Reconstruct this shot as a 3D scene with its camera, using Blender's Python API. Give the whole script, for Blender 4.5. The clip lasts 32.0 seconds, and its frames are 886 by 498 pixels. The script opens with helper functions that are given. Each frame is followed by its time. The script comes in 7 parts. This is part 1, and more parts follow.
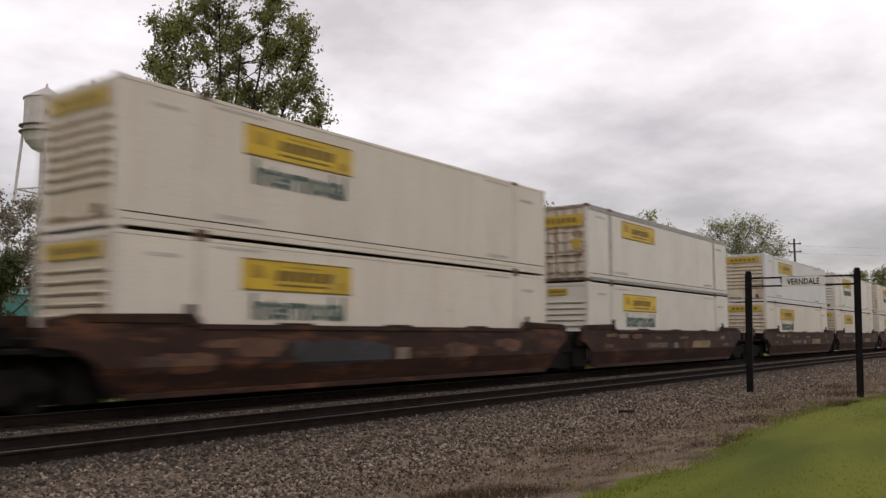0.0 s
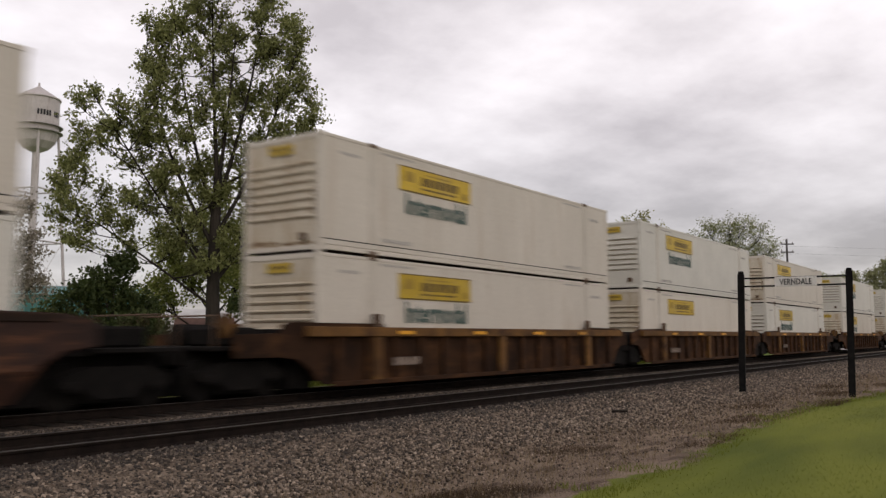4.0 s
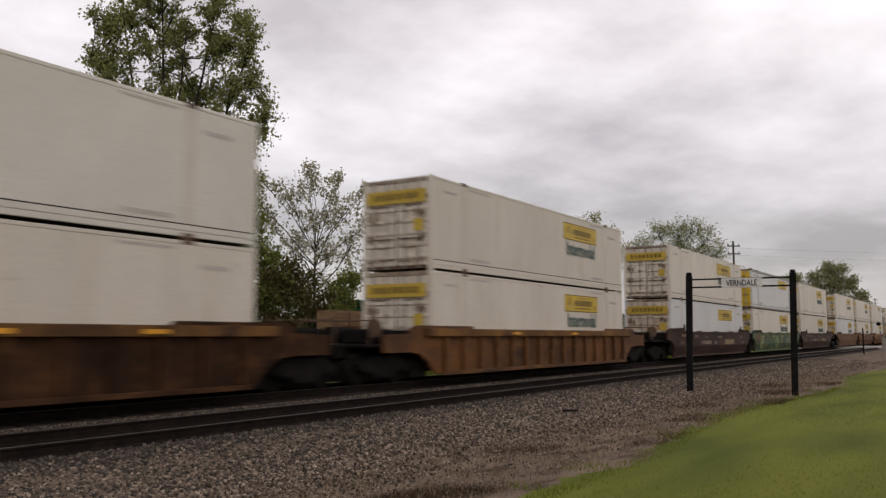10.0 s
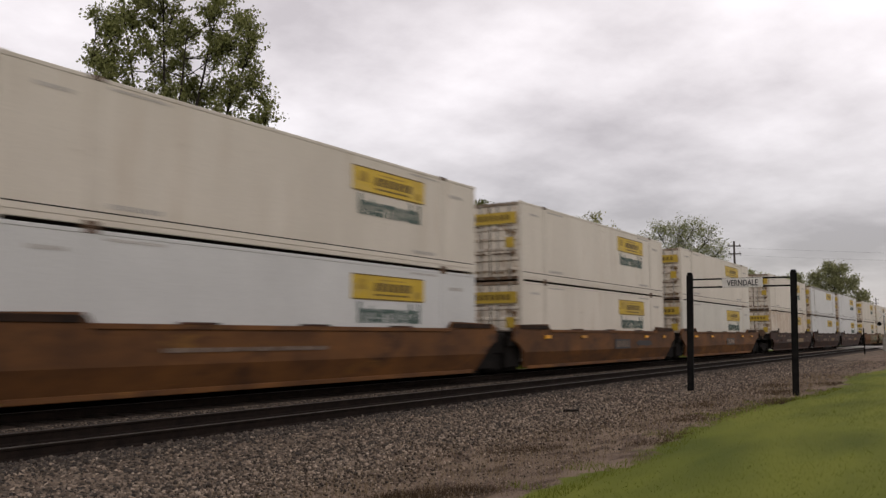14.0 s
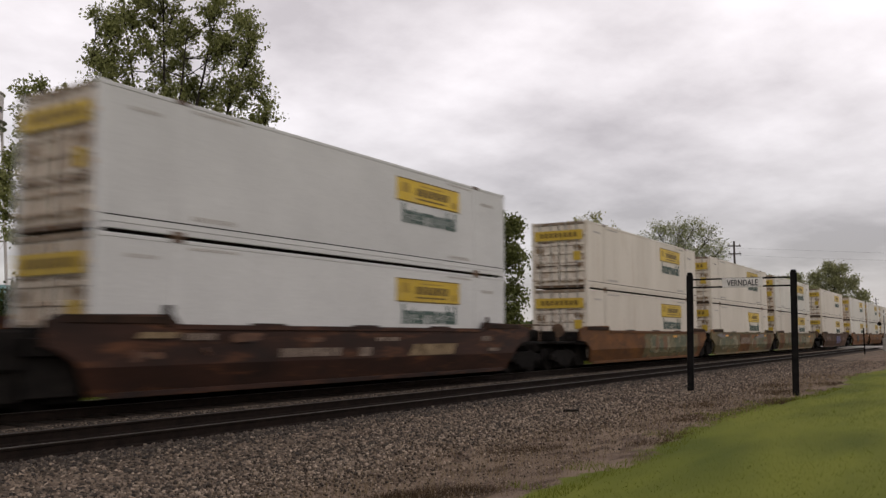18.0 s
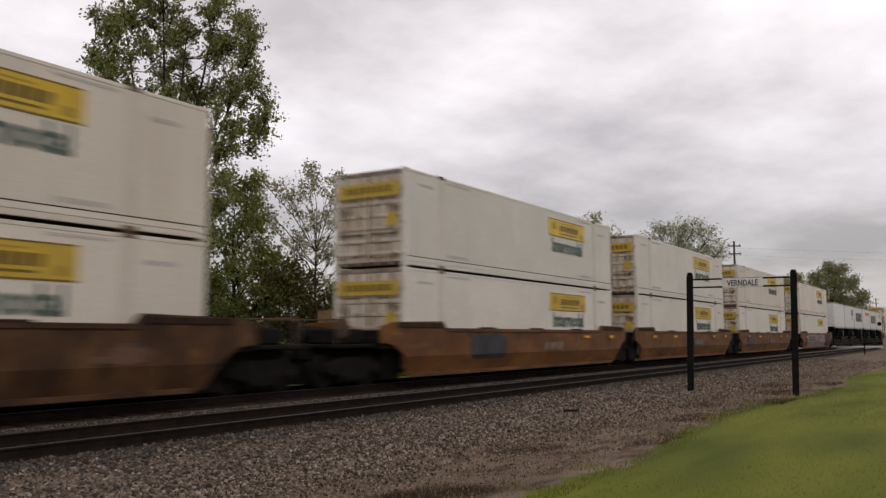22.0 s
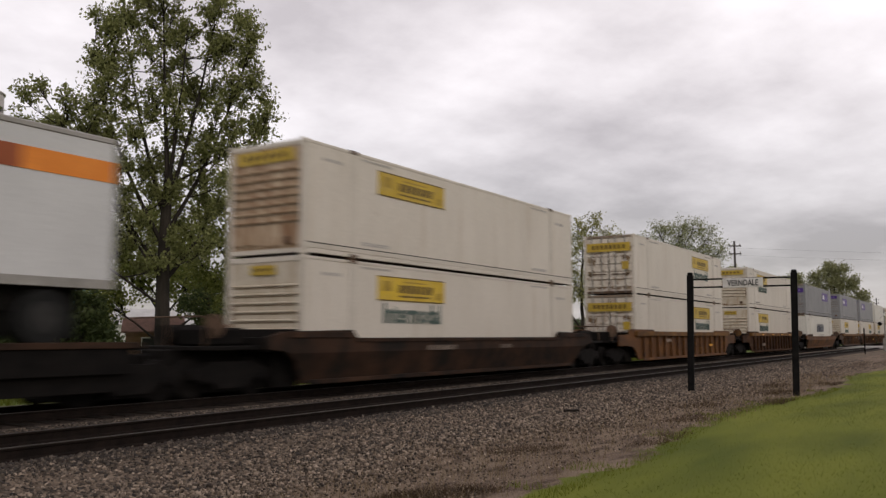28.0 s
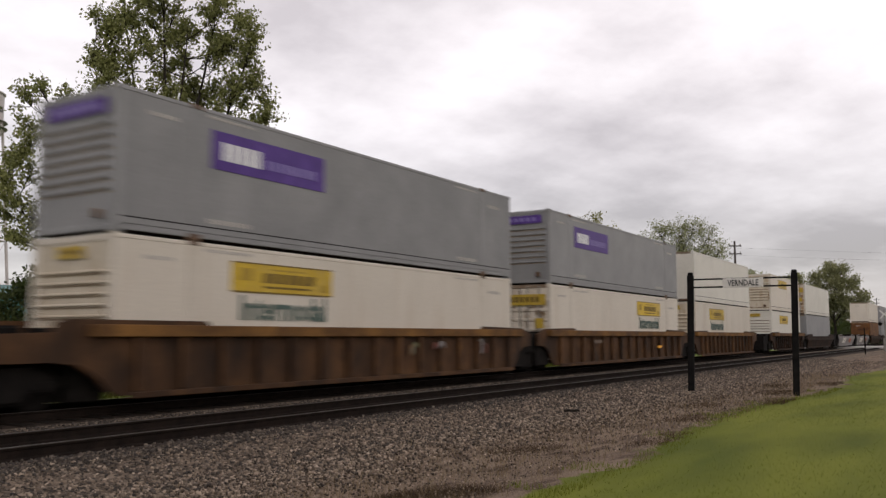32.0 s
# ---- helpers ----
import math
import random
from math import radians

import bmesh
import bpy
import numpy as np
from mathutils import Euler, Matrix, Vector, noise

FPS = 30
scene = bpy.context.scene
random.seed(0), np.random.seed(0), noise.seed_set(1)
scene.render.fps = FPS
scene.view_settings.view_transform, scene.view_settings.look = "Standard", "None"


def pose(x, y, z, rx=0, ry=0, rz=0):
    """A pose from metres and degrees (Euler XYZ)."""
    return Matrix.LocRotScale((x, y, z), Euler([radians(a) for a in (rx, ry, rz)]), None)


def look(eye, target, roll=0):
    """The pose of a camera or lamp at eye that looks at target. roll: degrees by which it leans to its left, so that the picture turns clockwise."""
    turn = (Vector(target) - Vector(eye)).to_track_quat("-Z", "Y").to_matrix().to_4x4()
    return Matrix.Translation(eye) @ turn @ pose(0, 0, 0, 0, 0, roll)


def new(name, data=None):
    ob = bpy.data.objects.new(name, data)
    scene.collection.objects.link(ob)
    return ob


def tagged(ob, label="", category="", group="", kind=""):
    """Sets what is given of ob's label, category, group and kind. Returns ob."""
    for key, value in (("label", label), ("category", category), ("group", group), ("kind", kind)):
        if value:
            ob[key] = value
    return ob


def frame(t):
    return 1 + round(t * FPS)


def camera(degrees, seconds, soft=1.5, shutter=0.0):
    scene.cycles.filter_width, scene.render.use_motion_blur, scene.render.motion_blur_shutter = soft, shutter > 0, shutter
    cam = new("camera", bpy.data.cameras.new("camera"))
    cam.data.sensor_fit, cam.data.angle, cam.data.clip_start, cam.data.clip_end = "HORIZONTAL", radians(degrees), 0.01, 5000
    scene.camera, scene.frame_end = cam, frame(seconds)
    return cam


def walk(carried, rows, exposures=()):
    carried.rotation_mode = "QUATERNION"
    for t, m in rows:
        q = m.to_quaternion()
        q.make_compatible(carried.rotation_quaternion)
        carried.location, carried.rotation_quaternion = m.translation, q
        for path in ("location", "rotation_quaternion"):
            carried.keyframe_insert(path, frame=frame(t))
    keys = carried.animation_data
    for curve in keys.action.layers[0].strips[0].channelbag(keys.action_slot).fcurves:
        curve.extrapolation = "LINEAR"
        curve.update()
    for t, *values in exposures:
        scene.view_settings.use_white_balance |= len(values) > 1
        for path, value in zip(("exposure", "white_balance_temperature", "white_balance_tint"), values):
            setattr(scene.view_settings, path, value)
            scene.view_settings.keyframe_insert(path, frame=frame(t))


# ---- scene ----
cam = camera(55.14, 32.0, soft=1.4, shutter=0.42)

# ---------------------------------------------------------------- the camera
# x runs along the line away from the camera, y across it, z = 0 is the rail head
EYE = (0.0, 0.0, 1.32)
PITCH = 5.88


def aim(yaw):
    a, b = radians(yaw), radians(PITCH)
    return look(EYE, (EYE[0] + math.cos(a) * math.cos(b), EYE[1] + math.sin(a) * math.cos(b), EYE[2] + math.sin(b)), -0.08)


YAWS = [(0.0, 35.79), (0.5, 35.82), (1.0, 35.84), (2.0, 35.855), (2.5, 35.855), (3.0, 35.84), (3.5, 35.753), (4.0, 35.35), (4.5, 34.72), (5.0, 34.05),
        (5.5, 33.44), (6.0, 33.07), (6.5, 32.70), (7.0, 32.47), (7.5, 32.42), (8.0, 32.224), (8.5, 32.20), (9.0, 32.165), (10.0, 32.165), (11.0, 32.21),
        (16.0, 32.214), (24.0, 32.214), (28.0, 32.235), (32.0, 32.25)]
walk(cam, [(t, aim(yaw)) for t, yaw in YAWS], [(0.0, 0.12), (3.0, 0.1), (6.0, 0.03), (29.0, 0.03), (31.0, 0.15), (32.0, 0.17)])

# ---------------------------------------------------------------- sky, sun
world = bpy.data.worlds.new("overcast")
scene.world = world
world.use_nodes = True
wn, wl = world.node_tree.nodes, world.node_tree.links
wn.clear()
w_out = wn.new("ShaderNodeOutputWorld")
w_sky = wn.new("ShaderNodeTexSky")
w_sky.sky_type, w_sky.sun_disc, w_sky.sun_elevation, w_sky.sun_rotation = "NISHITA", False, radians(25), radians(213)
w_bg_sky = wn.new("ShaderNodeBackground")
w_bg_sky.inputs["Strength"].default_value = 0.015
wl.new(w_sky.outputs[0], w_bg_sky.inputs["Color"])
w_co = wn.new("ShaderNodeTexCoord")
w_sep = wn.new("ShaderNodeSeparateXYZ")
wl.new(w_co.outputs["Generated"], w_sep.inputs[0])


def w_math(op, a, b=None, clamp=False):
    n = wn.new("ShaderNodeMath")
    n.operation, n.use_clamp = op, clamp
    for i, v in enumerate((a, b)):
        if v is None:
            continue
        if isinstance(v, (int, float)):
            n.inputs[i].default_value = v
        else:
            wl.new(v, n.inputs[i])
    return n.outputs[0]


w_up = w_math("MAXIMUM", w_sep.outputs[2], 0.0)
w_den = w_math("ADD", w_up, 0.23)
w_com = wn.new("ShaderNodeCombineXYZ")
wl.new(w_math("DIVIDE", w_sep.outputs[0], w_den), w_com.inputs[0])
wl.new(w_math("DIVIDE", w_sep.outputs[1], w_den), w_com.inputs[1])
w_n1 = wn.new("ShaderNodeTexNoise")
w_n1.inputs["Scale"].default_value, w_n1.inputs["Detail"].default_value, w_n1.inputs["Roughness"].default_value = 1.3, 8.0, 0.55
w_map = wn.new("ShaderNodeMapping")
w_map.inputs["Location"].default_value = (0.8, 4.6, 0.0)
w_map.inputs["Rotation"].default_value = (0, 0, radians(31))
w_map.inputs["Scale"].default_value = (1.0, 1.0, 1.0)
wl.new(w_com.outputs[0], w_map.inputs[0])
wl.new(w_map.outputs[0], w_n1.inputs["Vector"])
w_ramp = wn.new("ShaderNodeValToRGB")
w_ramp.color_ramp.elements[0].position, w_ramp.color_ramp.elements[0].color = 0.37, (0.57, 0.514, 0.521, 1)
w_ramp.color_ramp.elements[1].position, w_ramp.color_ramp.elements[1].color = 0.64, (1.02, 0.951, 0.963, 1)
w_mid = w_ramp.color_ramp.elements.new(0.5)
w_mid.color = (0.80, 0.735, 0.743, 1)
wl.new(w_n1.outputs[0], w_ramp.inputs[0])
w_bg = wn.new("ShaderNodeBackground")
wl.new(w_ramp.outputs[0], w_bg.inputs["Color"])
# dull along the horizon, palest a third of the way up, heavier cloud overhead
w_low = wn.new("ShaderNodeMapRange")
w_low.interpolation_type = "SMOOTHSTEP"
for i, v in enumerate((0.0, 0.34, 0.56, 1.02)):
    w_low.inputs[i + 1].default_value = v
wl.new(w_up, w_low.inputs[0])
w_high = wn.new("ShaderNodeMapRange")
for i, v in enumerate((0.4, 1.0, 1.0, 0.8)):
    w_high.inputs[i + 1].default_value = v
wl.new(w_up, w_high.inputs[0])
wl.new(w_math("MULTIPLY", w_low.outputs[0], w_high.outputs[0]), w_bg.inputs["Strength"])
w_add = wn.new("ShaderNodeAddShader")
wl.new(w_bg.outputs[0], w_add.inputs[0])
wl.new(w_bg_sky.outputs[0], w_add.inputs[1])
wl.new(w_add.outputs[0], w_out.inputs["Surface"])

sun_data = bpy.data.lights.new("sun", "SUN")
sun_data.energy, sun_data.angle, sun_data.color = 0.44, radians(40), (1.0, 0.93, 0.83)
sun = new("sun", sun_data)
sun.matrix_basis = look((0, 0, 20.5), (24, 37, 0))

# ---------------------------------------------------------------- materials
MATS = {}


def surface(name, dark, light, rough=0.7, metal=0.0, scale=2.0, fine=40.0, bump=0.1, stretch=(1, 1, 1), third=None, third_at=0.62, third_soft=0.06,
            third_scale=1.2, vary=0.0, by_object=True, third_stretch=(1, 1, 1), spec=0.3, fourth=None, fourth_at=0.6, fourth_scale=4.0, fourth_stretch=(1, 1, 1)):
    """A two-scale procedural surface: slow stains between two colours, fine grain, relief, and patches of a third colour."""
    m = bpy.data.materials.new(name)
    m.use_nodes = True
    n, l = m.node_tree.nodes, m.node_tree.links
    b = n["Principled BSDF"]
    b.inputs["Roughness"].default_value, b.inputs["Metallic"].default_value = rough, metal
    b.inputs["Specular IOR Level"].default_value = spec
    co = n.new("ShaderNodeTexCoord")
    info = n.new("ShaderNodeObjectInfo")
    shift = n.new("ShaderNodeVectorMath")
    shift.operation = "MULTIPLY_ADD"
    if by_object:
        l.new(co.outputs["Object"], shift.inputs[0])
        shift.inputs[1].default_value = (1, 1, 1)
        sc = n.new("ShaderNodeVectorMath")
        sc.operation = "SCALE"
        sc.inputs[0].default_value = (37.0, 23.0, 11.0)
        l.new(info.outputs["Random"], sc.inputs["Scale"])
        l.new(sc.outputs[0], shift.inputs[2])
    else:
        geo = n.new("ShaderNodeNewGeometry")
        l.new(geo.outputs["Position"], shift.inputs[0])
        shift.inputs[1].default_value = (1, 1, 1)
        shift.inputs[2].default_value = (0, 0, 0)

    def noisy(sc, st, detail=4.0, rough_=0.6):
        mp = n.new("ShaderNodeMapping")
        mp.inputs["Scale"].default_value = st
        l.new(shift.outputs[0], mp.inputs[0])
        t = n.new("ShaderNodeTexNoise")
        t.inputs["Scale"].default_value, t.inputs["Detail"].default_value, t.inputs["Roughness"].default_value = sc, detail, rough_
        l.new(mp.outputs[0], t.inputs["Vector"])
        return t.outputs[0]

    slow, grain = noisy(scale, stretch), noisy(fine, (1, 1, 1), 2.0)
    mix = n.new("ShaderNodeMix")
    mix.data_type = "RGBA"
    mix.inputs[6].default_value, mix.inputs[7].default_value = (*dark, 1), (*light, 1)
    f = n.new("ShaderNodeMapRange")
    f.inputs[1].default_value, f.inputs[2].default_value = 0.3, 0.7
    l.new(slow, f.inputs[0])
    l.new(f.outputs[0], mix.inputs[0])
    last = mix.outputs[2]
    g = n.new("ShaderNodeMix")
    g.data_type, g.blend_type = "RGBA", "MULTIPLY"
    g.inputs[0].default_value = 0.35
    gr = n.new("ShaderNodeMapRange")
    gr.inputs[1].default_value, gr.inputs[2].default_value, gr.inputs[3].default_value, gr.inputs[4].default_value = 0.25, 0.75, 0.6, 1.25
    l.new(grain, gr.inputs[0])
    l.new(last, g.inputs[6])
    l.new(gr.outputs[0], g.inputs[7])
    last = g.outputs[2]
    if third:
        t3 = noisy(third_scale, third_stretch, 6.0, 0.65)
        r3 = n.new("ShaderNodeMapRange")
        r3.inputs[1].default_value, r3.inputs[2].default_value = third_at - third_soft, third_at + third_soft
        l.new(t3, r3.inputs[0])
        m3 = n.new("ShaderNodeMix")
        m3.data_type = "RGBA"
        l.new(r3.outputs[0], m3.inputs[0])
        l.new(last, m3.inputs[6])
        m3.inputs[7].default_value = (*third, 1)
        last = m3.outputs[2]
    if fourth:
        t4 = noisy(fourth_scale, fourth_stretch, 5.0, 0.7)
        r4 = n.new("ShaderNodeMapRange")
        r4.inputs[1].default_value, r4.inputs[2].default_value, r4.inputs[4].default_value = fourth_at - 0.05, fourth_at + 0.08, 0.85
        l.new(t4, r4.inputs[0])
        m4 = n.new("ShaderNodeMix")
        m4.data_type = "RGBA"
        l.new(r4.outputs[0], m4.inputs[0])
        l.new(last, m4.inputs[6])
        m4.inputs[7].default_value = (*fourth, 1)
        last = m4.outputs[2]
    if vary:
        hv = n.new("ShaderNodeHueSaturation")
        vr = n.new("ShaderNodeMapRange")
        vr.inputs[3].default_value, vr.inputs[4].default_value = 1 - vary, 1 + vary
        l.new(info.outputs["Random"], vr.inputs[0])
        l.new(vr.outputs[0], hv.inputs["Value"])
        l.new(last, hv.inputs["Color"])
        last = hv.outputs[0]
    l.new(last, b.inputs["Base Color"])
    if bump:
        bp = n.new("ShaderNodeBump")
        bp.inputs["Strength"].default_value, bp.inputs["Distance"].default_value = bump, 0.02
        l.new(grain, bp.inputs["Height"])
        l.new(bp.outputs[0], b.inputs["Normal"])
    MATS[name] = m
    return m


CREAM = surface("cream_paint", (0.535, 0.485, 0.415), (0.625, 0.572, 0.50), 0.45, scale=0.5, fine=25, bump=0.03, stretch=(1, 1, 0.35), third=(0.43, 0.35, 0.265), third_at=0.70,
                third_soft=0.16, third_scale=1.6, third_stretch=(1.6, 1, 0.16), fourth=(0.40, 0.345, 0.28), fourth_at=0.69, fourth_scale=1.5, fourth_stretch=(0.6, 1, 2.6), vary=0.05)
COOL = surface("cool_white_paint", (0.54, 0.516, 0.462), (0.625, 0.598, 0.538), 0.42, scale=0.6, fine=25, bump=0.03, third=(0.46, 0.425, 0.37), third_at=0.72, third_soft=0.14,
               third_stretch=(1.6, 1, 0.2), fourth=(0.41, 0.375, 0.33), fourth_at=0.70, fourth_scale=1.5, fourth_stretch=(0.6, 1, 2.6), vary=0.05)
RUSTY_CREAM = surface("rust_streaked_cream_paint", (0.54, 0.475, 0.39), (0.64, 0.58, 0.50), 0.5, scale=1.0, fine=25, bump=0.05, third=(0.29, 0.165, 0.08), third_at=0.56, third_soft=0.16,
                      third_scale=1.8, third_stretch=(2.2, 2.2, 0.3), vary=0.05)
NOSE_DIRTY = surface("dirty_end_paint", (0.50, 0.435, 0.335), (0.605, 0.545, 0.45), 0.55, scale=1.3, fine=25, bump=0.05, third=(0.33, 0.225, 0.13), third_at=0.62, third_soft=0.14, third_scale=1.6, third_stretch=(2, 2, 0.5), vary=0.06)
NOSE_RUST = surface("rust_washed_end_paint", (0.42, 0.30, 0.19), (0.58, 0.47, 0.345), 0.55, scale=1.3, fine=25, bump=0.05, third=(0.22, 0.115, 0.055), third_at=0.52, third_soft=0.14, third_scale=1.6, third_stretch=(2, 2, 0.5), vary=0.05)
BLUISH = surface("bluish_white_paint", (0.51, 0.508, 0.502), (0.585, 0.583, 0.576), 0.4, scale=0.6, fine=25, bump=0.02, third=(0.46, 0.45, 0.43), third_at=0.76, third_soft=0.12,
                 third_stretch=(1.6, 1, 0.2), vary=0.04)
DOOR_PAINT = surface("rust_bled_door_paint", (0.56, 0.50, 0.42), (0.66, 0.605, 0.53), 0.5, scale=1.4, fine=25, bump=0.05, third=(0.20, 0.11, 0.06), third_at=0.62, third_soft=0.10,
                     third_scale=1.6, third_stretch=(2.6, 2.6, 0.35), fourth=(0.33, 0.22, 0.14), fourth_at=0.6, fourth_scale=3.5, fourth_stretch=(1, 1.4, 0.6), vary=0.06)
GREY = surface("grey_paint", (0.20, 0.20, 0.205), (0.26, 0.258, 0.262), 0.5, scale=0.7, fine=25, bump=0.03, vary=0.06)
RAIL_GREY = surface("galvanised_rail", (0.22, 0.21, 0.19), (0.36, 0.34, 0.31), 0.5, 0.4, scale=3, vary=0.1)
# grimy and near-black; below the cars the deep shade is in this colour too
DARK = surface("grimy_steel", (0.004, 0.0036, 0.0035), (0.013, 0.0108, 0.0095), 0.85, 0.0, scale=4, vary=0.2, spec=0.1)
GROOVE = surface("dirty_groove", (0.15, 0.105, 0.07), (0.33, 0.27, 0.205), 0.8, scale=2.2, fine=20, bump=0.1, vary=0.2, third=(0.10, 0.055, 0.03), third_at=0.62, third_soft=0.15)
# colour of the painted shadow lines below the end wall's ribs
NOSE_RIB_SHADE = surface("rib_shade_line", (0.145, 0.105, 0.066), (0.29, 0.228, 0.16), 0.8, scale=2.2, fine=20, bump=0.1, vary=0.15)
DOOR_STAIN = surface("door_rust_stain", (0.085, 0.048, 0.025), (0.24, 0.155, 0.088), 0.85, scale=3.0, fine=20, bump=0.05, stretch=(1, 1, 0.6), third=(0.36, 0.29, 0.2), third_at=0.57, third_soft=0.1, third_scale=4.0, third_stretch=(1, 1, 0.5))
RUST_DARK = surface("rusted_fitting", (0.07, 0.045, 0.03), (0.16, 0.10, 0.065), 0.8, 0.2, scale=5, vary=0.2)
YELLOW = surface("yellow_panel", (0.45, 0.30, 0.022), (0.60, 0.41, 0.03), 0.45, scale=2, fine=30, bump=0.02, third=(0.40, 0.29, 0.09), third_at=0.62, third_soft=0.14, third_scale=1.4, vary=0.16)
YELLOW_OLD = surface("faded_yellow_panel", (0.37, 0.255, 0.04), (0.54, 0.375, 0.04), 0.5, scale=3, fine=30, bump=0.02, third=(0.30, 0.2, 0.08), third_at=0.64, third_soft=0.1,
                     third_scale=3.0, vary=0.06)
INK = surface("dark_lettering", (0.10, 0.062, 0.012), (0.20, 0.13, 0.018), 0.5, scale=4, bump=0)
INK_PALE = surface("faded_lettering", (0.27, 0.175, 0.025), (0.40, 0.27, 0.03), 0.5, scale=4, bump=0)
GREEN_INK = surface("dark_green_lettering", (0.045, 0.075, 0.064), (0.08, 0.12, 0.105), 0.5, scale=4, bump=0)
STENCIL = surface("grey_stencil", (0.34, 0.32, 0.3), (0.45, 0.42, 0.39), 0.6, scale=6, bump=0)
PURPLE = surface("purple_panel", (0.055, 0.02, 0.16), (0.09, 0.04, 0.24), 0.45, scale=2, bump=0)
WHITE_INK = surface("white_lettering", (0.6, 0.6, 0.62), (0.75, 0.75, 0.76), 0.5, scale=2, bump=0)
LILAC = surface("lilac_lettering", (0.16, 0.12, 0.33), (0.22, 0.17, 0.40), 0.5, scale=2, bump=0)
NAVY = surface("navy_lettering", (0.03, 0.034, 0.05), (0.06, 0.064, 0.085), 0.5, scale=2, bump=0)
BLACK = surface("black_lettering", (0.012, 0.012, 0.014), (0.03, 0.03, 0.033), 0.5, scale=2, bump=0)
ORANGE = surface("orange_band", (0.68, 0.2, 0.02), (0.8, 0.27, 0.035), 0.45, scale=2, bump=0)
RED_BOX = surface("brown_red_panel", (0.25, 0.06, 0.02), (0.33, 0.09, 0.03), 0.5, scale=2, bump=0)
BLUE = surface("blue_lettering", (0.05, 0.06, 0.22), (0.08, 0.09, 0.3), 0.5, scale=2, bump=0)
FADED = surface("faded_white_lettering", (0.08, 0.055, 0.04), (0.26, 0.205, 0.165), 0.7, scale=5, fine=20, bump=0, vary=0.25)
GOLD_FADED = surface("faded_gold_lettering", (0.09, 0.06, 0.03), (0.26, 0.19, 0.11), 0.7, scale=5, fine=20, bump=0, vary=0.2)
REFLECT = surface("yellow_reflector", (0.55, 0.25, 0.02), (0.7, 0.34, 0.03), 0.4, scale=3, bump=0, vary=0.3)
W_BROWN = surface("mineral_brown_paint", (0.013, 0.0063, 0.0043), (0.045, 0.0185, 0.0112), 0.65, scale=0.9, fine=14, bump=0.2, stretch=(0.6, 1, 1.6), third=(0.10, 0.040, 0.0175), third_at=0.60, third_soft=0.07, third_scale=1.5, third_stretch=(0.45, 1, 2.2), fourth=(0.012, 0.008, 0.007), fourth_at=0.6, fourth_scale=1.6, vary=0.15, spec=0.25)
W_ORANGE = surface("orange_brown_paint", (0.060, 0.025, 0.0095), (0.165, 0.068, 0.018), 0.65, scale=0.8, fine=14, bump=0.2, stretch=(0.7, 1, 1.2), third=(0.030, 0.0145, 0.009), third_at=0.62, third_soft=0.12, third_scale=1.0, third_stretch=(0.8, 1, 1.6), fourth=(0.20, 0.095, 0.02), fourth_at=0.63, fourth_scale=1.1, fourth_stretch=(0.5, 1, 1.8), vary=0.12, spec=0.25)
W_TAN = surface("weathered_tan_paint", (0.036, 0.017, 0.008), (0.115, 0.056, 0.024), 0.70, scale=0.9, fine=14, bump=0.2, third=(0.02, 0.012, 0.008), third_at=0.55, third_soft=0.12, third_scale=1.2, third_stretch=(1.4, 1, 0.5), fourth=(0.15, 0.07, 0.02), fourth_at=0.66, fourth_scale=1.0, vary=0.12, spec=0.20)
W_DARK = surface("soot_brown_paint", (0.017, 0.0095, 0.006), (0.052, 0.026, 0.0145), 0.75, scale=0.9, fine=14, bump=0.2, third=(0.010, 0.0075, 0.006), third_at=0.54, third_soft=0.1, third_scale=1.2, vary=0.15, spec=0.15)
W_WEB = surface("rust_web_paint", (0.019, 0.0100, 0.0060), (0.058, 0.0275, 0.0135), 0.80, scale=0.8, fine=14, bump=0.2, third=(0.115, 0.052, 0.021), third_at=0.62, third_soft=0.12, third_scale=1.1, third_stretch=(0.6, 1, 1.4), fourth=(0.011, 0.008, 0.0065), fourth_at=0.6, fourth_scale=1.5, fourth_stretch=(1.5, 1, 0.5), vary=0.15, spec=0.10)
W_CHORD = surface("yellow_ochre_paint", (0.085, 0.040, 0.0125), (0.20, 0.098, 0.026), 0.7, scale=1.2, fine=18, bump=0.1, third=(0.045, 0.022, 0.011), third_at=0.56, third_soft=0.1, third_scale=1.3, third_stretch=(0.8, 1, 1), vary=0.1, spec=0.20)
G_GREEN = surface("green_graffiti", (0.044, 0.068, 0.026), (0.135, 0.152, 0.066), 0.55, scale=1.3, fine=14, bump=0.05, third=(0.02, 0.055, 0.06), third_at=0.56, third_scale=1.2, third_soft=0.05, third_stretch=(1, 1, 2), fourth=(0.06, 0.03, 0.02), fourth_at=0.63, fourth_scale=1.2, spec=0.15)
G_OLIVE = surface("olive_grey_graffiti", (0.0640, 0.0557, 0.0270), (0.1900, 0.1481, 0.0781), 0.55, scale=1.3, fine=14, bump=0.05, third=(0.2280, 0.0804, 0.0290), third_at=0.60, third_scale=1.3, third_soft=0.05, fourth=(0.0335, 0.0308, 0.0208), fourth_at=0.6, fourth_scale=1.8, fourth_stretch=(1, 1, 1.5), spec=0.15)
G_GREY = surface("grey_white_graffiti", (0.135, 0.118, 0.108), (0.215, 0.192, 0.182), 0.55, scale=1.6, fine=14, bump=0.05, third=(0.17, 0.035, 0.03), third_at=0.60, third_scale=1.5, third_soft=0.03, third_stretch=(1.6, 1, 0.7), fourth=(0.10, 0.06, 0.04), fourth_at=0.62, fourth_scale=1.4)
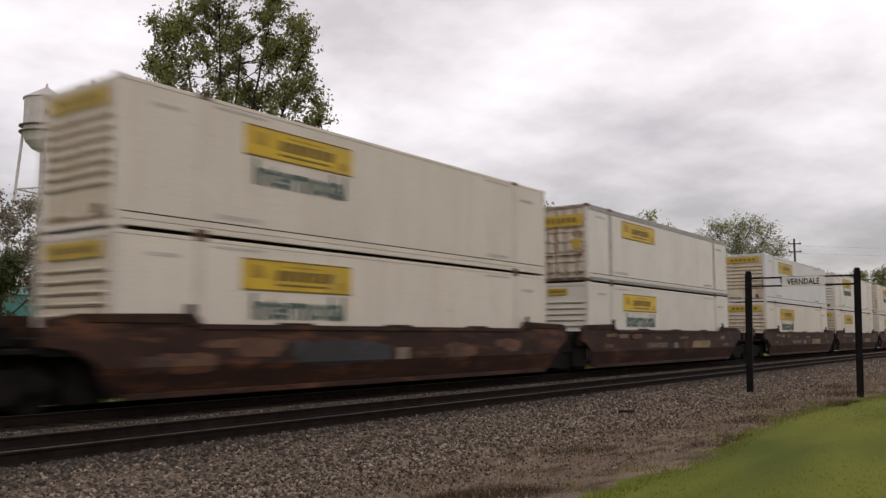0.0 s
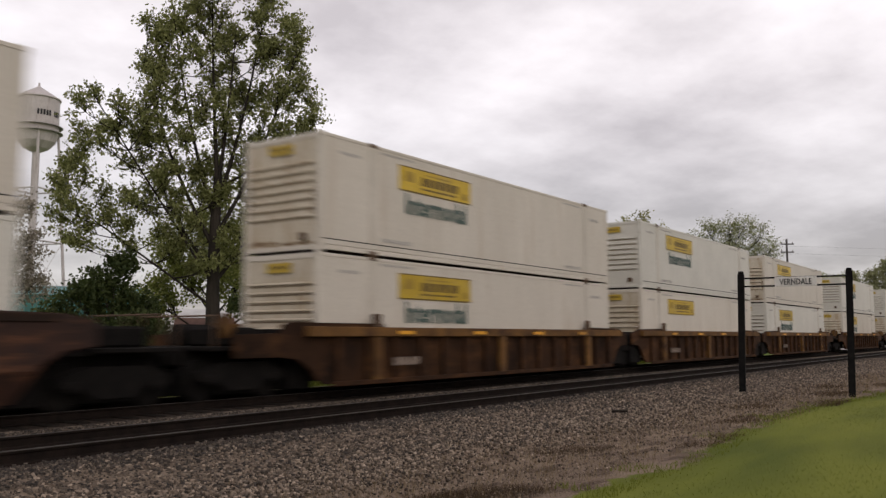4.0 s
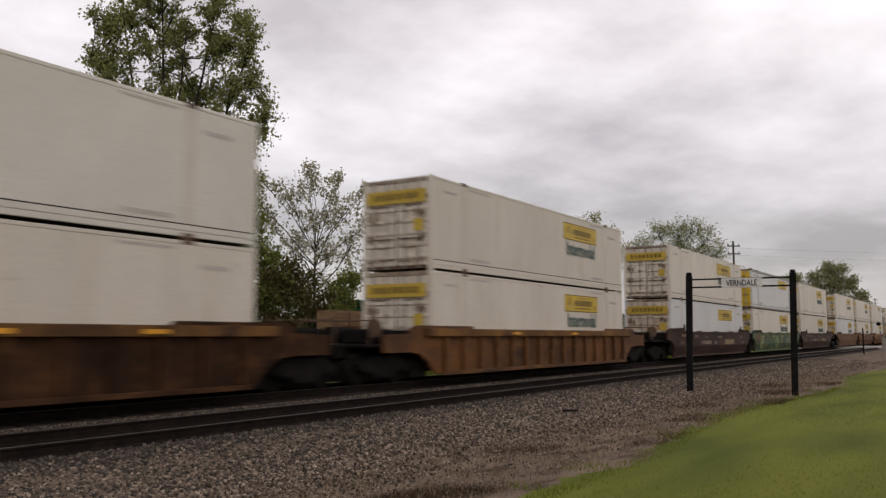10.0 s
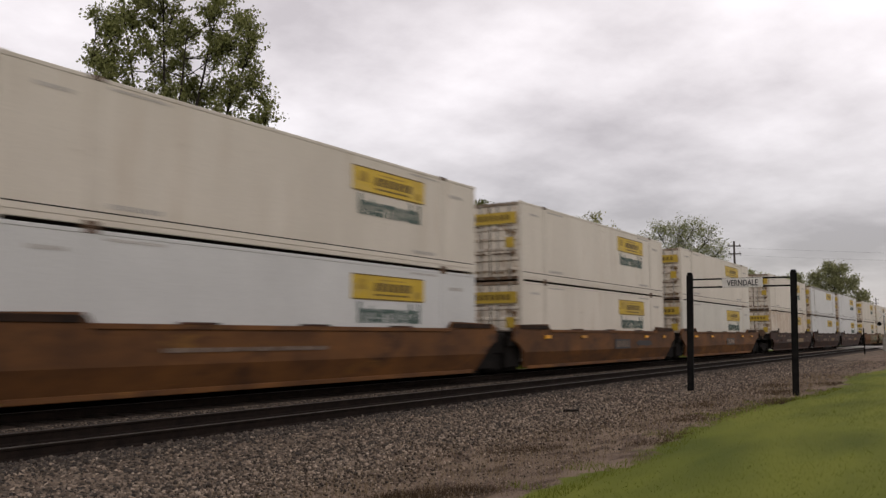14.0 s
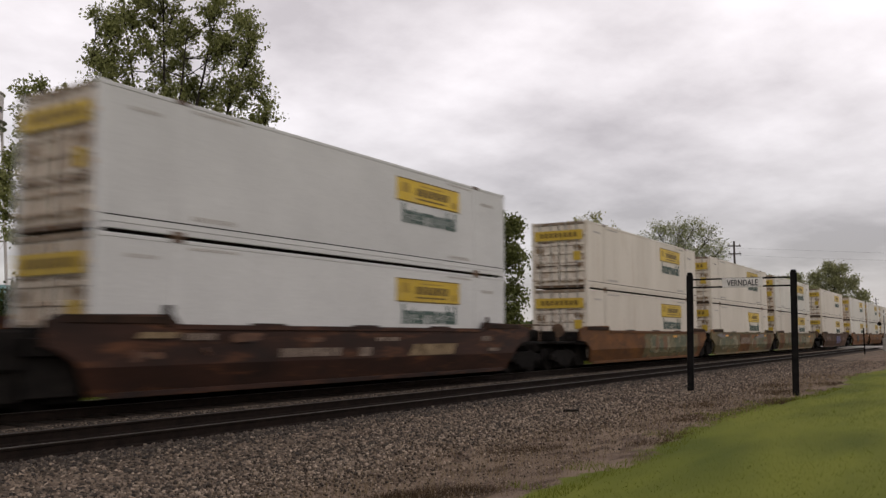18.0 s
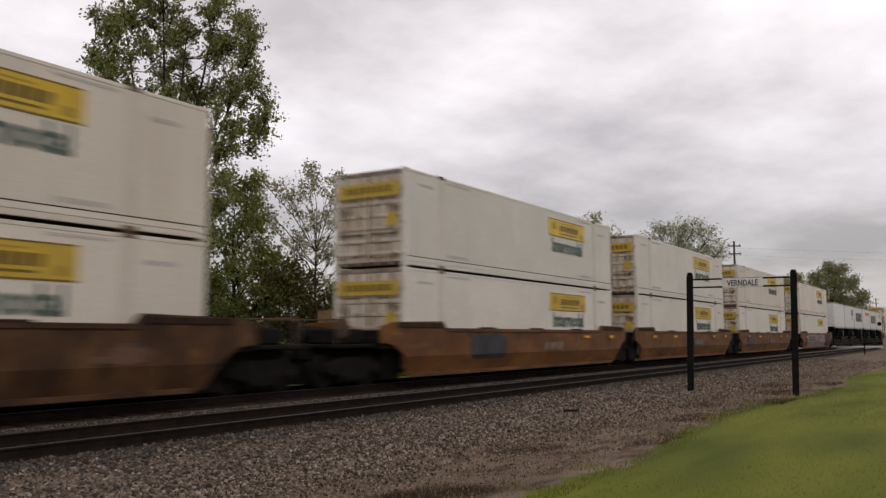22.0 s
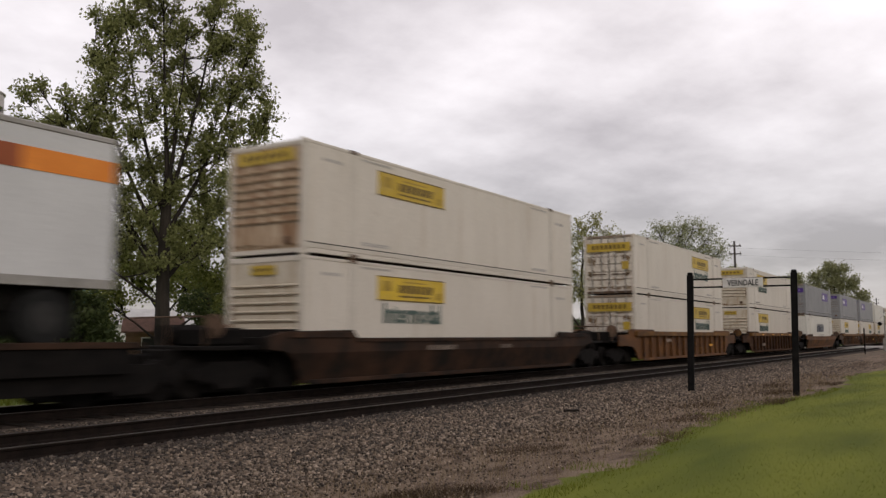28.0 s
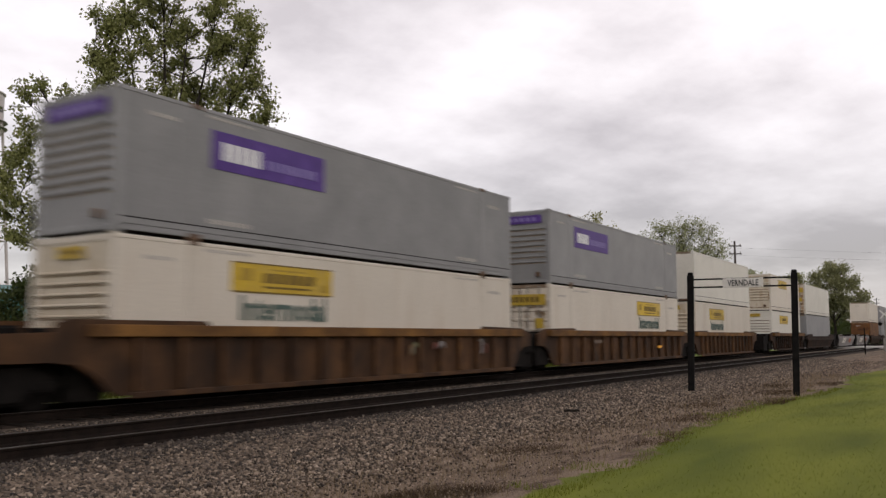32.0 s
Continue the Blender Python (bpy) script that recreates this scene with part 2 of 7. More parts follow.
STEEL = surface("worn_rail_steel", (0.045, 0.038, 0.033), (0.10, 0.088, 0.079), 0.5, 0.6, scale=6, bump=0.03, by_object=False)
SCUFFED_POST = surface("scuffed_post_paint", (0.50, 0.455, 0.39), (0.59, 0.54, 0.47), 0.5, scale=1.2, fine=25, bump=0.04, third=(0.41, 0.35, 0.28), third_at=0.64, third_soft=0.16, third_scale=1.5, third_stretch=(2, 2, 0.4), vary=0.05)
RAIL_RUST = surface("rail_rust", (0.0084, 0.0063, 0.0053), (0.0184, 0.0126, 0.0100), 0.85, scale=5, bump=0.1, by_object=False, spec=0.08)
TIE = surface("creosoted_wood", (0.0099, 0.0081, 0.0067), (0.0225, 0.0180, 0.0149), 0.9, scale=2, fine=30, bump=0.3, stretch=(6, 0.6, 1), vary=0.3, spec=0.08)
# dark copy of the bed, with the shade under the train in its colour
BALLAST_DARK = surface("ballast_bed", (0.0270, 0.0200, 0.0158), (0.0535, 0.0410, 0.0330), 0.95, scale=3.0, fine=26, bump=1.0, by_object=False, spec=0.08)
BALLAST_PALE = surface("pale_ballast", (0.075, 0.056, 0.042), (0.21, 0.163, 0.124), 0.95, scale=3.0, fine=26, bump=1.0, by_object=False, spec=0.1)
POST_PAINT = surface("black_post_paint", (0.005, 0.005, 0.0055), (0.013, 0.012, 0.011), 0.8, scale=5, fine=30, bump=0.15, spec=0.08)
SIGN_WHITE = surface("white_sign_paint", (0.56, 0.54, 0.51), (0.66, 0.64, 0.61), 0.5, scale=3, bump=0.03)
BARK = surface("grey_bark", (0.018, 0.0145, 0.012), (0.048, 0.039, 0.031), 0.95, scale=3, fine=20, bump=0.6, stretch=(1, 1, 0.25))
CAB_GREEN = surface("bright_green_paint", (0.008, 0.145, 0.075), (0.016, 0.20, 0.105), 0.45, scale=0.8, fine=20, bump=0.05, third=(0.02, 0.10, 0.06), third_at=0.66)
GLASS_DARK = surface("dark_window", (0.012, 0.014, 0.016), (0.03, 0.033, 0.036), 0.12, scale=1, bump=0, spec=0.6)
PLANK = surface("tan_lumber", (0.15, 0.085, 0.048), (0.25, 0.15, 0.085), 0.8, scale=2, fine=25, bump=0.2, stretch=(0.5, 1, 4), vary=0.12)
WHITE_SIDING = surface("white_siding", (0.66, 0.65, 0.63), (0.76, 0.75, 0.73), 0.6, scale=0.8, fine=15, bump=0.05)
TEAL_WALL = surface("teal_metal_wall", (0.035, 0.12, 0.115), (0.055, 0.17, 0.16), 0.5, scale=0.6, fine=12, bump=0.05)
ROOF_BROWN = surface("brown_shingle", (0.10, 0.055, 0.042), (0.17, 0.095, 0.07), 0.85, scale=2, fine=10, bump=0.3)
ROOF_GREY = surface("grey_roof", (0.42, 0.41, 0.40), (0.54, 0.53, 0.52), 0.6, scale=1, fine=10, bump=0.1)
TANK = surface("pale_tank_paint", (0.44, 0.40, 0.39), (0.56, 0.51, 0.50), 0.5, scale=0.5, fine=8, bump=0.03, third=(0.32, 0.27, 0.25), third_at=0.66, third_soft=0.1, third_stretch=(1, 1, 0.3))
CONCRETE = surface("pale_road", (0.30, 0.28, 0.265), (0.42, 0.395, 0.375), 0.9, scale=0.5, fine=10, bump=0.2, by_object=False)
POLE_WOOD = surface("pole_wood", (0.04, 0.033, 0.03), (0.08, 0.067, 0.06), 0.9, scale=2, fine=20, bump=0.3, stretch=(1, 1, 0.2))
TYRE = surface("tyre_rubber", (0.006, 0.006, 0.006), (0.015, 0.015, 0.014), 0.95, scale=5, bump=0.1)
ALU = surface("aluminium_wheel", (0.022, 0.021, 0.02), (0.05, 0.048, 0.045), 0.45, 0.6, scale=4, bump=0.02)


def sprayed(name, colours):
    """Spray paint whose colour changes from shape to shape."""
    m = bpy.data.materials.new(name)
    m.use_nodes = True
    n, l = m.node_tree.nodes, m.node_tree.links
    geo = n.new("ShaderNodeNewGeometry")
    ramp = n.new("ShaderNodeValToRGB")
    ramp.color_ramp.interpolation = "CONSTANT"
    for i, c in enumerate(colours):
        e = ramp.color_ramp.elements[0] if i == 0 else ramp.color_ramp.elements.new(i / len(colours))
        e.color = (*c, 1)
    l.new(geo.outputs["Random Per Island"], ramp.inputs[0])
    co = n.new("ShaderNodeTexCoord")
    t = n.new("ShaderNodeTexNoise")
    t.inputs["Scale"].default_value, t.inputs["Detail"].default_value = 5.0, 4.0
    l.new(co.outputs["Object"], t.inputs["Vector"])
    r = n.new("ShaderNodeMapRange")
    r.inputs[1].default_value, r.inputs[2].default_value, r.inputs[3].default_value, r.inputs[4].default_value = 0.3, 0.7, 0.55, 1.15
    l.new(t.outputs[0], r.inputs[0])
    mix = n.new("ShaderNodeMix")
    mix.data_type, mix.blend_type = "RGBA", "MULTIPLY"
    mix.inputs[0].default_value = 1.0
    l.new(ramp.outputs[0], mix.inputs[6])
    l.new(r.outputs[0], mix.inputs[7])
    l.new(mix.outputs[2], n["Principled BSDF"].inputs["Base Color"])
    n["Principled BSDF"].inputs["Roughness"].default_value = 0.6
    MATS[name] = m
    return m


S_GREEN = sprayed("green_spray_paint", [(0.10, 0.17, 0.05), (0.16, 0.22, 0.10), (0.05, 0.10, 0.06), (0.19, 0.21, 0.10), (0.06, 0.10, 0.04), (0.13, 0.17, 0.06), (0.05, 0.085, 0.09), (0.03, 0.05, 0.04)])
S_OLIVE = sprayed("olive_spray_paint", [(0.1254, 0.1176, 0.0524), (0.1756, 0.1568, 0.0874), (0.0941, 0.0952, 0.0437), (0.2258, 0.1960, 0.1224), (0.1631, 0.0784, 0.0305), (0.0878, 0.0952, 0.0524), (0.1505, 0.1344, 0.0699)])
S_LIME = sprayed("lime_spray_paint", [(0.17, 0.20, 0.06), (0.22, 0.25, 0.10), (0.12, 0.16, 0.05), (0.25, 0.26, 0.14)])
S_GREY = sprayed("grey_spray_paint", [(0.1820, 0.1690, 0.1625), (0.2210, 0.2080, 0.2015), (0.1950, 0.1755, 0.1755), (0.1430, 0.0390, 0.0260), (0.1625, 0.1560, 0.1560)])
S_BLUE = sprayed("violet_spray_paint", [(0.06, 0.055, 0.13), (0.10, 0.09, 0.2), (0.08, 0.07, 0.15)])
S_INK = sprayed("dark_spray_paint", [(0.0130, 0.0126, 0.0156), (0.0247, 0.0222, 0.0272), (0.0195, 0.0168, 0.0190), (0.0325, 0.0276, 0.0299)])
S_RED = sprayed("red_spray_paint", [(0.16, 0.03, 0.035), (0.22, 0.10, 0.10), (0.12, 0.02, 0.02), (0.26, 0.22, 0.22)])
S_RUST = sprayed("rust_spray_paint", [(0.085, 0.034, 0.016), (0.055, 0.024, 0.013), (0.11, 0.05, 0.024), (0.04, 0.02, 0.012)])


def leafy(name, dark, light):
    """Foliage whose hue wanders from leaf to leaf, with a little light let through."""
    m = bpy.data.materials.new(name)
    m.use_nodes = True
    n, l = m.node_tree.nodes, m.node_tree.links
    b = n["Principled BSDF"]
    b.inputs["Roughness"].default_value, b.inputs["Specular IOR Level"].default_value = 0.6, 0.2
    geo = n.new("ShaderNodeNewGeometry")
    mix = n.new("ShaderNodeMix")
    mix.data_type = "RGBA"
    mix.inputs[6].default_value, mix.inputs[7].default_value = (*dark, 1), (*light, 1)
    l.new(geo.outputs["Random Per Island"], mix.inputs[0])
    l.new(mix.outputs[2], b.inputs["Base Color"])
    tr = n.new("ShaderNodeBsdfTranslucent")
    l.new(mix.outputs[2], tr.inputs["Color"])
    ms = n.new("ShaderNodeMixShader")
    ms.inputs[0].default_value = 0.42
    l.new(b.outputs[0], ms.inputs[1])
    l.new(tr.outputs[0], ms.inputs[2])
    l.new(ms.outputs[0], n["Material Output"].inputs["Surface"])
    MATS[name] = m
    return m


LEAF = leafy("cottonwood_leaf", (0.13, 0.142, 0.048), (0.305, 0.315, 0.122))
LEAF_DARK = leafy("dark_leaf", (0.034, 0.05, 0.016), (0.085, 0.105, 0.036))
LEAF_OLIVE = leafy("olive_leaf", (0.078, 0.09, 0.028), (0.172, 0.184, 0.062))
LEAF_BRONZE = leafy("bronze_leaf", (0.062, 0.052, 0.018), (0.135, 0.112, 0.04))
LEAF_GREEN = leafy("spring_leaf", (0.11, 0.132, 0.03), (0.25, 0.265, 0.075))
LEAF_PALE = leafy("pale_bud_leaf", (0.20, 0.215, 0.105), (0.38, 0.39, 0.215))
LEAF_BUD = leafy("opening_bud", (0.20, 0.20, 0.075), (0.38, 0.365, 0.17))
LEAF_ASH = leafy("pale_ash_leaf", (0.25, 0.235, 0.14), (0.48, 0.45, 0.33))
BLOSSOM = leafy("blossom", (0.16, 0.14, 0.10), (0.36, 0.32, 0.26))
LEAF_FAR = leafy("far_leaf", (0.17, 0.178, 0.08), (0.33, 0.33, 0.175))
GRASS = leafy("grass_blade", (0.118, 0.138, 0.018), (0.16, 0.178, 0.026))
LITTER = leafy("dead_grass", (0.035, 0.021, 0.011), (0.10, 0.066, 0.037))
DRY = leafy("dry_weed", (0.12, 0.085, 0.045), (0.26, 0.2, 0.12))


def stones(name, ramp):
    """Crushed stone whose colour changes from stone to stone."""
    m = bpy.data.materials.new(name)
    m.use_nodes = True
    n, l = m.node_tree.nodes, m.node_tree.links
    geo = n.new("ShaderNodeNewGeometry")
    r = n.new("ShaderNodeValToRGB")
    r.color_ramp.elements[0].color, r.color_ramp.elements[1].color = (*ramp[0][1], 1), (*ramp[-1][1], 1)
    for p, c in ramp[1:-1]:
        r.color_ramp.elements.new(p).color = (*c, 1)
    l.new(geo.outputs["Random Per Island"], r.inputs[0])
    l.new(r.outputs[0], n["Principled BSDF"].inputs["Base Color"])
    n["Principled BSDF"].inputs["Roughness"].default_value = 0.9
    return m


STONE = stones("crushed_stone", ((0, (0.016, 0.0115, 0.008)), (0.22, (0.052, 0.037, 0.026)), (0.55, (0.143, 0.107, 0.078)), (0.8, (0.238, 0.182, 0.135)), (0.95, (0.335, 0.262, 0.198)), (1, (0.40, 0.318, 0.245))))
# dark copy of the stone, coloured as if in shade
STONE_DARK = stones("dark_stone", ((0, (0.012, 0.009, 0.007)), (0.35, (0.036, 0.027, 0.021)), (0.75, (0.085, 0.066, 0.05)), (1, (0.19, 0.15, 0.115))))


def ground_material():
    """Earth and grass: lawn on the camera's side of a wandering edge, worn dirt and gravel along the line, rough grass beyond it."""
    m = bpy.data.materials.new("earth_and_lawn")
    m.use_nodes = True
    n, l = m.node_tree.nodes, m.node_tree.links
    b = n["Principled BSDF"]
    b.inputs["Roughness"].default_value, b.inputs["Specular IOR Level"].default_value = 0.95, 0.15
    geo = n.new("ShaderNodeNewGeometry")
    sep = n.new("ShaderNodeSeparateXYZ")
    l.new(geo.outputs["Position"], sep.inputs[0])

    def tex(scale, detail=4.0, st=(1, 1, 1)):
        mp = n.new("ShaderNodeMapping")
        mp.inputs["Scale"].default_value = st
        l.new(geo.outputs["Position"], mp.inputs[0])
        t = n.new("ShaderNodeTexNoise")
        t.inputs["Scale"].default_value, t.inputs["Detail"].default_value = scale, detail
        l.new(mp.outputs[0], t.inputs["Vector"])
        return t.outputs[0]

    def rng(v, a, b_, c, d):
        r = n.new("ShaderNodeMapRange")
        for i, x in enumerate((a, b_, c, d)):
            r.inputs[i + 1].default_value = x
        l.new(v, r.inputs[0])
        return r.outputs[0]

    def mth(op, a, c):
        q = n.new("ShaderNodeMath")
        q.operation = op
        for i, v in enumerate((a, c)):
            if isinstance(v, (int, float)):
                q.inputs[i].default_value = v
            else:
                l.new(v, q.inputs[i])
        return q.outputs[0]

    def blend(f, a, c):
        q = n.new("ShaderNodeMix")
        q.data_type = "RGBA"
        l.new(f, q.inputs[0])
        for i, v in ((6, a), (7, c)):
            if isinstance(v, tuple):
                q.inputs[i].default_value = (*v, 1)
            else:
                l.new(v, q.inputs[i])
        return q.outputs[2]

    lawn = blend(rng(tex(0.42, 5.0, (0.45, 1.9, 1)), 0.36, 0.62, 0, 1), (0.076, 0.096, 0.011), (0.148, 0.162, 0.021))
    lawn = blend(rng(tex(9.0, 4.0), 0.35, 0.8, 0, 0.22), lawn, (0.09, 0.105, 0.013))
    dirt = blend(rng(tex(0.8, 6.0), 0.35, 0.65, 0, 1), (0.112, 0.077, 0.053), (0.215, 0.158, 0.114))
    dirt = blend(rng(tex(1.7, 6.0, (0.6, 1.6, 1)), 0.52, 0.62, 0, 0.85), dirt, (0.036, 0.019, 0.012))
    dirt = blend(rng(tex(55.0, 3.0), 0.52, 0.62, 0, 0.8), dirt, (0.26, 0.205, 0.158))
    dirt = blend(rng(tex(40.0, 3.0), 0.56, 0.66, 0, 0.85), dirt, (0.030, 0.020, 0.014))
    # the lawn's edge wanders between 4.0 and 4.8 m
    wave = mth("SINE", mth("SUBTRACT", mth("MULTIPLY", sep.outputs[0], 0.31), 4.48), 0.0)
    edge = mth("SUBTRACT", sep.outputs[1], mth("MULTIPLY", wave, 0.4))
    edge = mth("ADD", edge, mth("MULTIPLY", mth("SUBTRACT", tex(1.3, 4.0), 0.5), 1.5))
    edge = mth("ADD", edge, mth("MULTIPLY", mth("SUBTRACT", tex(14.0, 3.0), 0.5), 0.35))
    near = rng(edge, 4.34, 4.46, 1, 0)
    far = rng(sep.outputs[1], 19.4, 20.2, 0, 1)
    rough_grass = blend(rng(tex(0.3, 5.0), 0.35, 0.65, 0, 1), (0.085, 0.13, 0.02), (0.15, 0.19, 0.035))
    col = blend(near, dirt, lawn)
    col = blend(far, col, rough_grass)
    l.new(col, b.inputs["Base Color"])
    bp = n.new("ShaderNodeBump")
    bp.inputs["Strength"].default_value, bp.inputs["Distance"].default_value = 0.6, 0.03
    l.new(tex(30.0, 3.0), bp.inputs["Height"])
    l.new(bp.outputs[0], b.inputs["Normal"])
    return m


GROUND = ground_material()

# ---------------------------------------------------------------- mesh helpers
MESHES = {}


def box(bm, x0, x1, y0, y1, z0, z1, bevel=0.0):
    vs = [bm.verts.new((x, y, z)) for x in (x0, x1) for y in (y0, y1) for z in (z0, z1)]
    fs = [bm.faces.new([vs[i] for i in q]) for q in ((0, 1, 3, 2), (4, 6, 7, 5), (0, 4, 5, 1), (2, 3, 7, 6), (0, 2, 6, 4), (1, 5, 7, 3))]
    if bevel:
        es = {e for f in fs for e in f.edges}
        bmesh.ops.bevel(bm, geom=list(es), offset=bevel, segments=1, affect="EDGES")


def plate(bm, pts, y0, y1):
    """A plate of that outline in x and z, between y0 and y1."""
    a = [bm.verts.new((x, y0, z)) for x, z in pts]
    b = [bm.verts.new((x, y1, z)) for x, z in pts]
    bm.faces.new(a)
    bm.faces.new(b[::-1])
    for i in range(len(pts)):
        j = (i + 1) % len(pts)
        bm.faces.new((a[j], a[i], b[i], b[j]))


def tube(bm, p0, p1, r0, r1, sides=8, caps=True):
    p0, p1 = Vector(p0), Vector(p1)
    d = (p1 - p0).normalized()
    u = d.orthogonal().normalized()
    v = d.cross(u)
    ra = [bm.verts.new(p0 + (u * math.cos(a) + v * math.sin(a)) * r0) for a in (i * math.tau / sides for i in range(sides))]
    rb = [bm.verts.new(p1 + (u * math.cos(a) + v * math.sin(a)) * r1) for a in (i * math.tau / sides for i in range(sides))]
    for i in range(sides):
        j = (i + 1) % sides
        bm.faces.new((ra[i], ra[j], rb[j], rb[i]))
    if caps:
        bm.faces.new(ra[::-1])
        bm.faces.new(rb)


def mesh_of(key, fill, material):
    """The mesh that fill(bm) makes, built once for each key and material."""
    k = (key, material.name)
    if k not in MESHES:
        bm = bmesh.new()
        fill(bm)
        bmesh.ops.recalc_face_normals(bm, faces=bm.faces)
        me = bpy.data.meshes.new(str(key if isinstance(key, str) else key[0]))
        bm.to_mesh(me)
        bm.free()
        me.materials.append(material)
        MESHES[k] = me
    return MESHES[k]


def part(name, key, fill, material, parent, label="", at=(0, 0, 0), turn=(0, 0, 0)):
    ob = new(name, mesh_of(key, fill, material))
    ob.parent = parent
    ob.location = at
    ob.rotation_euler = [radians(a) for a in turn]
    if label:
        tagged(ob, label)
    return ob


def stuff_mesh(name, verts, faces, material):
    me = bpy.data.meshes.new(name)
    verts, faces = np.asarray(verts, dtype=np.float32), np.asarray(faces, dtype=np.int32)
    k = faces.shape[1]
    me.vertices.add(len(verts))
    me.vertices.foreach_set("co", verts.ravel())
    me.loops.add(faces.size)
    me.loops.foreach_set("vertex_index", faces.ravel())
    me.polygons.add(len(faces))
    me.polygons.foreach_set("loop_start", np.arange(0, faces.size, k, dtype=np.int32))
    me.update(calc_edges=True)
    me.materials.append(material)
    return me


def lettering(text, height, material, key, bold=0.012):
    """A mesh of flat raised letters in the x-z plane, facing -y, centred."""
    k = (key, material.name)
    if k not in MESHES:
        cu = bpy.data.curves.new(key, "FONT")
        cu.body, cu.size, cu.align_x, cu.align_y, cu.extrude = text, height, "CENTER", "CENTER", 0.004
        cu.resolution_u, cu.offset = 2, bold * height
        tmp = new(key, cu)
        bpy.context.view_layer.update()
        me = bpy.data.meshes.new_from_object(tmp)
        bpy.data.objects.remove(tmp)
        me.transform(Matrix.Rotation(radians(90), 4, "X"))
        xs, zs = [v.co.x for v in me.vertices], [v.co.z for v in me.vertices]
        me.transform(Matrix.Translation((-(min(xs) + max(xs)) / 2, 0, -(min(zs) + max(zs)) / 2)))
        me.materials.clear()
        me.materials.append(material)
        MESHES[k] = me
    return MESHES[k]

# ---------------------------------------------------------------- ground, ballast, tracks
GZ = -0.33


def ground():
    bm = bmesh.new()
    xs = [-1500, -800, -400, -150, -40] + [i * 4.0 for i in range(-5, 26)] + [140, 220, 400, 800, 1500, 3000]
    ys = [-1500, -600, -200, -60] + [i * 1.0 for i in range(-20, 21)] + [26, 34, 50, 80, 140, 300, 700, 1500, 3000]
    grid = [[bm.verts.new((x, y, GZ + (0.035 * noise.noise((x * 0.14, y * 0.22, 0.5)) - 0.03 if abs(x) < 110 and abs(y) < 30 and y < 8 else 0.0))) for y in ys] for x in xs]
    for i in range(len(xs) - 1):
        for j in range(len(ys) - 1):
            bm.faces.new((grid[i][j], grid[i + 1][j], grid[i + 1][j + 1], grid[i][j + 1]))
    me = bpy.data.meshes.new("ground")
    bm.to_mesh(me)
    bm.free()
    me.materials.append(GROUND)
    return tagged(new("ground", me), "mown lawn and worn dirt beside the railway line", "ground", kind="structure")


ground()
TRACK_NEAR, TRACK_FAR = 10.66, 15.08
GAUGE = 0.7175


def ballast_bed():
    prof = [(7.5, GZ - 0.1), (7.8, GZ + 0.008), (8.4, -0.27), (8.95, -0.17), (9.75, -0.16), (10.02, -0.24), (11.3, -0.24), (11.55, -0.16), (12.3, -0.17), (12.9, -0.235), (13.6, -0.185), (16.7, -0.185), (17.4, -0.3), (19.7, GZ + 0.01), (20.2, GZ - 0.1)]
    xs = [-900, -200, -40] + list(range(-10, 62, 2)) + [80, 120, 300, 900, 1600]
    bm = bmesh.new()
    rows = [[bm.verts.new((x, y, z + (0.018 * noise.noise((x * 0.9, y * 1.3, 2.0)) if 0 < k < len(prof) - 1 and abs(x) < 60 else 0))) for k, (y, z) in enumerate(prof)] for x in xs]
    for a, b in zip(rows, rows[1:]):
        for k in range(len(prof) - 1):
            face = bm.faces.new((a[k], b[k], b[k + 1], a[k + 1]))
            middle = (prof[k][0] + prof[k + 1][0]) / 2
            # darker bed under both tracks; the train's shade on the far one is painted in
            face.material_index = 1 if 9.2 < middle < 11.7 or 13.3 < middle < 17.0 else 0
    me = bpy.data.meshes.new("ballast")
    bm.to_mesh(me)
    bm.free()
    me.materials.append(BALLAST_PALE)
    me.materials.append(BALLAST_DARK)
    return tagged(new("ballast", me), "grey-brown crushed stone ballast under two tracks", "ballast", kind="structure")


ballast_bed()
RAIL_FOOT = [(-0.075, -0.17), (0.075, -0.17), (0.07, -0.155), (0.012, -0.135), (0.010, -0.045), (0.035, -0.032), (0.037, -0.008)]
RAIL_FOOT = RAIL_FOOT + [(-0.037, -0.008), (-0.035, -0.032), (-0.010, -0.045), (-0.012, -0.135), (-0.07, -0.155)]


def rail_web(bm):
    a = [bm.verts.new((-900, y, z)) for y, z in RAIL_FOOT]
    b = [bm.verts.new((1600, y, z)) for y, z in RAIL_FOOT]
    for i in range(len(a)):
        j = (i + 1) % len(a)
        bm.faces.new((a[i], a[j], b[j], b[i]))
    bm.faces.new(a)
    bm.faces.new(b[::-1])


def rail_head(bm):
    box(bm, -900, 1600, -0.033, 0.033, -0.008, 0.0)


def tie_block(bm):
    box(bm, -0.115, 0.115, -1.3, 1.3, -0.36, -0.168, 0.012)


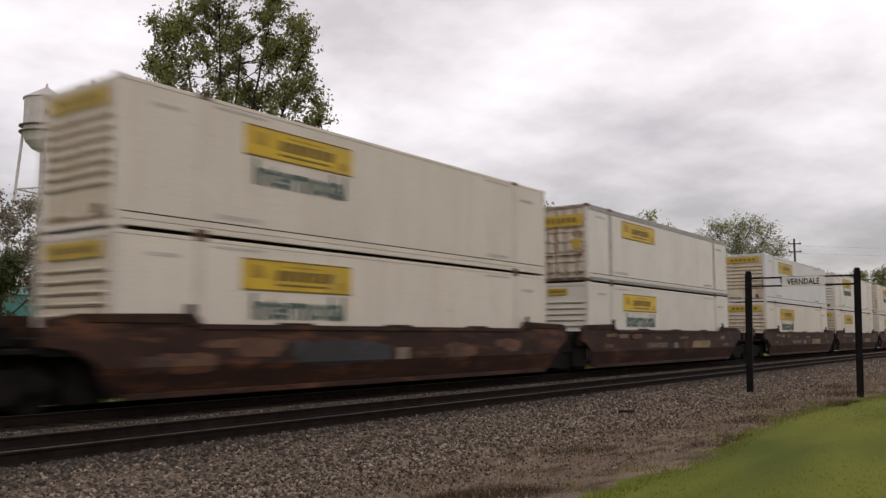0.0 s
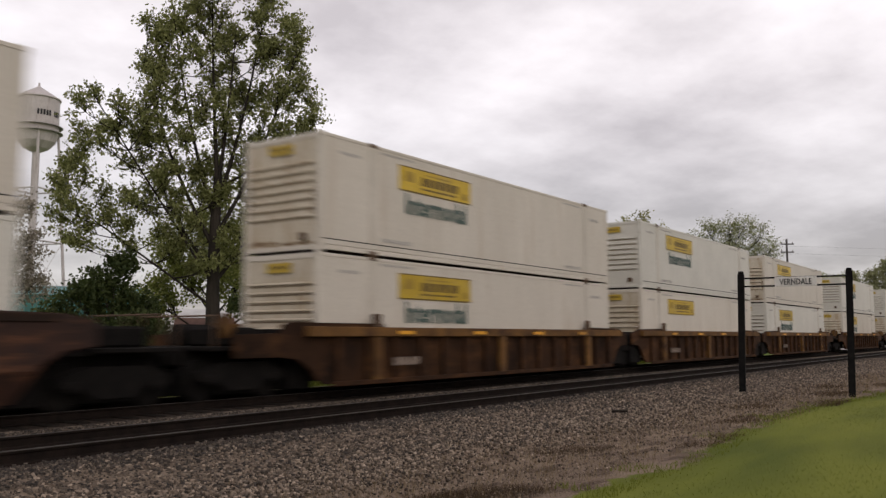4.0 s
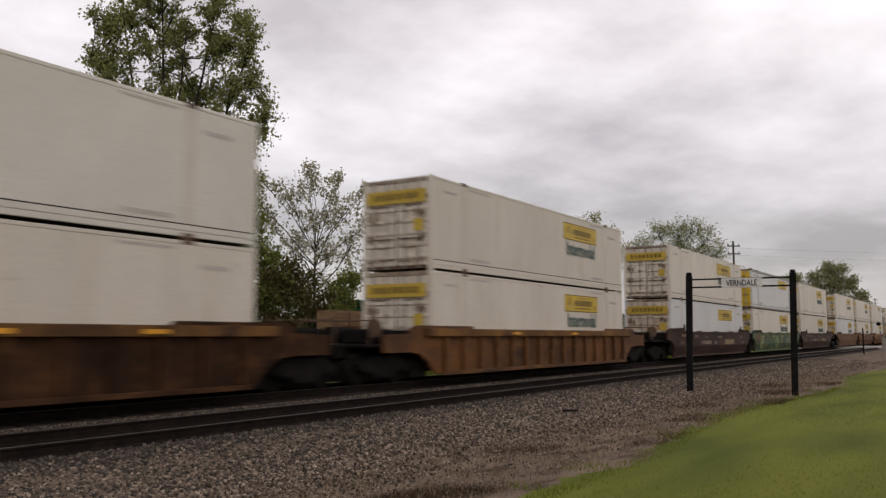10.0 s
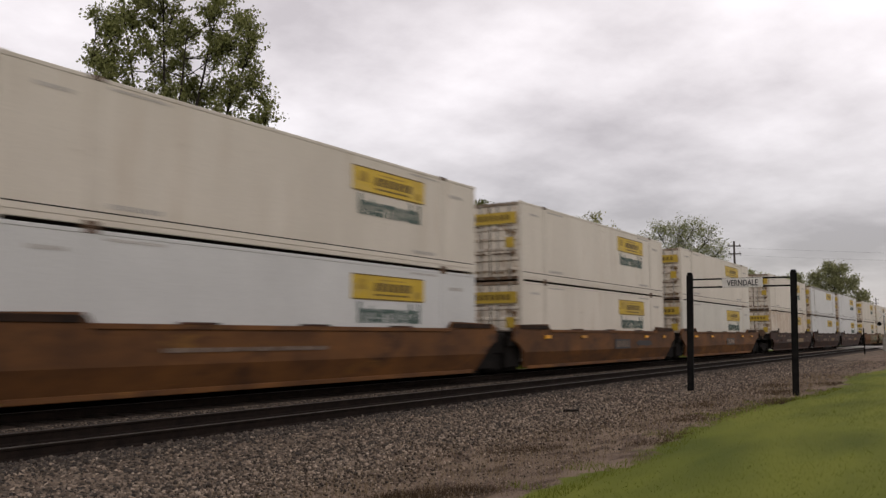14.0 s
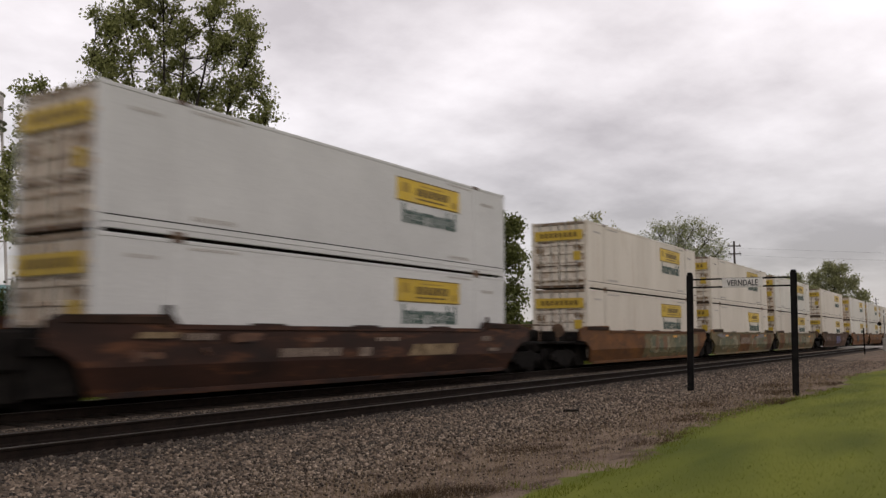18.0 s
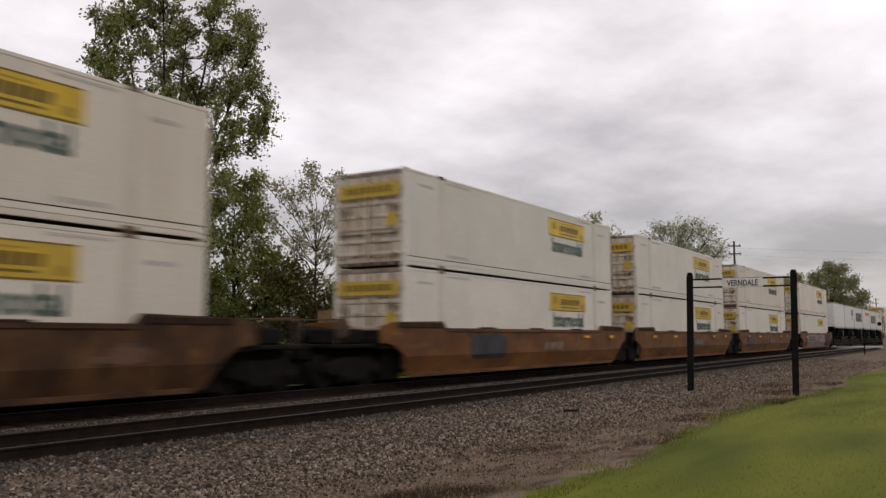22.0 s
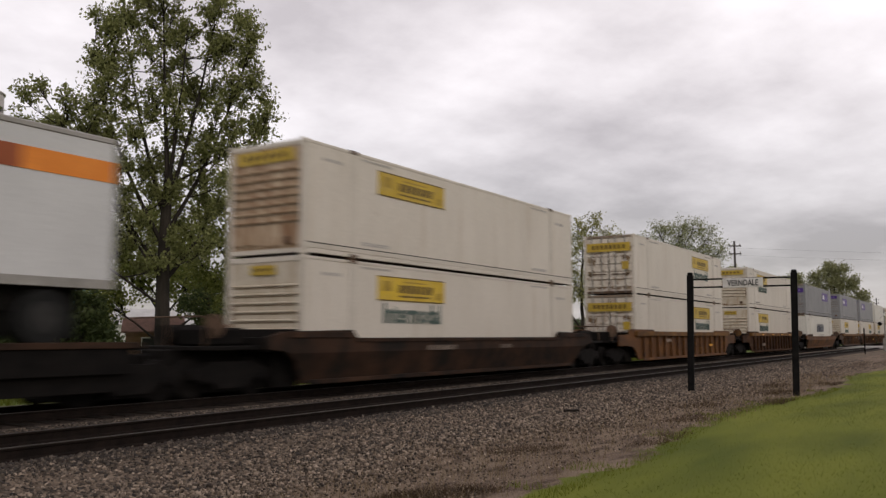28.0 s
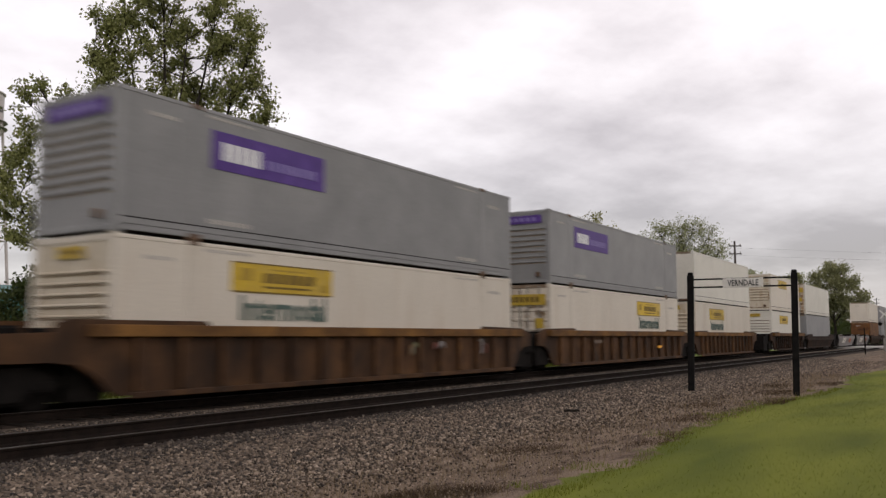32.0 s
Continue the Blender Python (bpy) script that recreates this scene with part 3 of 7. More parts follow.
def track(y, label, ties):
    root = tagged(new("track"), label, "railway track", kind="structure")
    root.location = (0, y, 0)
    for s in (-1, 1):
        rail = part("rail", "rail", rail_web, RAIL_RUST, root, at=(0, s * GAUGE, 0))
        part("running_surface", "running_surface", rail_head, STEEL, rail, "worn bare steel running surface")
    rnd = random.Random(int(y * 10))
    for i in range(ties):
        part("tie", "tie", tie_block, TIE, root, at=(-2 + i * 0.53 + rnd.uniform(-0.02, 0.02), rnd.uniform(-0.05, 0.05), rnd.uniform(-0.012, 0.006)), turn=(0, 0, rnd.uniform(-1, 1)))
    bm = bmesh.new()
    for i in range(ties, ties + 300):
        x = -2 + i * 0.53
        box(bm, x - 0.115, x + 0.115, -1.3, 1.3, -0.36, -0.168)
    me = bpy.data.meshes.new("far_ties")
    bm.to_mesh(me)
    bm.free()
    me.materials.append(TIE)
    far = new("far_ties", me)
    far.parent = root
    tagged(far, kind="stuff")
    return root


track(TRACK_NEAR, "empty side track with dark rusted rails on wooden ties", 200)
track(TRACK_FAR, "main track with steel rails under the passing train", 130)


def scatter_stones():
    rng = np.random.default_rng(4)
    n = 235000
    x = 2.5 + 60 * rng.random(n) ** 1.9
    y = 4.5 + 9.0 * rng.random(n)
    u = rng.random(n)
    # sparse over the dirt towards the lawn, dense on the ballast
    keep = u < np.clip((y - 5.0 - 0.4 * np.sin(x * 0.7) - 0.3 * np.sin(x * 1.9 + 1)) / 2.0, 0.34, 1) ** 1.3
    # bare dirt takes over further down the line
    keep &= (x < 30) | (y > 6.4) | (u < 0.15)
    # none under the rails
    t = TRACK_NEAR
    for s in (-1, 1):
        keep &= np.abs(y - t - s * GAUGE) > 0.09
    keep &= (y > t + GAUGE + 0.8) | (y < t - GAUGE - 0.75 + 0.35 * (rng.random(n) - 0.3)) | (u < np.where(y < t - GAUGE - 0.12, 0.45, 0.1))
    x, y = x[keep], y[keep]
    n = len(x)
    z = np.interp(y, [5, 7.8, 8.4, 9.0, 12.2, 12.9, 13.6, 14.0], [GZ, GZ + 0.012, -0.27, -0.165, -0.165, -0.235, -0.185, -0.185])
    z = z + np.where(np.abs(y - TRACK_NEAR) < 0.64, -0.06, 0.0)
    size = 0.008 + 0.0138 * rng.random(n) ** 1.5
    size *= np.interp(y, [5.0, 7.0], [0.5, 1.0]) * (1 + x / 90)
    cube = np.array([(a, b, c) for a in (-1, 1) for b in (-1, 1) for c in (-1, 1)], dtype=np.float32)
    v = cube[None] * (0.3 + 0.85 * rng.random((n, 8, 3))) * size[:, None, None] * (0.7 + 0.7 * rng.random((n, 1, 3)))
    a, t = rng.random(n) * math.tau, (rng.random(n) - 0.5) * 1.4
    ca, sa, ct, st = np.cos(a)[:, None], np.sin(a)[:, None], np.cos(t)[:, None], np.sin(t)[:, None]
    X, Y, Z = v[:, :, 0], v[:, :, 1], v[:, :, 2]
    Y, Z = Y * ct - Z * st, Y * st + Z * ct
    X, Y = X * ca - Y * sa, X * sa + Y * ca
    v = np.stack([X + x[:, None], Y + y[:, None], Z + (z + size * 0.25)[:, None]], -1)
    q = np.array([(0, 1, 3, 2), (4, 6, 7, 5), (0, 4, 5, 1), (2, 3, 7, 6), (0, 2, 6, 4), (1, 5, 7, 3)])
    # shade beside the near rail and between the tracks, painted as dark stones
    darker = (y >= 11.5) | (rng.random(n) < np.interp(y, [6.9, 7.8, 8.6, 9.35], [0, 0.3, 0.42, 1]))
    for name, label, pick, stone in (("gravel", "loose grey and brown crushed stones on the ballast", ~darker, STONE), ("dark_gravel", "dark crushed stones along the tracks", darker, STONE_DARK)):
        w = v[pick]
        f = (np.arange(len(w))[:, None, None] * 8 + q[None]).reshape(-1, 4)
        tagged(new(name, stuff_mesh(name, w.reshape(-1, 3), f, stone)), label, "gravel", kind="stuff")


scatter_stones()


def blades(name, label, n, xr, yr, material, h, w, seed, power=1.8, keep=None, zbase=GZ, lean=0.5):
    rng = np.random.default_rng(seed)
    x = xr[0] + (xr[1] - xr[0]) * rng.random(n) ** power
    y = yr[0] + (yr[1] - yr[0]) * rng.random(n)
    if keep is not None:
        k = keep(x, y, rng.random(n))
        x, y = x[k], y[k]
    n = len(x)
    a = rng.random(n) * math.tau
    hh = h * (0.5 + rng.random(n)) * (1 + x / 120)
    ww = w * (0.7 + 0.6 * rng.random(n)) * (1 + x / 25)
    dx, dy = np.cos(a), np.sin(a)
    lx, ly = rng.normal(0, lean, n) * hh, rng.normal(0, lean, n) * hh
    z0 = np.full(n, zbase - 0.03)
    p0 = np.stack([x - dx * ww, y - dy * ww, z0], -1)
    p1 = np.stack([x + dx * ww, y + dy * ww, z0], -1)
    p2 = np.stack([x + lx, y + ly, z0 + 0.03 + hh], -1)
    v = np.stack([p0, p1, p2], 1).reshape(-1, 3)
    f = np.arange(3 * n).reshape(-1, 3)
    return tagged(new(name, stuff_mesh(name, v, f, material)), label, "grass", kind="stuff")


def lawn_edge(x):
    return 4.36 + 0.4 * np.sin(x * 0.31 - 4.48)


blades("lawn_grass", "short bright green mown grass", 60000, (6.5, 75), (-9, 5.2), GRASS, 0.004, 0.003, 7, keep=lambda x, y, u: (y < lawn_edge(x) + (u - 0.8) * 0.35) & (y > -0.62 * x + 3), lean=6.0)
blades("verge_grass", "rough grass beyond the tracks", 30000, (3, 70), (19.9, 26), GRASS, 0.14, 0.02, 8)
blades("dry_weeds", "thin dry weeds in the dirt beside the lawn", 9000, (6, 40), (4.3, 8.2), DRY, 0.09, 0.003, 9, keep=lambda x, y, u: u < np.exp(-((y - 5.2) / 1.3) ** 2), lean=0.3)
blades("dead_grass", "clumps of dead brown grass in the dirt along the lawn", 60000, (7, 34), (4.2, 6.4), LITTER, 0.035, 0.003, 10,
       keep=lambda x, y, u: (u < 0.9) & (np.sin(x * 1.3 + y * 2.1) + np.sin(x * 0.7 - y * 3.3) + 0.6 * np.sin(x * 4.1 + y * 5.3) + 0.7 * (u - 0.5) > 1.25), lean=1.2)
blades("edge_grass", "thin green grass at the lawn's ragged edge", 14000, (7, 30), (3.8, 5.4), GRASS, 0.03, 0.004, 12, keep=lambda x, y, u: (y > lawn_edge(x) - 0.3) & (y < lawn_edge(x) + 0.12 + 0.5 * (np.sin(x * 2.3) * np.sin(x * 0.9 + 1) > 0.45)) & (u < 0.8))

# ---------------------------------------------------------------- the station sign
def station_sign():
    root = tagged(new("station_sign"), "black-posted railway station name sign on a white board", "station sign")
    root.location = (25.47, 7.36, GZ)
    dx, dy = 0.437, -2.848
    root.rotation_euler = (0, 0, math.atan2(dy, dx))
    w = math.hypot(dx, dy)

    def post(bm):
        box(bm, -0.09, 0.09, -0.088, 0.088, -0.3, 3.467, 0.012)
        box(bm, -0.075, 0.075, -0.074, 0.074, 3.467, 3.545, 0.02)

    for x in (0, w):
        part("post", "sign_post", post, POST_PAINT, root, "square black painted wooden post", (x, 0, 0), (0, 1.15, 0))

    def bar(bm):
        tube(bm, (0.09, 0, 0), (w - 0.09, 0, 0), 0.025, 0.025, 8)

    part("crossbar", "sign_bar", bar, POST_PAINT, root, at=(0.068, 0, 3.332))
    part("crossbar", "sign_bar", bar, POST_PAINT, root, at=(0.063, 0, 3.094))
    board = part("name_board", "sign_board", lambda bm: box(bm, -0.56, 0.56, -0.02, 0.02, -0.139, 0.139, 0.006), SIGN_WHITE, root, "white board with black capital letters", (w * 0.502 + 0.11, -0.045, 3.2))
    t = new("lettering", lettering("VERNDALE", 0.265, BLACK, "station_name", 0.012))
    t.parent = board
    t.location = (0, -0.026, 0.0)
    t.scale = (0.66, 1, 0.94)
    tagged(t, "black capital letters")

    def bolt(bm):
        tube(bm, (0, 0.02, 0), (0, -0.03, 0), 0.014, 0.014, 6)

    for x in (-0.5, 0.5):
        for z in (-0.115, 0.115):
            part("bolt", "sign_bolt", bolt, RAIL_GREY, board, at=(x, 0, z))


station_sign()
scrap = tagged(new("scrap_wood", mesh_of("scrap", lambda bm: box(bm, -0.17, 0.17, -0.08, 0.08, 0, 0.075, 0.015), TIE)), "broken piece of dark weathered wood on the gravel", "wood scrap")
scrap.location, scrap.rotation_euler = (17.31, 7.62, GZ - 0.01), (0, 0, radians(-62))

# ---------------------------------------------------------------- trees
def leaf_crown(root, tips, leaf, leaf_size, per_twig, clump, rng):
    """Loose clumps of small leaves round the tips of the twigs."""
    tips = np.array([tuple(t) for t in tips])
    n = len(tips) * per_twig
    c = np.repeat(tips, per_twig, 0) + rng.normal(0, clump * 0.55, (n, 3))
    s = leaf_size * (0.55 + 0.8 * rng.random((n, 1)))
    d1 = rng.normal(0, 1, (n, 3))
    d1 /= np.linalg.norm(d1, axis=1, keepdims=True)
    d2 = np.cross(d1, rng.normal(0, 1, (n, 3)))
    d2 /= np.linalg.norm(d2, axis=1, keepdims=True)
    v = np.stack([c - d1 * s, c + d2 * s * 0.6, c + d1 * s, c - d2 * s * 0.6], 1).reshape(-1, 3)
    cr_ = new("crown", stuff_mesh("crown", v, np.arange(4 * n).reshape(-1, 4), leaf))
    cr_.parent = root
    tagged(cr_, kind="stuff")


def tree(name, label, at, turn, trunk_h, trunk_r, lobes, leaf, leaf_size, twigs, per_twig, seed, depth=0.8, clump=0.4, limb_r=0.09, reach=1.05):
    """A tree whose limbs run to the lobes of its crown (across, height, radius); each lobe has twigs, each twig a loose clump of leaves."""
    rnd = random.Random(seed)
    rng = np.random.default_rng(seed)
    root = tagged(new(name), label, "tree")
    root.location, root.rotation_euler = (*at, GZ), (0, 0, radians(turn))
    bm = bmesh.new()
    top = Vector((rnd.uniform(-0.2, 0.2), 0, trunk_h))
    p, r, path = Vector((0, 0, -0.2)), trunk_r, []
    for i in range(8):
        q = Vector((0, 0, 0)).lerp(top, (i + 1) / 8) + Vector((rnd.uniform(-1, 1), rnd.uniform(-1, 1), 0)) * trunk_r * 0.35
        r2 = trunk_r * (1 - 0.085 * (i + 1)) if i else trunk_r * 0.85
        tube(bm, p, q, r * (1.25 if i == 0 else 1), r2, 9, False)
        path.append((q.copy(), r2))
        p, r = q, r2
    me = bpy.data.meshes.new("trunk")
    bm.to_mesh(me)
    bm.free()
    me.materials.append(BARK)
    tr = new("trunk", me)
    tr.parent = root
    tips = []
    for (cx, cz, cr) in lobes:
        bm = bmesh.new()
        c = Vector((cx, rnd.uniform(-1, 1) * depth * max(1.0, abs(cx) * 0.4 + cr * 0.6), cz))
        fit_ = [q for q in path if q[0].z < cz - 0.5 * cr - 0.62 * abs(cx)] or path[:2]
        base, br = fit_[-1] if rnd.random() < 0.6 else rnd.choice(fit_[-2:])
        mid = base.lerp(c, 0.5) + Vector((rnd.uniform(-0.3, 0.3), rnd.uniform(-0.3, 0.3), rnd.uniform(-0.1, 0.5) * cr * 0.5))
        r0 = min(br * 0.6, limb_r * (0.7 + 0.3 * cr))
        tube(bm, base, mid, r0, r0 * 0.7, 6, False)
        tube(bm, mid, c, r0 * 0.7, r0 * 0.4, 6, False)
        for k in range(int(twigs * max(0.35, cr * cr / 2.2))):
            d = Vector((rnd.gauss(0, 1), rnd.gauss(0, 1), rnd.gauss(0.45, 1.1))).normalized()
            e = c + d * cr * rnd.uniform(0.35, reach) ** 0.7
            s = mid.lerp(c, rnd.uniform(0.2, 1.0))
            b = s.lerp(e, 0.55) + Vector((0, 0, 0.1 * cr))
            tube(bm, s, b, r0 * 0.22, r0 * 0.13, 4, False)
            tube(bm, b, e, r0 * 0.13, r0 * 0.05, 3, False)
            tips.append(e)
            tips.append(b.lerp(e, 0.5))
        me = bpy.data.meshes.new("limb")
        bm.to_mesh(me)
        bm.free()
        me.materials.append(BARK)
        li = new("limb", me)
        li.parent = root
    leaf_crown(root, tips, leaf, leaf_size, per_twig, clump, rng)
    return root


def cottonwood(at, turn):
    """A trunk that divides into ascending limbs; side branches lift small sprays of leaves all over the crown."""
    rnd = random.Random(11)
    root = tagged(new("cottonwood_tree"), "tall leafy cottonwood with a forked trunk in young leaf", "tree")
    root.location, root.rotation_euler = (*at, GZ), (0, 0, radians(turn))

    def bowed(bm, a, b, c, r0, r1, n, sides):
        """A limb from a by way of b to c, thinning from r0 to r1; gives the points along it."""
        pts = [a.lerp(b, i / n).lerp(b.lerp(c, i / n), i / n) for i in range(n + 1)]
        for i in range(n):
            tube(bm, pts[i], pts[i + 1], r0 + (r1 - r0) * i / n, r0 + (r1 - r0) * (i + 1) / n, sides, False)
        return pts

    def wood(name, bm):
        me = bpy.data.meshes.new(name)
        bm.to_mesh(me)
        bm.free()
        me.materials.append(BARK)
        ob = new(name, me)
        ob.parent = root
        return ob

    bm = bmesh.new()
    tube(bm, (0, 0, -0.2), (0.02, 0, 0.7), 0.44, 0.34, 12, False)
    bowed(bm, Vector((0.02, 0, 0.7)), Vector((-0.12, 0.1, 5.0)), Vector((0.05, 0, 8.6)), 0.34, 0.19, 8, 12)
    wood("trunk", bm)
    along = []
    for x, z, start in ((-0.4, 16.6, 8.6), (1.9, 16.4, 7.2), (-2.0, 15.6, 6.6), (3.3, 14.4, 6.0), (-3.2, 13.4, 5.4), (4.3, 11.0, 8.0), (-5.0, 11.6, 3.8), (-6.4, 7.6, 2.9), (2.3, 8.0, 4.0), (-2.3, 8.2, 4.4), (0.6, 14.2, 7.8)):
        bm = bmesh.new()
        end = Vector((x, rnd.uniform(-1.6, 1.6), z))
        way = Vector((x * 0.62, end.y * 0.6, start + (z - start) * (0.42 if abs(x) < 4 else 0.62)))
        along += bowed(bm, Vector((0, 0, start)), way, end, 0.105 if abs(x) < 4 else 0.06, 0.02, 9, 7)[2:]
        wood("limb", bm)
    # half-widths of the crown by height: height, to one side, to the other
    outline = ((4.6, -1.3, 1.4), (5.6, -2.3, 2.2), (7.2, -3.4, 2.6), (9.0, -3.9, 2.9), (10.0, -4.0, 4.5), (11.6, -4.0, 4.6), (13.0, -3.5, 3.9), (15.2, -3.0, 3.8), (16.6, -1.8, 3.0), (17.4, -1.2, 2.4))
    lobes = []
    for iz in range(18):
        for ix in range(-6, 8):
            z, x = 4.7 + 0.74 * iz + rnd.uniform(-0.3, 0.3), ix * 0.78 + (iz % 2) * 0.39 + rnd.uniform(-0.28, 0.28)
            lo, hi = (np.interp(z, [q[0] for q in outline], [q[k] for q in outline]) for k in (1, 2))
            notch = abs(x - 1.0) < 0.3 and z > 15.6
            if lo + 0.1 < x < hi - 0.1 and not notch and rnd.random() < 0.99:
                lobes.append((x, z, rnd.uniform(0.55, 0.9)))
    for iz in range(11):
        for ix in range(5):
            z, x = 5.6 + 0.76 * iz + rnd.uniform(-0.3, 0.3), -7.0 + 0.8 * ix + rnd.uniform(-0.35, 0.35)
            if rnd.random() < 0.96 and x > -6.5 + max(0.0, z - 9.0) * 0.4 and z < 11.7 and not 8.3 < z < 8.8:
                lobes.append((x, z, rnd.uniform(0.52, 0.8)))
    lobes += [(x, z + 0.1, 0.6) for x, z in ((-0.4, 16.6), (1.9, 16.4), (-2.0, 15.6), (3.3, 14.4), (-3.2, 13.4), (4.3, 11.0), (-5.0, 11.6), (-6.0, 7.6), (2.3, 8.0), (-2.3, 8.2))]
    tips = []
    bm = bmesh.new()
    for x, z, r in lobes:
        c = Vector((x, rnd.uniform(-1, 1) * 1.9, z))
        below = [p for p in along if p.z < z - 0.25] or along
        near = min(below, key=lambda p: (p - c).length + 0.4 * abs(p.y - c.y))
        branch = bowed(bm, near, near.lerp(c, 0.55) + Vector((0, 0, -0.12 * (c - near).length)), c, 0.026, 0.011, 4, 5)
        for k in range(int(22 * r + 6)):
            d = Vector((rnd.gauss(0, 0.8), rnd.gauss(0, 0.8), rnd.gauss(0.75, 0.8))).normalized()
            t0 = branch[rnd.choice((2, 3, 3, 4))]
            t1 = c + d * r * rnd.uniform(0.45, 1.25)
            tube(bm, t0, t1, 0.01, 0.004, 3, False)
            tips += [t0.lerp(t1, f) for f in (0.4, 0.6, 0.8, 1.0)]
    tagged(wood("thin_branch", bm), kind="stuff")
    leaf_crown(root, tips, LEAF, 0.078, 4, 0.17, np.random.default_rng(11))
    return root


cottonwood((24.1, 29.2), -39.6)
tree("bushy_cedar", "dense dark green cedar bush beside the cottonwood", (20.6, 31.2), -34.2, 3.4, 0.13, [(-2.2, 2.2, 1.0), (-1.4, 3.0, 1.0), (1.2, 2.6, 1.0), (-0.9, 1.5, 1.2), (0.9, 1.5, 1.2), (0, 2.9, 1.15), (-0.6, 3.7, 0.8), (0.3, 4.5, 0.6), (-1.6, 1.2, 0.8), (1.7, 1.1, 0.8)],
     LEAF_DARK, 0.10, 60, 20, 12, clump=0.3)
tree("young_ash", "slender tree in thin pale olive new leaf", (39.9, 34.3), -49.3, 6.8, 0.16, [(-1.6, 6.8, 1.4), (-0.2, 8.2, 1.5), (1.2, 8.8, 1.2), (0.6, 10.4, 1.1), (-1.4, 9.8, 1.3), (2.2, 7.4, 1.1), (-0.6, 11.2, 0.8), (2.2, 9.8, 0.8), (0.8, 6.2, 1.3), (2.4, 5.6, 1.0),
     (-2.8, 8.4, 1.2), (-3.0, 6.0, 1.3), (-1.0, 4.6, 1.4), (1.0, 4.2, 1.3), (3.2, 8.6, 0.7), (3.0, 10.8, 0.5), (1.4, 11.4, 0.5), (-2.4, 10.6, 0.8), (-3.7, 9.8, 0.9), (-4.1, 8.0, 1.0), (-3.5, 11.2, 0.6), (-0.4, 12.0, 0.5), (-4.0, 6.6, 0.9)],
     LEAF_ASH, 0.10, 36, 9, 13, clump=0.3)
tree("young_maple", "broadleaf tree with bright spring leaves", (34.2, 35.4), -44.9, 7.0, 0.17, [(-1.8, 4.2, 1.5), (0.0, 5.0, 1.6), (1.7, 3.8, 1.4), (-1.1, 7.0, 1.4), (0.9, 7.4, 1.4), (-2.2, 6.0, 1.2), (-0.1, 9.0, 1.1), (0.8, 10.2, 0.7), (-1.7, 8.8, 1.0), (0.2, 2.6, 1.5), (1.5, 6.4, 1.0), (1.0, 9.0, 0.8), (-0.6, 10.4, 0.8), (2.4, 4.4, 1.2), (3.2, 3.0, 1.2),
     (2.0, 5.6, 1.1)], LEAF_GREEN, 0.105, 40, 17, 14, clump=0.38)
tree("lilac_bush", "dense rounded olive-brown flowering shrub behind the tracks", (36.5, 31.5), -47, 2.4, 0.09, [(-3.6, 1.5, 1.3), (-2.0, 2.0, 1.5), (0.2, 2.2, 1.6), (2.0, 1.7, 1.4), (3.6, 1.2, 1.2), (1.0, 3.4, 1.1), (-1.0, 3.6, 1.1), (-2.8, 3.3, 1.0), (-2.4, 4.4, 1.0), (-1.4, 5.0, 0.9), (-0.4, 4.6, 0.9)], LEAF_BRONZE, 0.10, 46, 17, 15, clump=0.36)
tree("hedge_shrub", "spreading dark green shrub by the fence line", (30.6, 34.8), -42, 2.2, 0.09, [(1.0, 1.9, 1.4), (2.6, 1.4, 1.3), (0.2, 3.2, 1.0)], LEAF_DARK, 0.10, 44, 16, 24, clump=0.36)
tree("tall_shrub", "narrow leafy shrub at the end of the caboose", (35.2, 28.3), -46, 3.4, 0.07, [(-0.3, 1.0, 0.9), (0.3, 1.9, 0.85), (-0.4, 2.8, 0.8), (0.35, 3.5, 0.75), (-0.1, 4.3, 0.6), (0.5, 4.6, 0.4)], LEAF_GREEN, 0.09, 50, 14, 27, clump=0.3, limb_r=0.04)
tree("boxelder_tree", "bushy broadleaf tree behind the young maple", (37.5, 45.0), -44, 6.5, 0.2, [(-4.2, 4.0, 1.7), (-2.4, 5.4, 1.8), (-3.4, 7.4, 1.4), (-0.6, 6.2, 1.9), (-1.6, 8.8, 1.5), (1.2, 5.0, 1.8), (0.6, 8.2, 1.5), (-0.4, 10.6, 1.1), (2.8, 4.2, 1.6), (4.2, 3.0, 1.5)],
     LEAF_GREEN, 0.125, 40, 17, 25, clump=0.45)
tree("dark_ash_tree", "broad olive-green tree behind the caboose", (63.9, 40.5), -58.4, 8.5, 0.3, [(-3.6, 7.4, 1.7), (-4.4, 5.4, 1.4), (-2.2, 9.6, 1.6), (-0.6, 11.0, 1.5), (-1.2, 8.0, 2.0), (1.8, 10.8, 1.8), (3.6, 12.3, 1.3), (5.2, 11.9, 1.3), (6.4, 10.8, 1.3), (4.2, 9.6, 1.8), (6.4, 8.1, 1.6), (0.6, 6.4, 2.0), (3.4, 5.8, 1.9), (-2.4, 5.4, 1.8), (6.2, 5.0, 1.5), (6.3, 2.6, 1.5), (-0.2, 4.0, 1.8), (3.0, 3.4, 1.8)], LEAF_OLIVE, 0.16, 34, 21, 16, clump=0.5)
tree("budding_maple", "tree with pale yellow-green opening leaves", (74.7, 31.6), -67.1, 8.5, 0.24, [(-3.6, 9.0, 1.2), (-2.0, 10.8, 1.3), (-0.4, 11.6, 1.2), (1.2, 12.2, 1.0), (2.6, 10.8, 1.2), (3.8, 9.6, 1.0), (0.4, 9.6, 1.8), (-1.8, 8.0, 1.6), (2.0, 8.0, 1.6), (0, 6.0, 1.8), (-2.2, 5.2, 1.5), (2.0, 5.0, 1.5)],
     LEAF_BUD, 0.11, 40, 11, 17, clump=0.34, limb_r=0.12, reach=1.4)
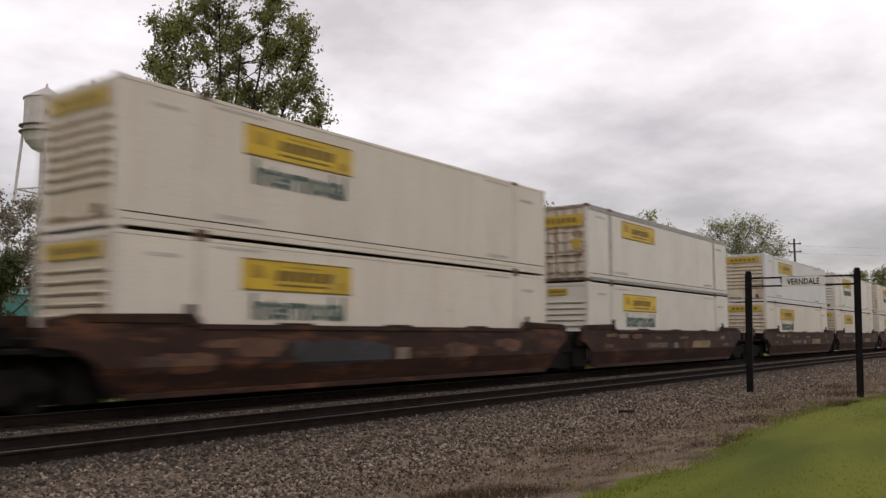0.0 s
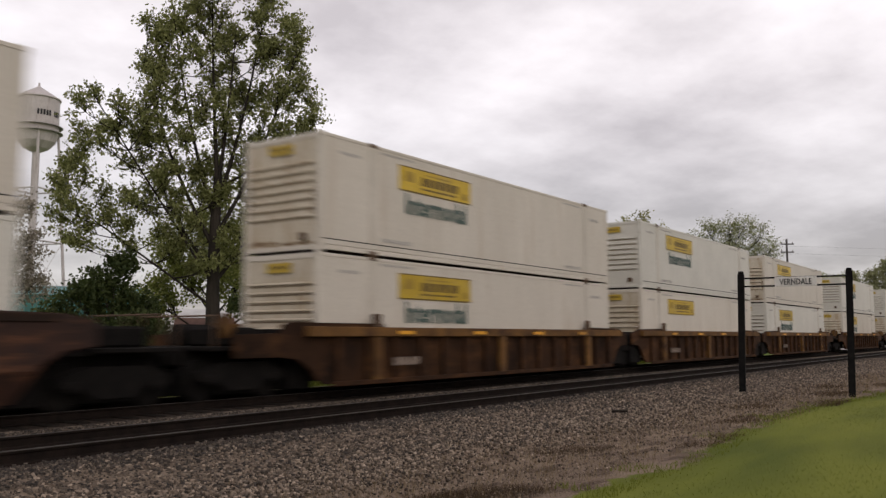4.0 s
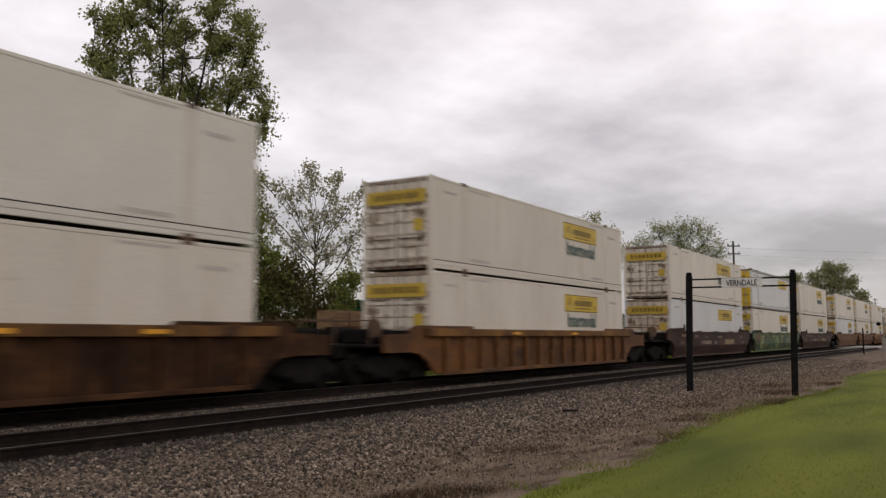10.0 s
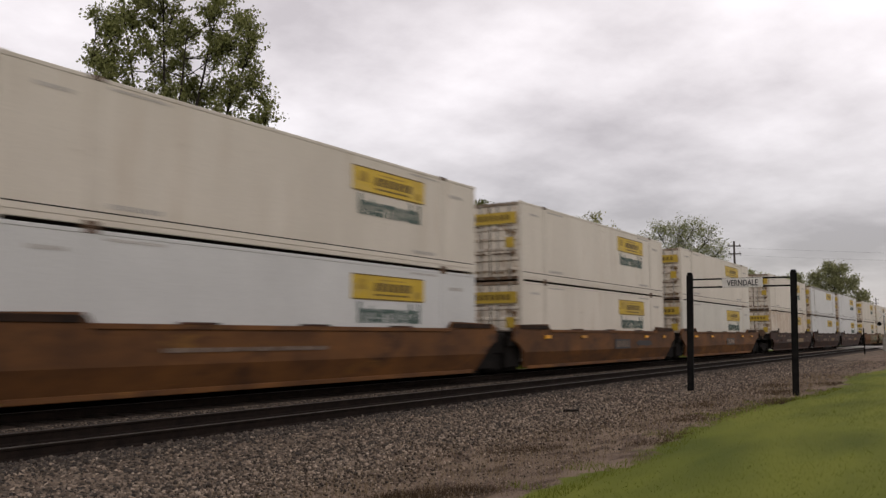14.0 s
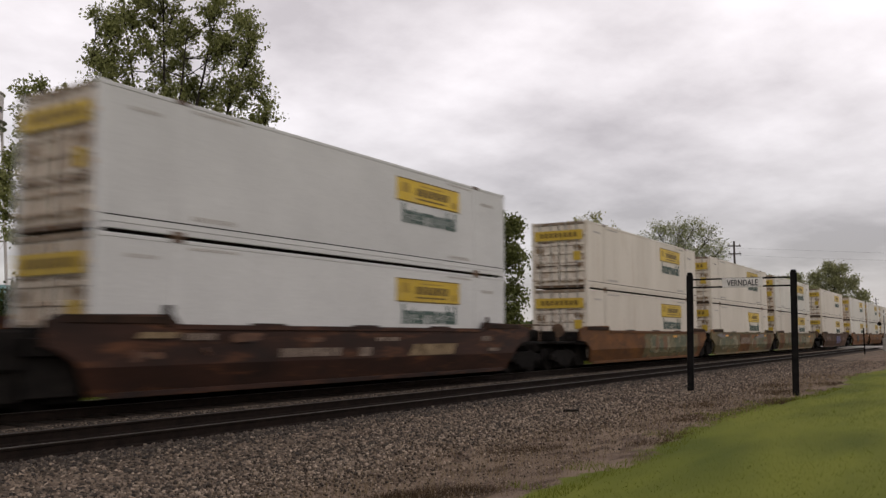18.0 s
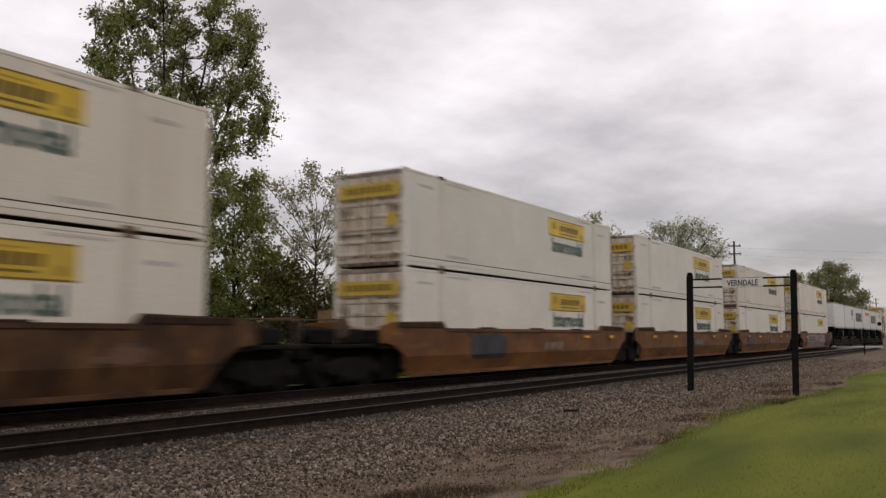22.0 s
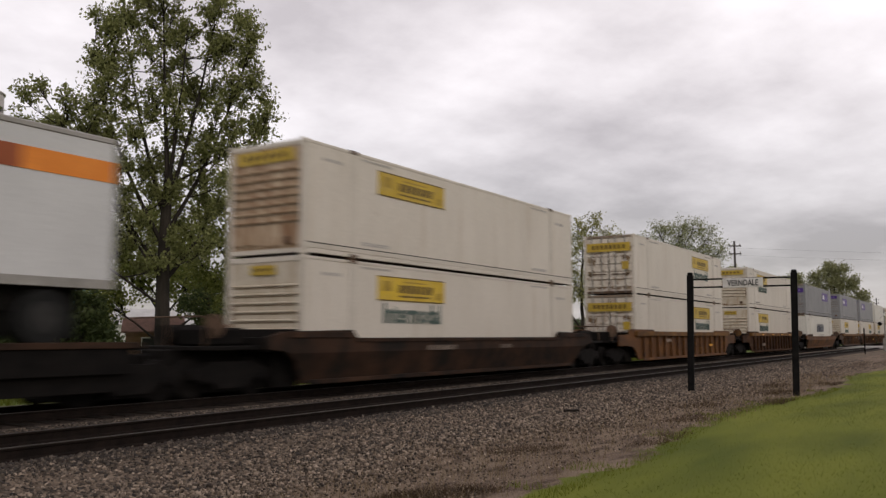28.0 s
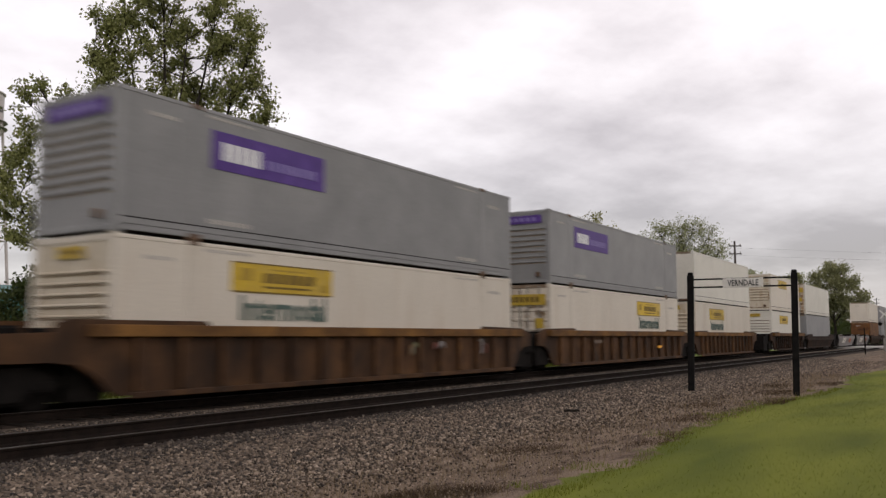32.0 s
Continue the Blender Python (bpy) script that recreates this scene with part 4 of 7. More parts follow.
tree("willow_tree", "tree with fine sparse pale green new leaves", (89.7, 26.8), -73.8, 9.5, 0.26, [(-3.6, 11.2, 1.2), (-2.0, 12.6, 1.3), (0.2, 12.2, 1.7), (1.7, 13.0, 1.1), (3.2, 11.8, 1.2), (4.3, 10.4, 1.0), (-2.8, 9.6, 1.6), (0.4, 10.0, 2.0), (2.6, 9.4, 1.7), (-1.2, 7.4, 1.9), (1.6, 7.0, 1.9)],
     LEAF_PALE, 0.085, 70, 11, 18, clump=0.36, limb_r=0.12, reach=1.45)
for at_, lob, sd, leaf_ in (((135, 29.7), [(-2, 10.6, 1.6), (0, 9.6, 2.0), (2.4, 9.4, 1.7), (4.6, 8.8, 1.6), (0, 6.6, 2.6), (-3, 7.2, 2.0)], 19, LEAF_PALE),
                            ((158, 25.0), [(-4, 9.6, 2.0), (-2, 10.8, 1.8), (-6.5, 8.4, 1.8), (-4, 7, 2.6), (0, 8, 2.4)], 20, LEAF_FAR),
                            ((163.5, 21.6), [(-2.6, 11.4, 1.9), (-0.6, 13.0, 1.7), (1.2, 12.6, 1.7), (2.9, 10.6, 1.8), (4.6, 8.0, 1.6), (0, 9.6, 2.7), (-3.0, 8.0, 2.4), (2, 6.6, 2.4), (-1, 5.6, 2.6)], 21, LEAF_FAR)):
    tree("roadside_tree", "leafy roadside tree far down the line", at_, -80, 8.0, 0.3, lob, leaf_, 0.17, 34, 14, sd, clump=0.6)
tree("garden_tree", "pale flowering garden tree by the water tower", (31.0, 61.8), -28, 6.5, 0.2, [(-2, 7.0, 1.6), (0, 9.6, 1.5), (1.6, 11.0, 1.2), (2.4, 8.2, 1.6), (0.6, 6.2, 1.8), (2.6, 5.4, 1.5), (-1, 12.0, 0.9)], BLOSSOM, 0.13, 34, 17, 22, clump=0.5)
tree("garden_shrub", "dark green garden shrub", (27.0, 50.0), -28, 2.6, 0.1, [(-4.4, 2.6, 1.6), (-3.0, 4.2, 1.3), (6.2, 1.6, 1.4), (8.0, 1.4, 1.2), (-2, 1.8, 1.6), (-1.6, 5.4, 1.2), (-2.2, 5.0, 1.1), (0.4, 1.0, 1.0)], LEAF_DARK, 0.14, 40, 17, 23, clump=0.5)


def far_woods():
    """A low belt of trees round the horizon."""
    rng = np.random.default_rng(31)
    n = 26000
    a = np.radians(rng.uniform(-40, 130, n))
    r = 260 + 60 * rng.random(n)
    top = 5.5 + 3.5 * np.sin(a * 23) + 2.0 * np.sin(a * 61 + 1)
    z = GZ + np.clip(top, 6.0, None) * rng.random(n) ** 0.6
    c = np.stack([r * np.cos(a), r * np.sin(a), z], -1)
    s = 0.7 + 0.7 * rng.random((n, 1))
    d1 = rng.normal(0, 1, (n, 3))
    d1 /= np.linalg.norm(d1, axis=1, keepdims=True)
    d2 = np.cross(d1, rng.normal(0, 1, (n, 3)))
    d2 /= np.linalg.norm(d2, axis=1, keepdims=True)
    v = np.stack([c - d1 * s, c + d2 * s, c + d1 * s, c - d2 * s], 1).reshape(-1, 3)
    tagged(new("far_woods", stuff_mesh("far_woods", v, np.arange(4 * n).reshape(-1, 4), LEAF_DARK)), "distant belt of green trees on the horizon", "woods", kind="stuff")


far_woods()

# ---------------------------------------------------------------- water tower, buildings, caboose
def water_tower():
    root = tagged(new("water_tower"), "pale steel water tower on four legs with a conical roof", "water tower")
    root.location, root.rotation_euler = (68.5, 125.4, GZ), (0, 0, radians(20))

    def ringed(prof):
        def fill(bm):
            rows = [[bm.verts.new((r * math.cos(a), r * math.sin(a), z)) for a in (i * math.tau / 28 for i in range(28))] for r, z in prof]
            for a, b in zip(rows, rows[1:]):
                for i in range(28):
                    bm.faces.new((a[i], a[(i + 1) % 28], b[(i + 1) % 28], b[i]))
            bm.faces.new(rows[0][::-1])
            bm.faces.new(rows[-1])
        return fill

    part("tank", "tank", ringed([(0.8, 30.0), (1.8, 30.5), (2.7, 31.5), (3.05, 32.6), (3.1, 33.0), (3.1, 38.2)]), TANK, root)
    part("roof", "tank_roof", ringed([(3.3, 38.15), (3.3, 38.3), (1.6, 39.4), (0.2, 40.3), (0.12, 40.9)]), TANK, root)
    part("walkway", "tank_walkway", ringed([(3.08, 32.9), (3.7, 32.9), (3.7, 33.02), (3.08, 33.02)]), RAIL_GREY, root)
    part("railing", "tank_railing", ringed([(3.66, 33.85), (3.7, 33.85), (3.7, 33.92), (3.66, 33.92)]), RAIL_GREY, root)
    part("riser_pipe", "tank_riser", lambda bm: tube(bm, (0, 0, 0), (0, 0, 30.1), 0.55, 0.55, 14), TANK, root)
    corners = [(math.cos(radians(a)), math.sin(radians(a))) for a in (45, 135, 225, 315)]
    for k, (cx, cy) in enumerate(corners):
        part("leg", ("tower_leg", k), lambda bm, cx=cx, cy=cy: tube(bm, (cx * 5.4, cy * 5.4, 0), (cx * 3.0, cy * 3.0, 33.4), 0.24, 0.2, 8), TANK, root)
    for z in (8.0, 16.0, 24.0):
        f = 5.4 - 2.4 * z / 32.6
        for k in range(4):
            (ax, ay), (bx, by) = corners[k], corners[(k + 1) % 4]
            part("strut", ("tower_strut", k, z), lambda bm, ax=ax, ay=ay, bx=bx, by=by, z=z, f=f: tube(bm, (ax * f, ay * f, z), (bx * f, by * f, z), 0.12, 0.12, 6), TANK, root)
            g = 5.4 - 2.4 * (z - 8) / 32.6
            part("tie_rod", ("tower_rod", k, z), lambda bm, ax=ax, ay=ay, bx=bx, by=by, z=z, f=f, g=g: tube(bm, (ax * g, ay * g, z - 8), (bx * f, by * f, z), 0.04, 0.04, 5), TANK, root)

    def town_bars(bm):
        for i in range(9):
            if i == 5:
                continue
            a = radians(222 + i * 8)
            m_ = Vector((3.13 * math.cos(a), 3.13 * math.sin(a), 35.7))
            u = Vector((-math.sin(a), math.cos(a), 0))
            q = [m_ + u * sx * 0.15 + Vector((0, 0, sz * 0.42)) for sx, sz in ((-1, -1), (1, -1), (1, 1), (-1, 1))]
            bm.faces.new([bm.verts.new(p) for p in q])

    part("lettering", "tower_name", town_bars, BLACK, root, "row of dark bars where the name is painted")


water_tower()


def house(name, label, at, turn, w, d, h, rise, wall, roof, windows, eave=0.3):
    root = tagged(new(name), label, "house")
    root.location, root.rotation_euler = (*at, GZ), (0, 0, radians(turn))
    part("wall", (name, "wall"), lambda bm: plate(bm, [(-w / 2, -0.1), (w / 2, -0.1), (w / 2, h), (-w / 2, h)], -d / 2, d / 2), wall, root)

    def gable(bm):
        for s in (-1, 1):
            a = [(-w / 2 - eave, s * (d / 2 + eave), h - 0.1), (w / 2 + eave, s * (d / 2 + eave), h - 0.1), (w / 2 + eave, 0, h + rise), (-w / 2 - eave, 0, h + rise)]
            lo = [bm.verts.new(p) for p in a]
            hi = [bm.verts.new((p[0], p[1], p[2] + 0.12)) for p in a]
            bm.faces.new(lo)
            bm.faces.new(hi[::-1])
            for i in range(4):
                j = (i + 1) % 4
                bm.faces.new((lo[i], lo[j], hi[j], hi[i]))
        for s in (-1, 1):
            bm.faces.new([bm.verts.new(p) for p in ((s * w / 2, -d / 2, h), (s * w / 2, d / 2, h), (s * w / 2, 0, h + rise - 0.05))])

    part("roof", (name, "roof"), gable, roof, root)
    for i, (wx, wz, ww, wh) in enumerate(windows):
        win = part("window", (name, "window", ww, wh), lambda bm, ww=ww, wh=wh: box(bm, -ww / 2, ww / 2, -0.02, 0.03, -wh / 2, wh / 2), GLASS_DARK, root, at=(wx, -d / 2 - 0.012, wz))
        part("frame", (name, "frame", ww, wh), lambda bm, ww=ww, wh=wh: [box(bm, a, b, -0.035, 0.0, c, e) for a, b, c, e in
             ((-ww / 2 - 0.08, ww / 2 + 0.08, wh / 2, wh / 2 + 0.08), (-ww / 2 - 0.08, ww / 2 + 0.08, -wh / 2 - 0.08, -wh / 2), (-ww / 2 - 0.08, -ww / 2, -wh / 2, wh / 2), (ww / 2, ww / 2 + 0.08, -wh / 2, wh / 2))],
             WHITE_SIDING, win)
    return root


house("white_house", "low white sided house with a pale roof beyond the trees", (49.2, 62.6), -38, 9.5, 6, 2.7, 1.3, WHITE_SIDING, ROOF_GREY, [(-3, 1.6, 0.9, 1.1), (0.2, 1.6, 1.4, 1.1), (3, 1.6, 0.9, 1.1)])
house("picnic_shelter", "small shelter with a brown shingle roof", (40.5, 50.0), -40, 3.6, 3.0, 2.0, 0.9, PLANK, ROOF_BROWN, [(0, 1.1, 1.4, 0.9)])
house("white_garage", "white garage beyond the shrubs", (53.7, 76.0), -36, 5.0, 5.0, 2.5, 1.2, WHITE_SIDING, ROOF_GREY, [(0, 1.2, 2.2, 1.9)])
house("teal_warehouse", "long teal metal warehouse behind the trees", (61.7, 110.5), -30, 26, 14, 7.0, 1.4, TEAL_WALL, TEAL_WALL, [(-8, 3, 1.6, 1.4), (-2, 3, 1.6, 1.4), (6, 2.2, 2.6, 2.6)])


def caboose():
    root = tagged(new("caboose"), "bright green retired caboose with a cupola on display", "caboose")
    root.location, root.scale = (35.95, 26.7, GZ), (1, 1, 1.06)
    length, w = 10.2, 2.8

    def body(bm):
        box(bm, 0.9, length - 0.9, 0, w, 1.0, 3.12, 0.02)
        box(bm, 0.0, length, 0.1, w - 0.1, 0.86, 1.0, 0.02)

    part("body", "caboose_body", body, CAB_GREEN, root)

    def roof(bm, x0, x1, z):
        plate_pts = [(-0.12, z), (w / 2, z + 0.22), (w + 0.12, z), (w + 0.12, z + 0.07), (w / 2, z + 0.3), (-0.12, z + 0.07)]
        a = [bm.verts.new((x0, y, zz)) for y, zz in plate_pts]
        b = [bm.verts.new((x1, y, zz)) for y, zz in plate_pts]
        bm.faces.new(a)
        bm.faces.new(b[::-1])
        for i in range(6):
            j = (i + 1) % 6
            bm.faces.new((a[j], a[i], b[i], b[j]))

    part("roof", "caboose_roof", lambda bm: roof(bm, 0.1, length - 0.1, 3.12), CAB_GREEN, root)
    part("eave_trim", "caboose_trim", lambda bm: box(bm, 0.1, length - 0.1, -0.15, -0.12, 3.08, 3.18), WHITE_SIDING, root, "white painted eave line")
    cup = part("cupola", "cupola", lambda bm: box(bm, 4.25, 7.45, 0.1, w - 0.1, 3.2, 4.25, 0.02), CAB_GREEN, root)
    part("cupola_roof", "cupola_roof", lambda bm: roof(bm, 4.1, 7.6, 4.22), CAB_GREEN, root)
    for x in (5.75, 6.75):
        part("window", "cupola_window", lambda bm: box(bm, -0.3, 0.3, -0.015, 0.01, -0.28, 0.28), GLASS_DARK, cup, at=(x, 0.1, 3.85))
    part("window", "cupola_end_window", lambda bm: box(bm, -0.015, 0.01, -0.35, 0.35, -0.25, 0.25), GLASS_DARK, cup, at=(4.25, 0.9, 3.8))
    for x in (1.9, 4.6, 6.9):
        part("window", "caboose_window", lambda bm: box(bm, -0.25, 0.25, -0.015, 0.01, -0.45, 0.45), GLASS_DARK, root, at=(x, 0, 2.1))
    part("lettering", "caboose_numbers", lambda bm: [box(bm, 4.75 + 0.13 * i, 4.84 + 0.13 * i, 0.08, 0.095, 3.95, 4.1) for i in range(5)] + [box(bm, 5.0, 5.15, 0.08, 0.095, 3.6, 3.84)], WHITE_INK, root, "white bars where numbers are painted")
    part("lettering", "caboose_emblem", lambda bm: [box(bm, 7.6, 8.5, -0.012, 0.006, 2.0, 2.12), box(bm, 7.6, 7.72, -0.012, 0.006, 2.12, 2.6), box(bm, 8.38, 8.5, -0.012, 0.006, 2.12, 2.6), box(bm, 7.9, 8.2, -0.012, 0.006, 2.3, 2.6)], WHITE_INK, root, "white painted emblem")
    part("chimney", "caboose_chimney", lambda bm: [tube(bm, (1.3, 0.6, 3.1), (1.3, 0.6, 4.3), 0.11, 0.11, 10), tube(bm, (1.3, 0.6, 4.3), (1.3, 0.6, 4.42), 0.18, 0.18, 10)], DARK, root, "sooty black stove pipe")
    for x in (1.6, length - 1.6):
        for y in (0.25, w - 0.4):
            part("side_frame", "caboose_side_frame", lambda bm: box(bm, -1.1, 1.1, 0, 0.15, 0.35, 0.75, 0.03), DARK, root, at=(x, y, 0))
        for dx in (-0.8, 0.8):
            part("wheelset", "caboose_wheels", lambda bm: [tube(bm, (0, 0.5, 0.42), (0, 0.64, 0.42), 0.42, 0.42, 18), tube(bm, (0, w - 0.64, 0.42), (0, w - 0.5, 0.42), 0.42, 0.42, 18), tube(bm, (0, 0.5, 0.42), (0, w - 0.5, 0.42), 0.07, 0.07, 8)], DARK, root, at=(x + dx, 0, 0))
    for x in (0.05, length - 0.05):
        part("railing", "caboose_railing", lambda bm: [tube(bm, (0, y, 1.0), (0, y, 2.0), 0.02, 0.02, 6) for y in (0.15, 0.8, 1.9, w - 0.15)] + [tube(bm, (0, 0.15, 2.0), (0, w - 0.15, 2.0), 0.02, 0.02, 6)], CAB_GREEN, root, at=(x, 0, 0))


caboose()


def lumber_stack():
    root = tagged(new("wooden_crates"), "stack of tan wooden crates beside the caboose", "crates")
    root.location, root.rotation_euler = (32.6, 26.9, GZ), (0, 0, 0)
    rnd = random.Random(5)
    for i, x in enumerate((0.0, 1.3)):
        for z in (0.0, 1.0, 2.0):
            c = part("crate", "crate_core", lambda bm: box(bm, 0.03, 1.17, 0.03, 1.07, 0.0, 0.94), PLANK, root, at=(x, 0, z))
            for k in range(5):
                part("plank", "crate_plank", lambda bm: box(bm, 0, 1.2, -0.02, 0.03, 0, 0.16, 0.006), PLANK, c, at=(rnd.uniform(-0.02, 0.02), 0, 0.01 + 0.19 * k))


lumber_stack()


def utility_pole(at, h, label):
    root = tagged(new("utility_pole"), label, "utility pole")
    root.location = (*at, GZ)
    part("pole", ("pole", h), lambda bm: tube(bm, (0, 0, -0.3), (0, 0, h), 0.14, 0.09, 10), POLE_WOOD, root)
    for z in (h - 0.45, h - 1.2):
        arm = part("crossarm", "crossarm", lambda bm: box(bm, -0.05, 0.05, -0.6, 0.6, -0.05, 0.05, 0.01), POLE_WOOD, root, at=(0.16, 0, z), turn=(0, 0, 35))
        for y in (-0.5, 0.5):
            part("insulator", "insulator", lambda bm: tube(bm, (0, 0, 0.06), (0, 0, 0.2), 0.05, 0.04, 8), RAIL_GREY, arm, at=(0, y, 0))


utility_pole((82.4, 19.3), 10.6, "dark wooden utility pole with two crossarms")
utility_pole((215.0, 19.6), 10.2, "distant wooden utility pole behind the train")


def wires():
    bm = bmesh.new()
    for k, z in enumerate((10.0, 9.3)):
        a0, a1 = Vector((82.4, 19.8, GZ + z)), Vector((119.0, -45.0, GZ + z + 0.2))
        pts = [a0.lerp(a1, i / 16) - Vector((0, 0, 1.1 * math.sin(math.pi * i / 16))) for i in range(17)]
        for a, b in zip(pts, pts[1:]):
            tube(bm, a, b, 0.0055, 0.0055, 4, False)
    me = bpy.data.meshes.new("overhead_wire")
    bm.to_mesh(me)
    bm.free()
    me.materials.append(POLE_WOOD)
    tagged(new("overhead_wire", me), "thin dark overhead wires running from the utility pole", "wire")


wires()
road = tagged(new("road", mesh_of("road", lambda bm: [box(bm, 109, 128, -120, 8.9, GZ - 0.1, GZ + 0.03), box(bm, 109, 128, 8.9, 18.0, -0.3, -0.012), box(bm, 109, 128, 18.0, 120, GZ - 0.1, GZ + 0.03)], CONCRETE)),
              "pale paved road over the level crossing", "road", kind="structure")
tagged(road)


def crossing_signal(at):
    root = tagged(new("crossing_signal"), "level crossing signal mast with lamps and a crossbuck", "crossing signal")
    root.location = (*at, GZ)
    part("mast", "signal_mast", lambda bm: tube(bm, (0, 0, 0), (0, 0, 4.4), 0.06, 0.06, 8), RAIL_GREY, root)
    for s in (-1, 1):
        part("crossbuck_arm", ("crossbuck", s), lambda bm, s=s: [plate(bm, [(-0.45, -0.45 * s - 0.08), (0.45, 0.45 * s - 0.08), (0.45, 0.45 * s + 0.08), (-0.45, -0.45 * s + 0.08)], -0.02, 0.0)], WHITE_SIDING, root, at=(-0.07 - 0.02 * s, 0, 3.9), turn=(0, 0, 90))
        part("lamp_hood", "lamp_hood", lambda bm: tube(bm, (0.12, 0, 0), (-0.15, 0, 0), 0.2, 0.2, 14), DARK, root, at=(0, 0.45 * s, 2.9))
    part("crossarm", "signal_arm", lambda bm: box(bm, -0.03, 0.03, -0.5, 0.5, -0.03, 0.03), RAIL_GREY, root, at=(0, 0, 2.9))
    part("base", "signal_base", lambda bm: box(bm, -0.25, 0.25, -0.25, 0.25, 0, 0.5, 0.02), RAIL_GREY, root)
    part("relay_box", "relay_box", lambda bm: box(bm, -0.5, 0.5, -0.4, 0.4, 0, 1.4, 0.02), RAIL_GREY, root, at=(-2.2, -0.4, 0))


crossing_signal((101.0, 8.55))
mk = tagged(new("marker_post", mesh_of("marker", lambda bm: box(bm, -0.05, 0.05, -0.05, 0.05, -0.1, 2.3, 0.01), POST_PAINT)), "thin dark marker post beside the track", "marker post")
mk.location = (81.0, 8.45, GZ)

# ---------------------------------------------------------------- the train
SIDE = 13.786
L, W, H = 16.154, 2.59, 2.896
LOW, HIGH = 0.427, 3.323
SPEED = 24.79
MOVING = []


def moving(ob, u, y, z):
    """ob stands at u along the line at 0 s, and rolls towards the camera's end of it."""
    ob.location = (u, y, z)
    MOVING.append((ob, u, y, z))


def nose_end(root, wide, paint, ln, sign=None):
    """The closed end wall: a plain panel behind seven horizontal ribs, with a yellow sign."""
    def rib(bm):
        v = [(0.0, -0.03), (-0.045, -0.012), (-0.045, 0.012), (0.0, 0.03)]
        p = [bm.verts.new((x, 0.2, z)) for x, z in v]
        q = [bm.verts.new((x, W - 0.2, z)) for x, z in v]
        bm.faces.new(p)
        bm.faces.new(q[::-1])
        for i in range(4):
            j = (i + 1) % 4
            bm.faces.new((p[j], p[i], q[i], q[j]))

    sign = sign or YELLOW_OLD
    part("end_panel", "nose_panel", lambda bm: box(bm, 0.05, 0.09, 0.13, W - 0.13, 0.14, 2.76), paint, root)
    # a dark strip below each rib paints in the rib's shadow
    part("panel_joints", "nose_shade_lines", lambda bm: [box(bm, 0.045, 0.052, 0.2, W - 0.2, z - 0.035, z) for z in (0.82 + 0.215 * i for i in range(7))], NOSE_RIB_SHADE, root)
    for i in range(7):
        part("rib", "nose_rib", rib, paint, root, at=(0.05, 0, 0.86 + 0.215 * i))
    hw = 0.98 if wide else 0.42
    part("sign_panel", ("nose_sign", wide), lambda bm: box(bm, -0.004, 0.004, -hw, hw, 0, 0.32 if wide else 0.24), sign, root, "coloured panel with lettering", (0.0, W / 2, 2.36 if wide else 2.42))
    part("lettering", ("nose_sign_bars", wide), lambda bm: [box(bm, -0.003, 0.003, -hw * 0.75 + hw * 0.26 * i, -hw * 0.75 + hw * 0.26 * i + hw * 0.17, 0.09, 0.23 if wide else 0.17) for i in range(6)], LILAC if sign is PURPLE else INK, root, "", (-0.006, W / 2, 2.36 if wide else 2.42))
    if paint in (NOSE_DIRTY, NOSE_RUST):
        def grime(bm):
            rnd = random.Random(9)
            for y0, y1, z0, z1 in ((0.2, 1.3, 0.15, 0.27), (1.0, 1.8, 0.15, 0.22), (1.4, W - 0.18, 0.15, 0.34), (0.15, 0.24, 0.5, 1.7), (W - 0.24, W - 0.15, 0.4, 2.1)):
                drips(bm, 0.0475, y0, y1, z0, z1, rnd)

        tagged(part("rust_stain", "nose_stains", grime, DOOR_STAIN, root), kind="stuff")
    part("nose_box", "nose_box", lambda bm: box(bm, -0.03, 0.05, 0.42, 0.6, 0.28, 0.46, 0.01), RUST_DARK, root)


